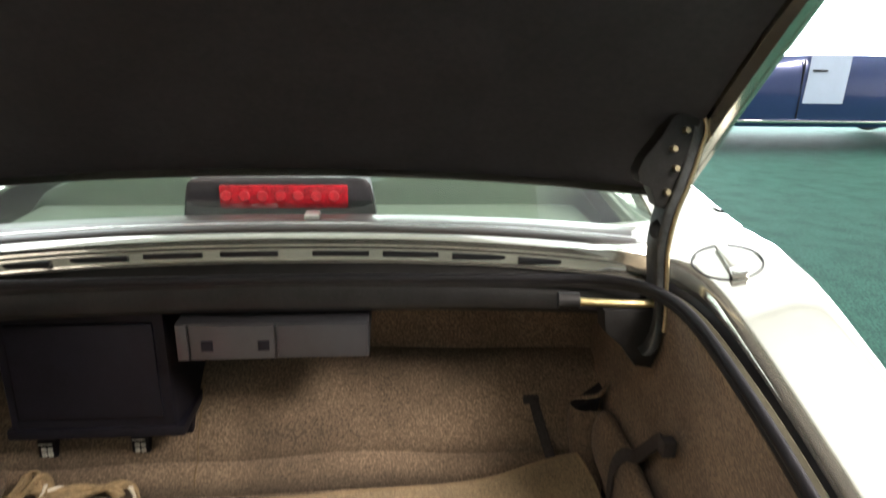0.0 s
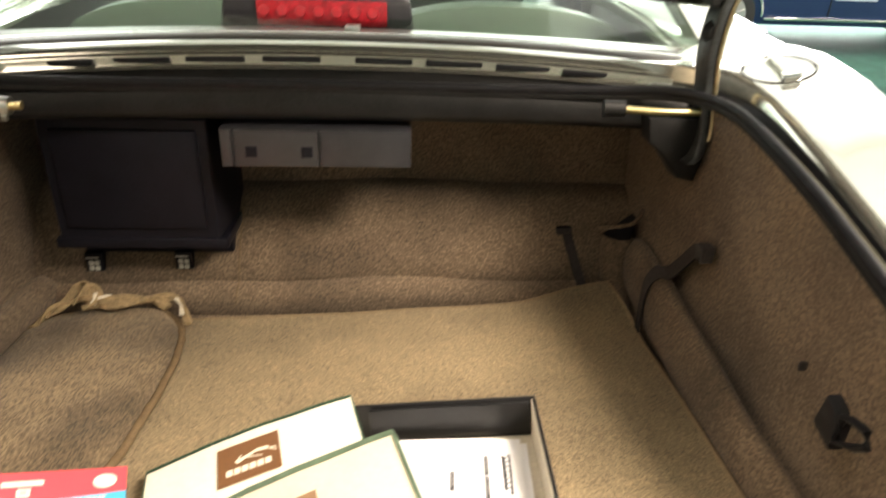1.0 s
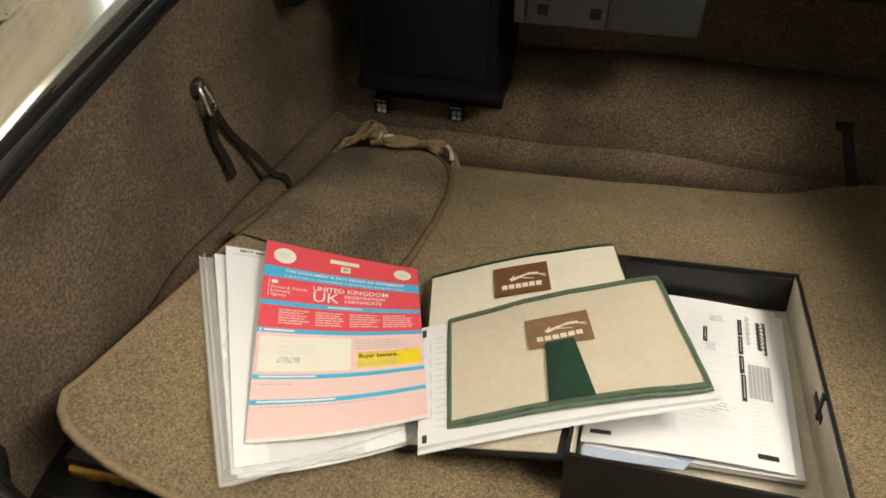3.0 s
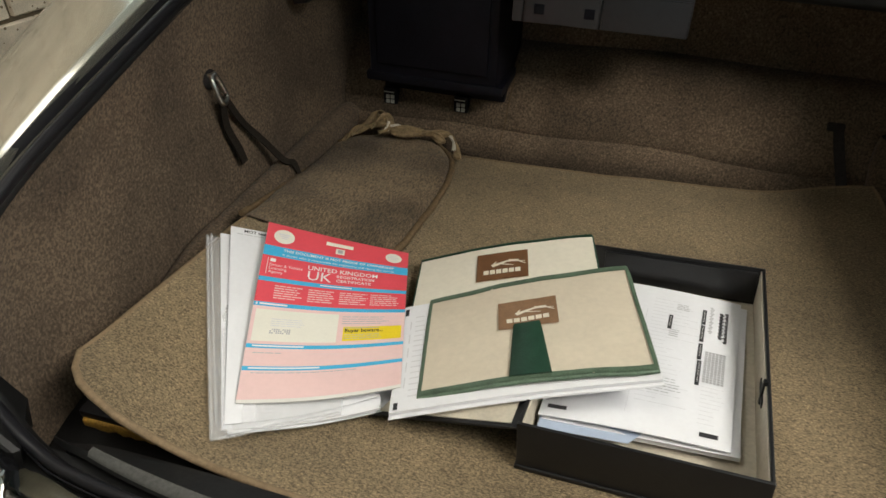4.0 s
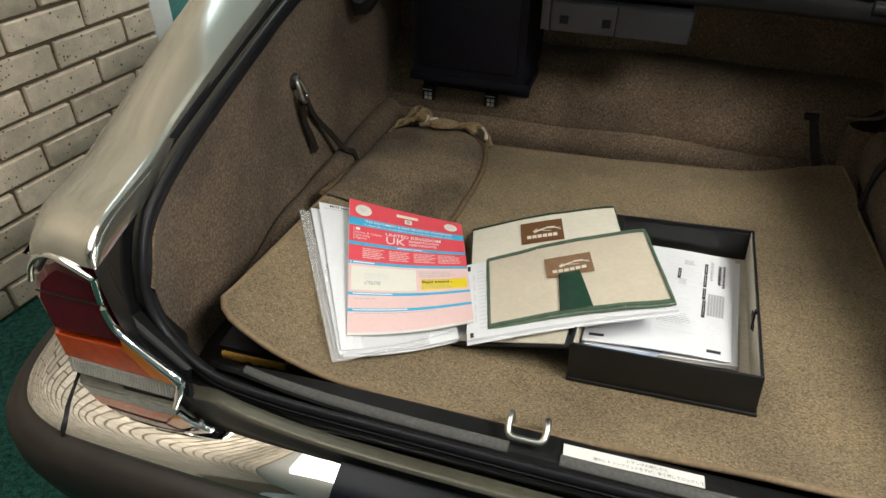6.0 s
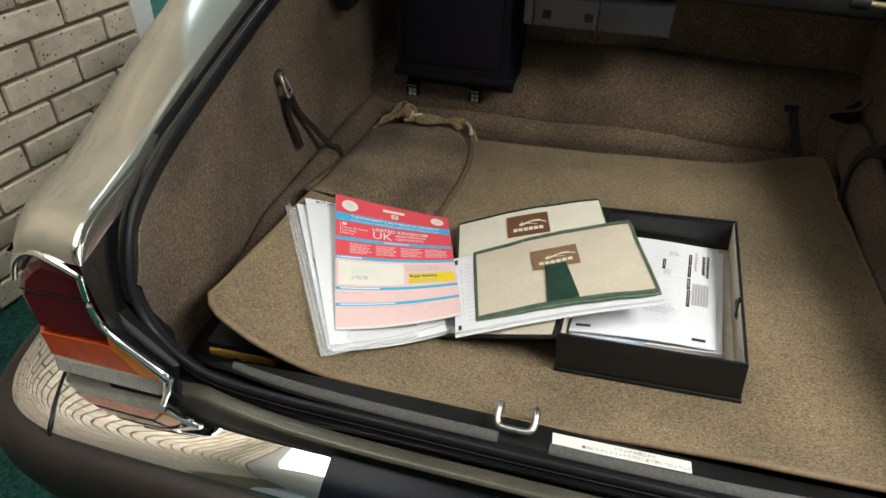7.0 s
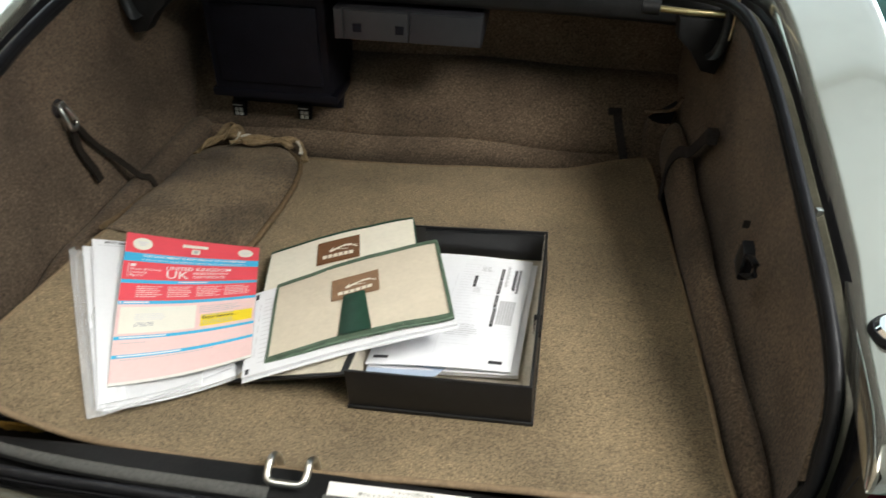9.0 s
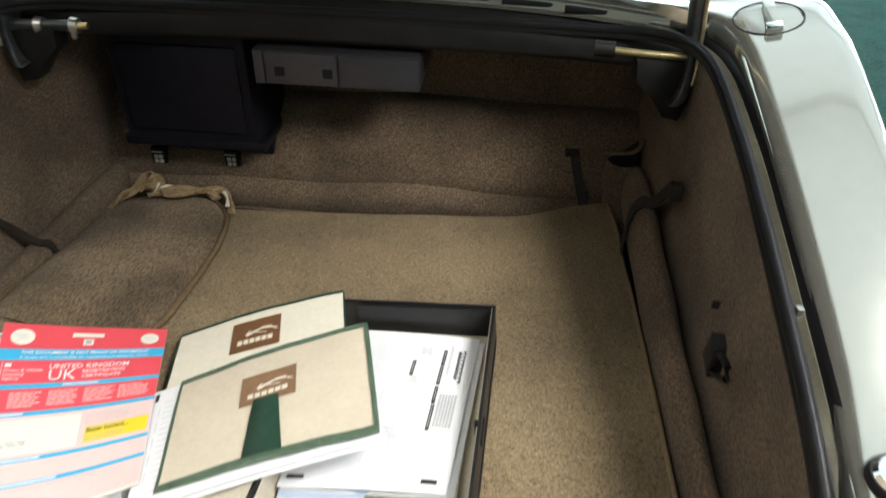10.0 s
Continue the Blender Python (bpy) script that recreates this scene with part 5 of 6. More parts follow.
part("bag_piping", bm, PIPING, bag, "frayed tan piping", 60)


def twisted(pts, r, name, mat, label=""):
    bm = bmesh.new()
    path = smooth_path(pts, 8)
    rows = []
    for i, q in enumerate(path):
        t = (path[min(i + 1, len(path) - 1)] - path[max(i - 1, 0)]).normalized()
        s = t.cross(Vector((0, 0, 1))).normalized()
        u = s.cross(t)
        a = i * 0.2
        c, d = math.cos(a), math.sin(a)
        row = []
        for k in range(20):
            g = k * math.pi / 10
            rib = 0.0012 * (1 if k % 4 < 2 else -1)
            e, f = math.cos(g) * r, math.sin(g) * (r * 0.34 + rib)
            row.append(q + s * (e * c - f * d) + u * (e * d + f * c))
        rows.append(row)
    loft(bm, rows, closed=True, cap=True)
    return part(name, bm, mat, bag, label, 60)


zk = 0.478
twisted([(-0.469, 0.879, zk), (-0.459, 0.919, zk + 0.006), (-0.436, 0.939, zk + 0.012), (-0.411, 0.946, zk + 0.016), (-0.391, 0.939, zk + 0.014), (-0.365, 0.947, zk + 0.013), (-0.330, 0.959, zk + 0.010), (-0.299, 0.959, zk + 0.004), (-0.279, 0.949, zk - 0.004)], 0.009, "drawstring", TAPE, "braided brown tape")
twisted([(-0.462, 0.904, zk + 0.004), (-0.442, 0.959, zk + 0.014), (-0.431, 0.979, zk + 0.026), (-0.416, 0.974, zk + 0.026), (-0.401, 0.949, zk + 0.015), (-0.376, 0.932, zk + 0.012), (-0.335, 0.939, zk + 0.010), (-0.294, 0.964, zk + 0.008), (-0.266, 0.964, zk + 0.004), (-0.249, 0.939, zk - 0.002), (-0.235, 0.904, zk - 0.008)], 0.008, "drawstring", TAPE)
twisted([(-0.431, 0.934, zk + 0.012), (-0.411, 0.964, zk + 0.026), (-0.396, 0.959, zk + 0.02), (-0.389, 0.934, zk + 0.013), (-0.406, 0.919, zk + 0.013)], 0.009, "tape_knot", TAPE)
twisted([(-0.397, 0.959, zk + 0.018), (-0.394, 0.944, zk + 0.021), (-0.392, 0.927, zk + 0.015)], 0.0055, "tape_end", TAPE_END, "pale frayed tape end")
twisted([(-0.389, 0.942, zk + 0.019), (-0.378, 0.947, zk + 0.019), (-0.365, 0.951, zk + 0.016)], 0.004, "tape_end", TAPE_END)
twisted([(-0.266, 0.956, zk + 0.010), (-0.254, 0.939, zk + 0.006), (-0.247, 0.919, zk)], 0.0045, "tape_end", TAPE_END, "pale frayed tape end")

# CD changer hung under the deck, black case beside it, and its plugs
changer = thing("cd_changer", "grey plastic compact disc changer hung under the rear deck", "cd changer", pose(-0.01, 0.98, 0.75))
bm = bmesh.new()
block(bm, -0.150, 0.134, 0.91, 1.10, 0.742, 0.802, 0.004)
part("changer_case", bm, CHANGER_DARK, changer, "dark grey case")
bm = bmesh.new()
block(bm, -0.128, -0.006, 0.904, 0.912, 0.745, 0.800, 0.002)
door = part("sliding_door", bm, CHANGER, changer, "lighter grey sliding door")
for dx in (-0.112, -0.03):
    bm = bmesh.new()
    block(bm, dx, dx + 0.017, 0.902, 0.906, 0.76, 0.776, 0.001)
    part("door_recess", bm, CASE_BLACK, door, "dark square recess")
bm = bmesh.new()
block(bm, -0.148, -0.132, 0.905, 0.912, 0.744, 0.801, 0.002)
part("end_cap", bm, CHANGER, changer)
bm = bmesh.new()
block(bm, -0.002, 0.132, 0.905, 0.912, 0.745, 0.80, 0.002)
part("front_panel", bm, CHANGER_DARK, changer)
for hx in (-0.13, 0.09):
    bm = bmesh.new()
    block(bm, hx, hx + 0.03, 0.98, 1.09, 0.80, 0.8105)
    part("hanger", bm, BLACK, changer)

amp = thing("amplifier_case", "black box-shaped case mounted behind the seats", "case", pose(-0.33, 1.0, 0.6))
bm = bmesh.new()
AF = 0.955
rows = []
for x0, x1, y, z0, z1 in ((-0.430, -0.181, AF, 0.602, 0.80), (-0.434, -0.177, AF + 0.006, 0.597, 0.806), (-0.434, -0.168, AF + 0.15, 0.60, 0.806)):
    rows.append([(x0, y, z0), (x1, y, z0), (x1, y, z1), (x0, y, z1)])
loft(bm, rows, closed=True, cap=True)
part("case_body", bm, CASE_BLACK, amp)
bm = bmesh.new()
block(bm, -0.415, -0.196, AF - 0.006, AF + 0.004, 0.622, 0.785, 0.004)
part("case_front", bm, CASE_BLACK, amp)
bm = bmesh.new()
block(bm, -0.44, -0.165, AF - 0.004, 1.09, 0.585, 0.604, 0.005)
part("case_base", bm, CASE_BLACK, amp)
bm = bmesh.new()
block(bm, -0.43, -0.175, 1.02, 1.12, 0.545, 0.59, 0.005)
part("case_bracket", bm, CASE_BLACK, amp)
for x in (-0.41, -0.26):
    bm = bmesh.new()
    block(bm, x - 0.02, x + 0.02, 1.03, 1.05, 0.53, 0.56, 0.003)
    part("bracket_foot", bm, CASE_BLACK, amp)
for k, (x, y, z) in enumerate(((-0.413, 1.006, 0.5305), (-0.262, 1.01, 0.532))):
    plug = thing("plug", "black plastic plug with four pale pins", "plug", pose(x, y, z - 0.012), group="plugs under the black case")
    bm = bmesh.new()
    block(bm, x - 0.015, x + 0.015, y, y + 0.035, z - 0.016, z + 0.018, 0.003)
    part("plug_body", bm, CASE_BLACK, plug)
    for a in (-0.005, 0.005):
        for b in (-0.009, 0.001):
            bm = bmesh.new()
            block(bm, x + a - 0.0038, x + a + 0.0038, y - 0.0025, y + 0.002, z + b - 0.0038, z + b + 0.0038, 0.0008)
            part("pin", bm, PIN, plug)
    bm = bmesh.new()
    block(bm, x - 0.013, x + 0.009, y - 0.001, y + 0.002, z + 0.0095, z + 0.0115)
    part("plug_line", bm, PIN, plug)

# ---------------------------------------------------------------- printed sheets
def printed(ob):
    """Print too fine to pick apart."""
    ob["kind"] = "stuff"
    return ob


class Sheet:
    """A sheet hung between four corners (tl, tr, br, bl) with a bow; prints are laid on its surface. Coordinates run in metres, right and down."""

    def __init__(self, corners, w, h, bow=None, bend=1.0):
        self.c, self.w, self.h, self.bow, self.bend = [Vector(c) for c in corners], w, h, bow, bend

    def at(self, a, b, off=0.0):
        u, v = a / self.w, max(0.0, b / self.h) ** self.bend
        tl, tr, br, bl = self.c
        p = tl * (1 - u) * (1 - v) + tr * u * (1 - v) + br * u * v + bl * (1 - u) * v
        if self.bow:
            p = p + Vector((0, 0, self.bow(u, v)))
        n = ((tr - tl) * (1 - v) + (br - bl) * v).cross((tl - bl) * (1 - u) + (tr - br) * u).normalized()
        return p + n * off

    def patch(self, bm, a0, b0, a1, b1, off, n=None, corner=0.0):
        na, nb = max(1, int((a1 - a0) / self.w * 14)) + 1, max(1, int((b1 - b0) / self.h * 14)) + 1
        return loft(bm, [[self.at(a, b, off) for a in np.linspace(a0, a1, na)] for b in np.linspace(b0, b1, nb)])

    def slab(self, bm, thick, n=16):
        top = [[self.at(a, b, 0) for a in np.linspace(0, self.w, n)] for b in np.linspace(0, self.h, n)]
        low = [[self.at(a, b, -thick) for a in np.linspace(0, self.w, n)] for b in np.linspace(0, self.h, n)]
        loft(bm, top)
        loft(bm, low)
        for r0, r1 in ((top[0], low[0]), (top[-1], low[-1]), ([r[0] for r in top], [r[0] for r in low]), ([r[-1] for r in top], [r[-1] for r in low])):
            loft(bm, [r0, r1])
        bmesh.ops.remove_doubles(bm, verts=bm.verts[:], dist=1e-5)
        return bm

    def bars(self, rects, off):
        bm = bmesh.new()
        for a0, b0, a1, b1 in rects:
            self.patch(bm, a0, b0, a1, b1, off)
        return bm

    def round_spot(self, a, b, r, off):
        bm = bmesh.new()
        loft(bm, [[self.at(a + k * r * math.cos(t), b + k * r * math.sin(t), off) for t in np.linspace(0, 2 * math.pi, 28, endpoint=False)] for k in (0.02, 0.5, 1.0)], closed=True)
        return bm

    def words(self, text, a, b, size, off, align="LEFT", stretch=1.0, bold=0.0):
        """Lettering whose baseline starts at (a, b)."""
        cu = bpy.data.curves.new("words", "FONT")
        cu.body, cu.size, cu.align_x, cu.resolution_u = text, size, align, 2
        cu.offset = bold
        ob = bpy.data.objects.new("words", cu)
        scene.collection.objects.link(ob)
        dg = bpy.context.evaluated_depsgraph_get()
        dg.update()
        me = bpy.data.meshes.new_from_object(ob.evaluated_get(dg))
        bpy.data.objects.remove(ob)
        bm = bmesh.new()
        bm.from_mesh(me)
        bpy.data.meshes.remove(me)
        for v in bm.verts:
            v.co = self.at(a + v.co.x * stretch, b - v.co.y, off)
        return bm


rnd = random.Random(4)


def text_lines(a0, b0, a1, b1, pitch, fill=0.5, ragged=0.3, words=True):
    """Plain bars in the rhythm of lines of unreadable print."""
    out = []
    b = b0
    while b + pitch * fill <= b1:
        end = a1 - (a1 - a0) * ragged * rnd.random()
        a = a0
        while a < end - 0.001:
            w = min(rnd.uniform(2, 7) * pitch * 0.5, end - a) if words else end - a
            out.append((a, b, a + w, b + pitch * fill))
            a += w + pitch * 0.3
        b += pitch
    return out


# registration certificate
V5 = Sheet([(-0.3825, 0.4682, 0.562), (-0.2038, 0.5495, 0.494), (-0.108, 0.2675, 0.528), (-0.2718, 0.1925, 0.522)], 0.21, 0.297,
           lambda u, v: -(0.002 + 0.005 * v) * math.sin(u * math.pi) + 0.002 * math.sin(v * math.pi))
cert = thing("registration_certificate", "red, blue and pink vehicle registration certificate lying on loose papers", "document", pose(-0.24, 0.38, 0.5))
page = part("certificate_page", V5.slab(bmesh.new(), 0.0012), PAPER_OLD, cert, smooth=60)
o1, o2, o3 = 0.0004, 0.0008, 0.0012
part("red_field", V5.bars([(0, 0, 0.21, 0.046), (0, 0.066, 0.21, 0.106), (0, 0.114, 0.21, 0.150)], o1), RED_INK, page, smooth=80)
for b0, b1 in ((0.046, 0.066), (0.106, 0.114), (0.150, 0.157), (0.2165, 0.2225), (0.2485, 0.2545)):
    part("blue_band", V5.bars([(0, b0, 0.21, b1)], o1), BLUE_INK, page, smooth=80)
for b0, b1 in ((0.157, 0.2165), (0.2225, 0.2485), (0.2545, 0.293)):
    part("pink_field", V5.bars([(0, b0, 0.21, b1)], o1), PINK_INK, page, smooth=80)
part("ivory_panel", V5.bars([(0.005, 0.1625, 0.117, 0.2125)], o2), IVORY_INK, page, smooth=80)
part("pink_panel", V5.bars([(0.119, 0.1625, 0.206, 0.184)], o2), PINK_INK, page, smooth=80)
part("yellow_panel", V5.bars([(0.125, 0.185, 0.206, 0.210)], o2), YELLOW_INK, page, smooth=80)
part("round_seal", V5.round_spot(0.025, 0.0245, 0.0145, o2), IVORY_INK, page, smooth=80)
part("round_seal", V5.round_spot(0.187, 0.0245, 0.0125, o2), IVORY_INK, page, smooth=80)
printed(part("seal_mark", V5.bars([(0.017, 0.0195, 0.033, 0.022), (0.019, 0.0235, 0.031, 0.026), (0.021, 0.0275, 0.029, 0.0295)], o3), LIGHT_INK, page, smooth=80))
printed(part("seal_mark", V5.bars([(0.178, 0.0235, 0.196, 0.025), (0.181, 0.0195, 0.193, 0.021), (0.182, 0.0275, 0.192, 0.029)], o3), LIGHT_INK, page, smooth=80))
part("white_label", V5.bars([(0.085, 0.014, 0.125, 0.022)], o2), IVORY_INK, page, smooth=80)
part("white_label", V5.bars([(0.1, 0.026, 0.113, 0.0385)], o2), IVORY_INK, page, smooth=80)
part("label_mark", V5.bars([(0.103, 0.0285, 0.11, 0.036)], o3), GREY_INK, page, smooth=80)
part("heading", V5.words("THIS DOCUMENT IS NOT PROOF OF OWNERSHIP", 0.108, 0.0548, 0.0072, o2, "CENTER", bold=0.00012), WHITE_INK, page, "white capitals", 80)
part("heading", V5.words("It shows who is responsible for registering and taxing the vehicle", 0.108, 0.0632, 0.0062, o2, "CENTER"), WHITE_INK, page, "white small print", 80)
for k, tx in enumerate(("Driver & Vehicle", "Licensing", "Agency")):
    part("heading", V5.words(tx, 0.011, 0.0855 + 0.0065 * k, 0.0068, o2), WHITE_INK, page, "white print", 80)
printed(part("rule", V5.bars([(0.008, 0.0705, 0.0087, 0.101), (0.0115, 0.0715, 0.019, 0.0775)], o2), WHITE_INK, page, smooth=80))
part("heading", V5.words("UNITED KINGDOM", 0.064, 0.0815, 0.0118, o2, bold=0.0001), WHITE_INK, page, "white capitals", 80)
part("heading", V5.words("UK", 0.064, 0.1015, 0.026, o2), WHITE_INK, page, "large white capitals", 80)
part("heading", V5.words("REGISTRATION", 0.106, 0.0905, 0.0076, o2, stretch=1.06, bold=0.0001), WHITE_INK, page, "white capitals", 80)
part("heading", V5.words("CERTIFICATE", 0.106, 0.0995, 0.0076, o2, stretch=1.14, bold=0.0001), WHITE_INK, page, "white capitals", 80)
printed(part("small_print", V5.bars([(0.085, 0.109, 0.13, 0.111), (0.008, 0.1522, 0.045, 0.1548), (0.008, 0.2184, 0.075, 0.2205), (0.008, 0.2504, 0.1, 0.2525), (0.003, 0.1518, 0.005, 0.1555)], o2), WHITE_INK, page, smooth=80))
for a in (0.024, 0.07, 0.114, 0.158):
    printed(part("small_print", V5.bars(text_lines(a, 0.120, a + 0.042, 0.143, 0.0042, 0.42), o2), PINK_INK, page, smooth=80))
printed(part("address_lines", V5.bars(text_lines(0.027, 0.177, 0.075, 0.189, 0.0035, 0.35), o3), LIGHT_INK, page, smooth=80))
printed(part("code_block", V5.bars([(0.027 + k * 0.0028, 0.193 + j * 0.0028, 0.029 + k * 0.0028, 0.1952 + j * 0.0028) for k in range(10) for j in range(3) if (k * 7 + j * 3) % 5], o3), GREY_INK, page, smooth=80))
part("heading", V5.words("Buyer beware...", 0.127, 0.195, 0.0085, o3, bold=0.0002), BLACK_INK, page, "black print", 80)
printed(part("small_print", V5.bars(text_lines(0.122, 0.1665, 0.2, 0.181, 0.0042, 0.3) + text_lines(0.127, 0.199, 0.195, 0.208, 0.0034, 0.3) + [(0.127, 0.187, 0.175, 0.1883)], o3), GREY_INK, page, smooth=80))
printed(part("small_print", V5.bars(text_lines(0.01, 0.229, 0.06, 0.235, 0.005, 0.25) + text_lines(0.012, 0.2575, 0.15, 0.263, 0.0045, 0.25), o2), GREY_INK, page, smooth=80))

# loose test certificates under it
M1 = Sheet([(-0.4388, 0.4314, 0.5545), (-0.2561, 0.535, 0.486), (-0.1241, 0.247, 0.510), (-0.2700, 0.161, 0.5155)], 0.21, 0.297, lambda u, v: -(0.002 + 0.006 * v) * math.sin(u * math.pi))
stack = thing("test_certificates", "stack of loose white test certificates", "papers", pose(-0.29, 0.33, 0.5))
sheet1 = part("paper_sheet", M1.slab(bmesh.new(), 0.0028), PAPER, stack, smooth=60)
part("small_print", M1.bars(text_lines(0.028, 0.012, 0.06, 0.022, 0.005, 0.3) + text_lines(0.03, 0.034, 0.058, 0.043, 0.005, 0.3) + text_lines(0.03, 0.056, 0.055, 0.075, 0.006, 0.25) +
     text_lines(0.04, 0.12, 0.055, 0.2, 0.01, 0.2) + [(0.03, 0.098, 0.056, 0.0988), (0.03, 0.112, 0.056, 0.1128), (0.03, 0.098, 0.0308, 0.1128)], 0.0005), LIGHT_INK, sheet1, smooth=80)
M2 = Sheet([(-0.4304, 0.446, 0.559), (-0.2452, 0.548, 0.489), (-0.1306, 0.2595, 0.5135), (-0.2693, 0.166, 0.5185)], 0.21, 0.297, lambda u, v: -(0.002 + 0.006 * v) * math.sin(u * math.pi))
sheet2 = part("paper_sheet", M2.slab(bmesh.new(), 0.0008), PAPER, stack, smooth=60)
part("print_title", M2.words("MOT test certificate", 0.017, 0.0085, 0.0074, 0.0005, bold=0.0002), BLACK_INK, sheet2, "black title", 80)
printed(part("small_print", M2.bars(text_lines(0.008, 0.0125, 0.06, 0.016, 0.004, 0.25), 0.0005), GREY_INK, sheet2, smooth=80))
M3 = Sheet([(-0.4330, 0.4355, 0.5515), (-0.2482, 0.5292, 0.483), (-0.1085, 0.2568, 0.506), (-0.2632, 0.1603, 0.5128)], 0.21, 0.297, lambda u, v: -(0.002 + 0.006 * v) * math.sin(u * math.pi))
part("paper_sheet", M3.slab(bmesh.new(), 0.0012), PAPER, stack, smooth=60)

# clear plastic wallet round the stack
PW = Sheet([(-0.4538, 0.4224, 0.5545), (-0.2681, 0.5292, 0.492), (-0.1617, 0.2249, 0.5135), (-0.273, 0.1465, 0.5165)], 0.22, 0.31, lambda u, v: 0.0035 * math.sin(v * math.pi))
bm = bmesh.new()
n = 24
rows = [[PW.at(a, b, -0.002 + 0.0012 * noise.noise(Vector((a * 60, b * 40, 0)))) for a in np.linspace(0, PW.w, n)] for b in np.linspace(0, PW.h, n)]
loft(bm, rows)
loft(bm, [[p - Vector((0, 0, 0.0015)) for p in r] for r in rows])
edge = [rows[i][0] for i in range(n)] + rows[-1][1:]
pw = thing("plastic_wallet", "crumpled clear plastic wallet under the certificates", "plastic wallet", Matrix.Translation(PW.at(0.11, 0.15)))
part("sleeve", bm, PLASTIC, pw, smooth=70)
bm = bmesh.new()
tube(bm, edge, 0.0022, 8)
part("sealed_edge", bm, PLASTIC, pw, "shiny sealed edge", 70)
bm = bmesh.new()
tube(bm, [p + Vector((0.005, 0.003, 0.002)) for p in edge[: n - 1]], 0.0016, 6)
part("fold", bm, PLASTIC, pw, smooth=70)

# box file with its lid folded back
bx = thing("box_file", "open black box file with cream lining, on the boot mat", "box file",
           Matrix.Translation((0.034, 0.231, 0.495)) @ Matrix(((0.9952, 0.0514, -0.0836, 0), (-0.0464, 0.9971, 0.0603, 0), (0.0864, -0.0562, 0.9947, 0), (0, 0, 0, 1))))
BW, BL, BH, TH = 0.237, 0.37, 0.062, 0.004


def bpart(nm, b6, mat, label="", bev=0.0015, m=None):
    bm = bmesh.new()
    block(bm, *b6, bev, 2, m)
    return part(nm, bm, mat, bx, label, 40, True)


bpart("base", (0, BW, 0, BL, 0, TH), BOARD)
bpart("front_wall", (0, BW, 0, TH, 0.0, BH), BOARD, "black board wall")
bpart("back_wall", (0, BW, BL - TH, BL, 0.0, BH), BOARD, "black board wall")
bpart("right_wall", (BW - TH, BW, TH, BL - TH, 0.0, BH - 0.0005), BOARD, "black board wall")
bpart("spine_wall", (0, TH, TH, BL - TH, 0.0, BH - 0.002), BOARD, "black board wall")
bpart("base_rim", (-0.002, BW + 0.002, -0.0025, BL, -0.0015, 0.004), BOARD, "raised rim along the bottom edge", 0.0018)
bpart("lining", (TH, BW - TH, TH, BL - TH, TH, TH + 0.0015), LINING, "cream lining paper", 0)
bpart("lining", (BW - TH - 0.0015, BW - TH - 0.0002, TH, BL - TH, TH, BH - 0.003), LINING, "cream lining paper", 0)
bpart("lining", (TH + 0.0002, TH + 0.0015, TH, BL - TH, TH, BH - 0.004), LINING, "cream lining paper", 0)
bpart("inner_flap", (0.03, BW - 0.008, BL - TH - 0.006, BL - TH - 0.002, 0.012, BH - 0.004), BOARD, "black spring flap")
bpart("catch", (BW - 0.007, BW + 0.002, 0.125, 0.165, BH - 0.026, BH - 0.016), BLACK, "small black catch", 0.0015)
bpart("catch", (BW - 0.008, BW - 0.003, 0.135, 0.142, BH - 0.03, BH + 0.002), BLACK, "small black catch", 0.0015)
# lid, sloping from the rim down to the mat
lm = pose(0.0, 0.0, BH - 0.008, 0, -11.0, 0)
bpart("lid", (-0.206, -0.002, 0.003, BL - 0.045, -0.0045, -0.001), BOARD, "black lid folded back", 0.001, lm)
bpart("lid_lining", (-0.202, -0.008, 0.008, BL - 0.05, -0.0008, 0.0004), LINING, "cream lining paper", 0, lm)
bpart("hinge_cloth", (-0.008, 0.003, 0.002, BL - 0.045, -0.003, 0.0), BOARD, "black hinge cloth", 0.001, lm)
bpart("lid_lip", (-0.209, -0.205, 0.003, BL - 0.045, -0.006, 0.004), BOARD, "", 0.001, lm)

# papers in the box
docs = thing("auction_papers", "printed white sheets lying in the box file", "papers", pose(0.15, 0.4, 0.52))
D0 = Sheet([(0.066, 0.567, 0.4905), (0.268, 0.559, 0.5035), (0.249, 0.287, 0.5295), (0.050, 0.287, 0.5135)], 0.21, 0.297)
part("paper_sheet", D0.slab(bmesh.new(), 0.006, 8), PAPER, docs, smooth=30)
D1 = Sheet([(0.058, 0.578, 0.497), (0.2645, 0.568, 0.508), (0.238, 0.285, 0.5355), (0.0438, 0.285, 0.5205)], 0.21, 0.297, lambda u, v: 0.0035 * math.sin(u * math.pi) + 0.003 * (1 - u) * math.sin(v * 3))
dsheet = part("paper_sheet", D1.slab(bmesh.new(), 0.001), PAPER, docs, smooth=60)
printed(part("small_print", D1.bars(text_lines(0.10, 0.03, 0.165, 0.25, 0.008, 0.12, 0.7) + text_lines(0.172, 0.2, 0.2, 0.27, 0.007, 0.12, 0.6) + text_lines(0.02, 0.08, 0.08, 0.25, 0.012, 0.09, 0.7) + [(0.02, 0.06, 0.021, 0.27), (0.093, 0.06, 0.0936, 0.27)], 0.0005), LIGHT_INK, dsheet, smooth=80))
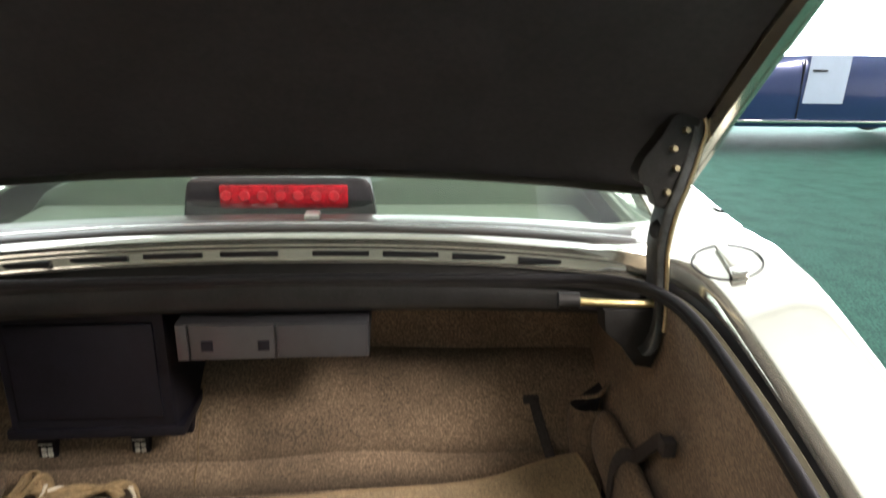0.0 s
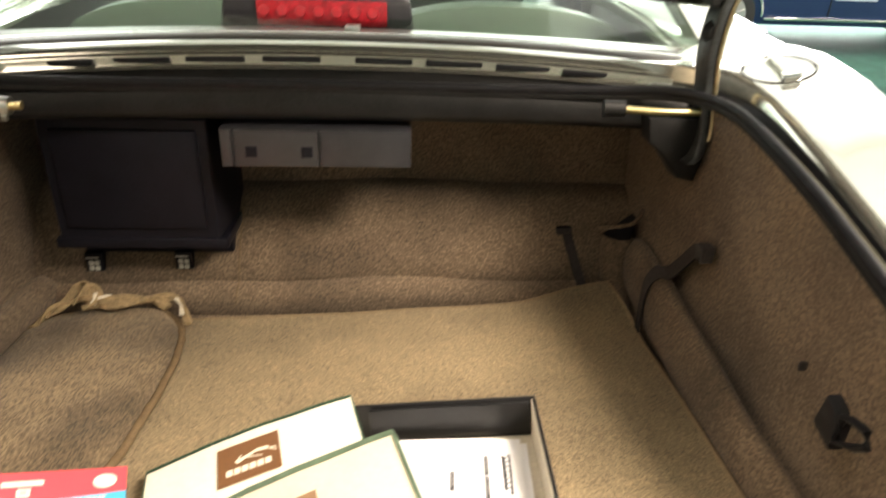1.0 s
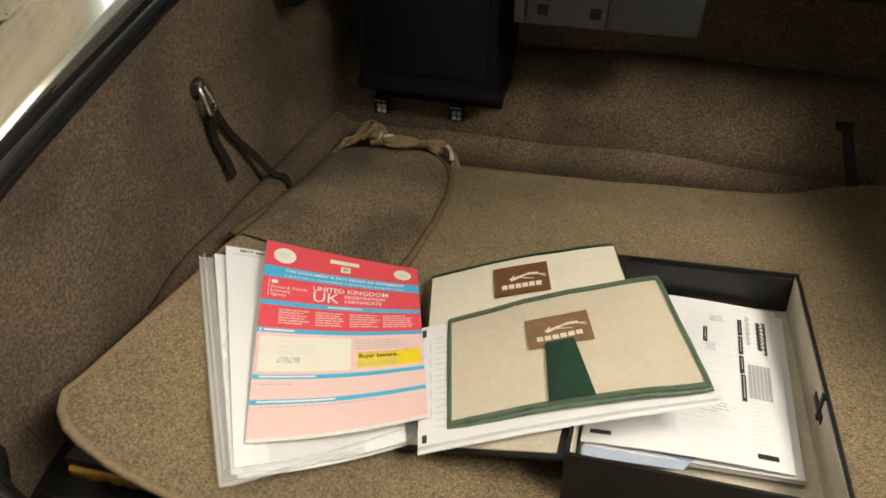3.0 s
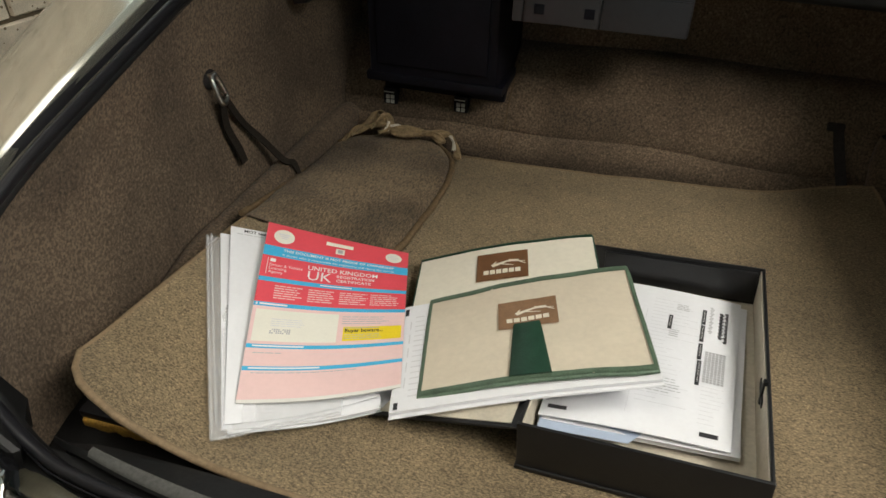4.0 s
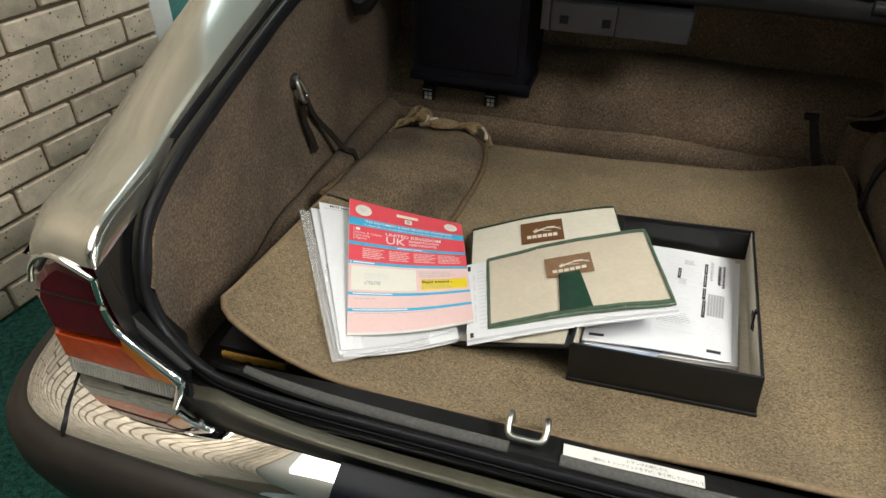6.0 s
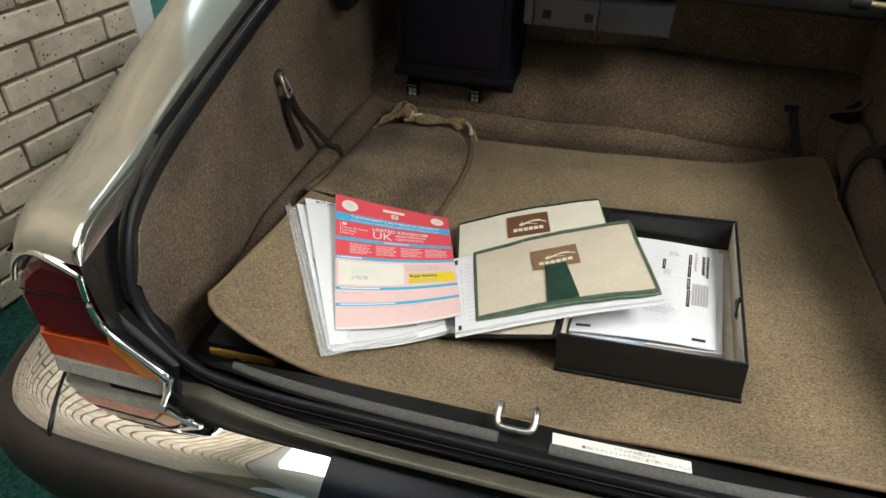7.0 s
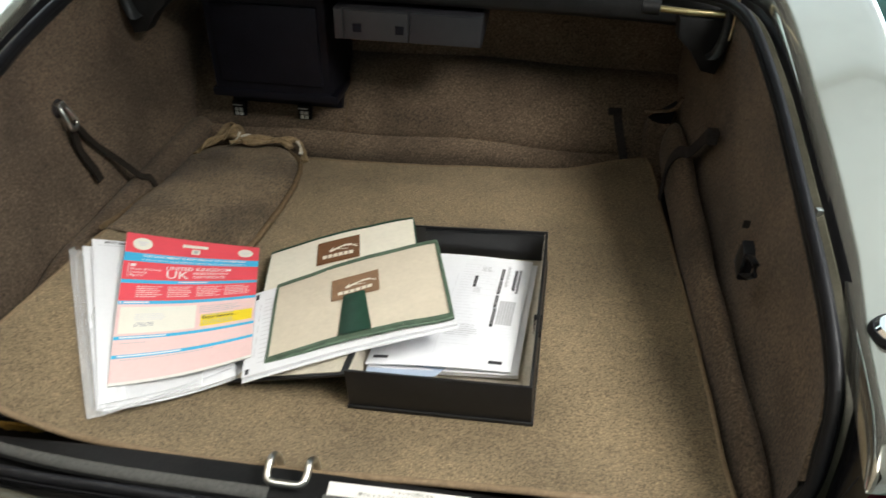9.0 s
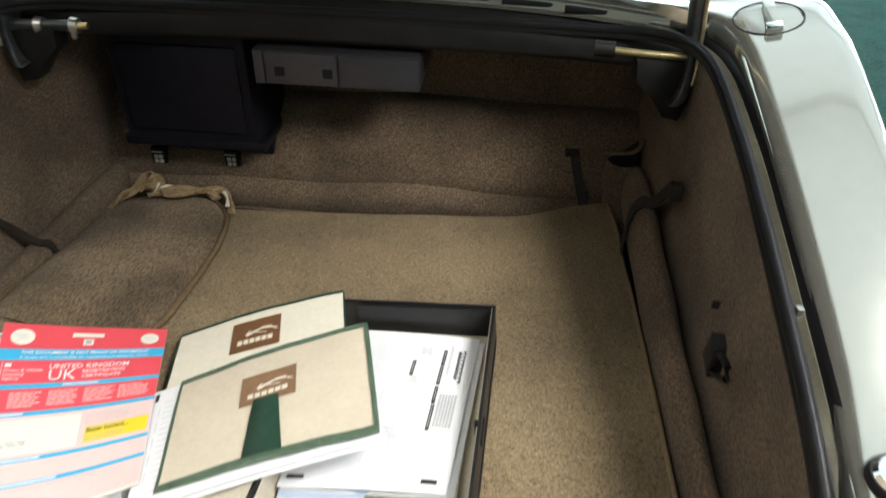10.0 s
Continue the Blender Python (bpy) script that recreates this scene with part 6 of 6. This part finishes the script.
for rect in ((0.163, 0.036, 0.168, 0.072), (0.163, 0.074, 0.168, 0.112), (0.163, 0.116, 0.168, 0.15), (0.164, 0.152, 0.169, 0.2), (0.122, 0.065, 0.127, 0.098), (0.176, 0.277, 0.196, 0.284), (0.008, 0.279, 0.03, 0.285)):
    printed(part("print_block", D1.bars([rect], 0.0006), BLACK_INK, dsheet, smooth=80))
    a0, b0, a1, b1 = rect
    if b1 - b0 > 0.02:
        printed(part("print_strip", D1.bars([((a0 + a1) / 2 - 0.0006, b0 + 0.004 + k * 0.003, (a0 + a1) / 2 + 0.0006, b0 + 0.0055 + k * 0.003) for k in range(int((b1 - b0 - 0.008) / 0.003))], 0.0009), WHITE_INK, dsheet, smooth=80))
printed(part("print_code", D1.bars([(0.184 + 0.0008 * ((k * 7) % 3), 0.036 + k * 0.0026, 0.1885 + 0.001 * ((k * 5) % 3), 0.038 + k * 0.0026) for k in range(24)] +
                                   [(0.191 + 0.0007 * ((k * 5) % 4), 0.034 + k * 0.0024, 0.1955 + 0.0008 * ((k * 3) % 3), 0.0357 + k * 0.0024) for k in range(30)], 0.0006), BLACK_INK, dsheet, smooth=80))
printed(part("print_code", D1.bars([(0.172 + 0.0012 * (k % 2), 0.026 + k * 0.0036, 0.1755 + 0.002 * ((k * 5) % 3) / 2, 0.0282 + k * 0.0036) for k in range(18)], 0.0006), GREY_INK, dsheet, smooth=80))
printed(part("print_grid", D1.bars([(0.172 + k * 0.0042, 0.13 + 0.0045 * j, 0.1754 + k * 0.0042, 0.1337 + 0.0045 * j) for k in range(6) for j in range(14)], 0.0006), GREY_INK, dsheet, smooth=80))
printed(part("smudged_print", D1.bars(text_lines(0.13, 0.035, 0.15, 0.05, 0.004, 0.4) + text_lines(0.125, 0.098, 0.14, 0.115, 0.0045, 0.4) + text_lines(0.1, 0.2, 0.15, 0.23, 0.005, 0.25), 0.0006), GREY_INK, dsheet, smooth=80))
D2 = Sheet([(0.068, 0.574, 0.494), (0.2725, 0.563, 0.5055), (0.247, 0.284, 0.532), (0.048, 0.284, 0.517)], 0.21, 0.297)
part("paper_sheet", D2.slab(bmesh.new(), 0.0008), PAPER, docs, smooth=60)
D3 = Sheet([(0.046, 0.3, 0.5155), (0.16, 0.3, 0.525), (0.14, 0.273, 0.5245), (0.046, 0.272, 0.515)], 0.2, 0.06)
part("photo_sheet", D3.slab(bmesh.new(), 0.0006, 5), PALE_BLUE, docs, "pale blue printed sheet", 60)

# handbook sheets under the front wallet
HB = Sheet([(-0.1605, 0.4150, 0.508), (0.1090, 0.5050, 0.563), (0.1619, 0.3208, 0.579), (-0.1075, 0.2300, 0.526)], 0.277, 0.22, lambda u, v: 0.005 * math.sin(u * math.pi))
book = thing("service_leaflets", "white printed service leaflets under a wallet", "leaflets", pose(0, 0.35, 0.5))
leaf = part("paper_sheet", HB.slab(bmesh.new(), 0.004), PAPER, book, smooth=60)
printed(part("print_block", HB.bars([(0.004, 0.008, 0.0085, 0.024), (0.004, 0.205, 0.0085, 0.217)], 0.0005), BLACK_INK, leaf, smooth=80))
printed(part("small_print", HB.bars([(0.012, 0.04 + 0.03 * k, 0.0135, 0.06 + 0.03 * k) for k in range(5)] + text_lines(0.018, 0.03, 0.032, 0.2, 0.011, 0.2), 0.0005), LIGHT_INK, leaf, smooth=80))

for k, (dx, dy) in enumerate(((0.003, -0.003), (0.001, -0.0045))):
    lower = Sheet([p + Vector((dx, dy, -0.0045 - 0.0012 * k)) for p in HB.c], 0.277, 0.22, HB.bow)
    part("paper_sheet", lower.slab(bmesh.new(), 0.0006), PAPER, book, smooth=60)

# wallets
def wallet(name, label, sh, thick, body, edge_mat, edges, lab_box, lab_mat, tab):
    w = thing(name, label, "document wallet", Matrix.Translation(sum(sh.c, Vector()) / 4), group="vinyl document wallets")
    cover = part("cover", sh.slab(bmesh.new(), thick, 20), body, w, smooth=60)
    for a0, b0, a1, b1 in edges:
        bm = bmesh.new()
        sh.patch(bm, a0, b0, a1, b1, 0.0016)
        sh.patch(bm, a0, b0, a1, b1, 0.0002)
        part("edging", bm, edge_mat, w, "green vinyl edging", 60)
    path = [sh.at(a, 0, -thick / 2) for a in np.linspace(0, sh.w, 20)] + [sh.at(sh.w, b, -thick / 2) for b in np.linspace(0, sh.h, 14)[1:]] + \
           [sh.at(a, sh.h, -thick / 2) for a in np.linspace(sh.w, 0, 20)[1:]] + [sh.at(0, b, -thick / 2) for b in np.linspace(sh.h, 0, 14)[1:-1]]
    bm = bmesh.new()
    tube(bm, path, thick * 0.55, 8, closed=True)
    part("rolled_edge", bm, GREEN_EDGE if edge_mat is GREEN_EDGE else GREEN, w, "dark green rolled edge", 60)
    a0, b0, a1, b1 = lab_box
    bm = bmesh.new()
    sh.patch(bm, a0, b0, a1, b1, 0.0018)
    lab = part("badge_label", bm, lab_mat, w, "brown label with a pale emblem", 60)
    ww, hh = a1 - a0, b1 - b0
    # emblem: a slim leaping shape of plain strokes and a row of plain bars
    for s, (p0, p1, r0) in enumerate((((0.3, 0.5), (0.62, 0.36), 0.05), ((0.62, 0.36), (0.82, 0.36), 0.045), ((0.78, 0.37), (0.95, 0.52), 0.02), ((0.3, 0.5), (0.38, 0.36), 0.02), ((0.45, 0.45), (0.72, 0.54), 0.018), ((0.7, 0.4), (0.95, 0.44), 0.015))):
        bm = bmesh.new()
        d = Vector((p1[0] - p0[0], p1[1] - p0[1]))
        nn = Vector((-d.y, d.x)).normalized() * r0
        quad = [(p0[0] + nn.x, p0[1] + nn.y), (p1[0] + nn.x * 0.5, p1[1] + nn.y * 0.5), (p1[0] - nn.x * 0.5, p1[1] - nn.y * 0.5), (p0[0] - nn.x, p0[1] - nn.y)]
        bm.faces.new([bm.verts.new(sh.at(a0 + ww * q[0], b0 + hh * q[1], 0.0024 + 0.0001 * s)) for q in quad])
        part("emblem_stroke", bm, LABEL_INK, lab)
    for k in range(6):
        bm = bmesh.new()
        x0 = 0.14 + k * 0.122
        sh.patch(bm, a0 + ww * x0, b0 + hh * 0.64, a0 + ww * (x0 + 0.1), b0 + hh * 0.79, 0.0024)
        part("emblem_bar", bm, LABEL_INK, lab, "", 80)
    if tab:
        bm = bmesh.new()
        (ta, tb), (tc, td) = tab
        rows = []
        for b in np.linspace(tb, td, 8):
            f = (b - tb) / (td - tb)
            c, hw = ta + (tc - ta) * f, 0.0165 + 0.0075 * f
            rows.append([sh.at(c - hw, b, 0.0022), sh.at(c - hw * 0.9, b, 0.0042), sh.at(c + hw * 0.9, b, 0.0042), sh.at(c + hw, b, 0.0022)])
        loft(bm, rows)
        part("closing_tab", bm, GREEN, w, "dark green closing tab", 60)
    return w


W1 = Sheet([(-0.1791, 0.5406, 0.492), (0.0541, 0.6061, 0.549), (0.100, 0.415, 0.552), (-0.135, 0.350, 0.505)], 0.25, 0.2, lambda u, v: 0.007 * math.sin(u * math.pi) * (1 - v) + 0.0012 * noise.noise(Vector((u * 6, v * 5, 2.4))) * (1 - v))
wallet("document_wallet", "pale cream vinyl wallet with a brown label, half under another", W1, 0.004, CREAM2, GREEN, [(0, 0, 0.25, 0.0045)], (0.085, 0.022, 0.157, 0.085), BROWN_LABEL, None)
W2 = Sheet([(-0.1270, 0.4290, 0.518), (0.1070, 0.5140, 0.5725), (0.1555, 0.3270, 0.5855), (-0.0835, 0.2560, 0.533)], 0.265, 0.196, lambda u, v: 0.007 * math.sin(u * math.pi) * (1 - 0.5 * v) + 0.005 * v * max(0.0, 1 - abs(u - 0.45) / 0.45) + 0.0016 * noise.noise(Vector((u * 6, v * 5, 0.4))) + 0.0011 * math.sin(u * 24) * math.exp(-((u - 0.48) / 0.2) ** 2 - ((v - 0.6) / 0.22) ** 2))
wallet("document_wallet", "cream vinyl wallet with dark green edging, label and tab", W2, 0.005, CREAM, GREEN_EDGE,
       [(0, 0, 0.265, 0.0085), (0, 0.189, 0.265, 0.196), (0, 0.0085, 0.003, 0.189), (0.262, 0.0085, 0.265, 0.189)], (0.092, 0.048, 0.166, 0.104), TAN_LABEL, ((0.127, 0.098), (0.127, 0.192)))

# sill sticker
ST = Sheet([(0.046, 0.0985, 0.5238), (0.205, 0.1015, 0.5238), (0.2055, 0.084, 0.5252), (0.0475, 0.0805, 0.5252)], 0.16, 0.018)
stk = thing("sill_sticker", "white sticker with two lines of black lettering on the sill", "sticker", pose(0.126, 0.09, 0.523))
face1 = part("sticker_face", ST.slab(bmesh.new(), 0.0006, 6), PAPER_OLD, stk, smooth=60)
part("lettering", ST.words("トランクの閉じかた", 0.072, 0.0075, 0.0054, 0.0004), BLACK_INK, face1, "black lettering", 80)
part("lettering", ST.words("静かにトランクリッドを下げ、全て押してロックしてください。", 0.035, 0.0145, 0.0052, 0.0004), BLACK_INK, face1, "black lettering", 80)

# ---------------------------------------------------------------- showroom things
for lx, ly, lz, watts in LAMPS:
    lt = thing("ceiling_light", "white fluorescent light hung from the ceiling" if lz < 2.6 else "white fluorescent batten light on the ceiling", "ceiling light", pose(lx, ly, 2.9), group="ceiling lights")
    bm = bmesh.new()
    block(bm, lx - 0.3, lx + 0.3, ly - 0.8, ly + 0.8, lz + 0.025, lz + 0.07, 0.004)
    part("frame", bm, WALL, lt)
    bm = bmesh.new()
    block(bm, lx - 0.27, lx + 0.27, ly - 0.77, ly + 0.77, lz + 0.015, lz + 0.027, 0.003)
    part("diffuser", bm, TUBE_GLOW, lt, "lit diffuser")
    # added rods: these fittings hang low to carry the upward fill
    if lz < 2.6:
        for dy in (-0.6, 0.6):
            bm = bmesh.new()
            tube(bm, [Vector((lx, ly + dy, lz + 0.06)), Vector((lx, ly + dy, 2.9))], 0.006, 8)
            part("hanger", bm, STEEL, lt, "thin steel hanger", 60)


def navy_car(name, label, m):
    c = thing(name, label, "car", m)
    prof = [(-2.3, 0.35, 0.75), (-2.2, 0.26, 0.88), (-1.2, 0.24, 0.97), (-0.4, 0.24, 1.0), (0.6, 0.24, 1.0), (1.5, 0.25, 0.98), (2.1, 0.27, 0.93), (2.3, 0.38, 0.8)]
    bm = bmesh.new()
    rows = []
    for x, z0, z1 in prof:
        half = 0.86 - 0.1 * (abs(x) / 2.3) ** 4
        rows.append([(x, -half + 0.02, z0), (x, -half - 0.01, z0 + 0.12), (x, -half - 0.02, z0 + 0.35), (x, -half, z1 - 0.1), (x, -half + 0.05, z1), (x, half - 0.05, z1), (x, half, z1 - 0.1), (x, half + 0.02, z0 + 0.35), (x, half - 0.02, z0)])
    loft(bm, rows, closed=True, cap=True)
    body = part("body", bm, NAVY, c, "dark blue paintwork", 50, True)
    bm = bmesh.new()
    rows = []
    for x, z, h in ((-1.6, 0.98, 0.72), (-1.0, 1.3, 0.62), (-0.2, 1.37, 0.6), (0.5, 1.36, 0.6), (1.5, 0.99, 0.72)):
        rows.append([(x, -h - 0.08, 0.97), (x, -h, z), (x, h, z), (x, h + 0.08, 0.97)])
    loft(bm, rows)
    part("cabin_glass", bm, CAR_GLASS, c, "tinted windows", 30, True)
    bm = bmesh.new()
    loft(bm, [[(x, -h - 0.004, z + 0.004), (x, -h, z + 0.018), (x, h, z + 0.018), (x, h + 0.004, z + 0.004)] for x, z, h in ((-1.05, 1.285, 0.62), (-0.2, 1.37, 0.605), (0.52, 1.36, 0.605), (0.7, 1.29, 0.62))])
    part("roof", bm, NAVY, c, "", 40, True)
    bm = bmesh.new()
    block(bm, -1.3, 1.0, -0.885, -0.868, 0.285, 0.315, 0.006)
    part("sill_trim", bm, CHROME, c, "bright sill trim", 40, True)
    bm = bmesh.new()
    for x in (-0.62, 0.52):
        bm = bmesh.new()
        block(bm, x, x + 0.008, -0.8835, -0.86, 0.34, 0.95)
        part("door_gap", bm, RUBBER, c, "", 40, True)
    # reflection on the door, put in as a thin pale surface
    bm = bmesh.new()
    solid(bm, [[(x + 0.03 * f, -0.889 + 0.004 * math.sin(x * 9) + 0.02 * f * f, 0.5 + 0.5 * f) for x in np.linspace(-0.58, -0.13, 7)] for f in np.linspace(0, 1, 7)], 0.003)
    part("door_reflection", bm, PALE_BLUE, c, "pale blue reflection on the door, drawn as a sheet", 60, True)
    bm = bmesh.new()
    block(bm, -0.52, -0.36, -0.9, -0.872, 0.83, 0.85, 0.006)
    part("door_handle", bm, RUBBER, c, "dark door handle", 40, True)
    for x in (-1.7, 1.4):
        for s in (-1, 1):
            bm = bmesh.new()
            disc(bm, (x, s * 0.77, 0.32), (0, s, 0), 0.32, 0.22, 40, 0.02)
            wh = part("wheel", bm, TYRE, c, "tyre", 40, True)
            bm = bmesh.new()
            disc(bm, (x, s * 0.872, 0.32), (0, s, 0), 0.215, 0.03, 36, 0.02)
            part("rim", bm, ALLOY, wh, "silver alloy rim", 40, True)
            bm = bmesh.new()
            for k in range(10):
                a = k * math.pi / 5
                block(bm, -0.014, 0.014, -0.012, 0.004, 0.06, 0.19, 0.003, 2, Matrix.Translation((x, s * 0.892, 0.32)) @ Matrix.Rotation(a, 4, "Y"))
            part("spoke", bm, ALLOY, wh, "", 40, True)
            bm = bmesh.new()
            tube(bm, [Vector((x + 0.375 * math.cos(a), s * 0.872, 0.32 + 0.375 * math.sin(a))) for a in np.linspace(0.0, math.pi, 24)], 0.012, 8)
            part("wheel_arch", bm, CHROME, c, "bright wheel arch trim", 60, True)
    return c


navy_car("parked_car", "dark blue saloon with bright sill trim parked in the showroom", pose(5.2, 7.87, 0.03))

# ---------------------------------------------------------------- bricks of the wall, last
BLN, BHT, PIT, COURSE = 0.2125, 0.064, 0.2234, 0.075
Y0, Z0 = 0.053, 0.610       # a joint of the bond


def brick_mesh(length, k):
    bm = bmesh.new()
    block(bm, -0.02, 0.0, -length / 2, length / 2, -BHT / 2, BHT / 2, 0.0035, 1)
    r = random.Random(k)
    for v in bm.verts:
        v.co += Vector((r.uniform(-0.0012, 0.0012), r.uniform(-0.0015, 0.0015), r.uniform(-0.0012, 0.0012)))
    return finish(bm, BRICK, 30, "brick")


meshes = [brick_mesh(BLN, k) for k in range(6)]
row0 = int(math.floor(Z0 / COURSE))
rest = []
count = 0
for j in range(-row0 - 1, 31):
    zc = Z0 + j * COURSE + 0.0325
    if zc < 0.02 or zc > 2.86:
        continue
    shift = 0.0 if j % 2 == 0 else PIT / 2
    cells = []
    y1 = WEND
    # bricks run back from the end of the wall
    k0 = Y0 + shift
    ks = [k0 + i * PIT for i in range(-24, 3)]
    joints = [k for k in ks if k < WEND - 0.06] + [WEND]
    for a, b in zip(joints, joints[1:]):
        cells.append((a, b))
    for a, b in cells:
        if b < -3.5:
            continue
        ln = b - a - (PIT - BLN)
        yc = (a + b) / 2
        if -1.45 < a and zc < 2.2 and count < 290:
            me = meshes[(count * 7 + j) % 6] if abs(ln - BLN) < 0.004 else brick_mesh(ln, count)
            ob = new("brick", me)
            ob.location = (0, yc, zc)
            ob.parent = wall_west
            count += 1
        else:
            rest.append((yc, zc, ln))
bm = bmesh.new()
for yc, zc, ln in rest:
    vs = [bm.verts.new((dx, yc + dy * ln / 2, zc + dz * BHT / 2)) for dx in (-0.02, 0) for dy in (-1, 1) for dz in (-1, 1)]
    for f in ((4, 6, 7, 5), (0, 4, 5, 1), (2, 3, 7, 6), (1, 5, 7, 3), (0, 2, 6, 4)):
        bm.faces.new([vs[i] for i in f])
tagged(part("brickwork", bm, BRICK, wall_west, "further bricks of the wall", 30, True), kind="stuff")
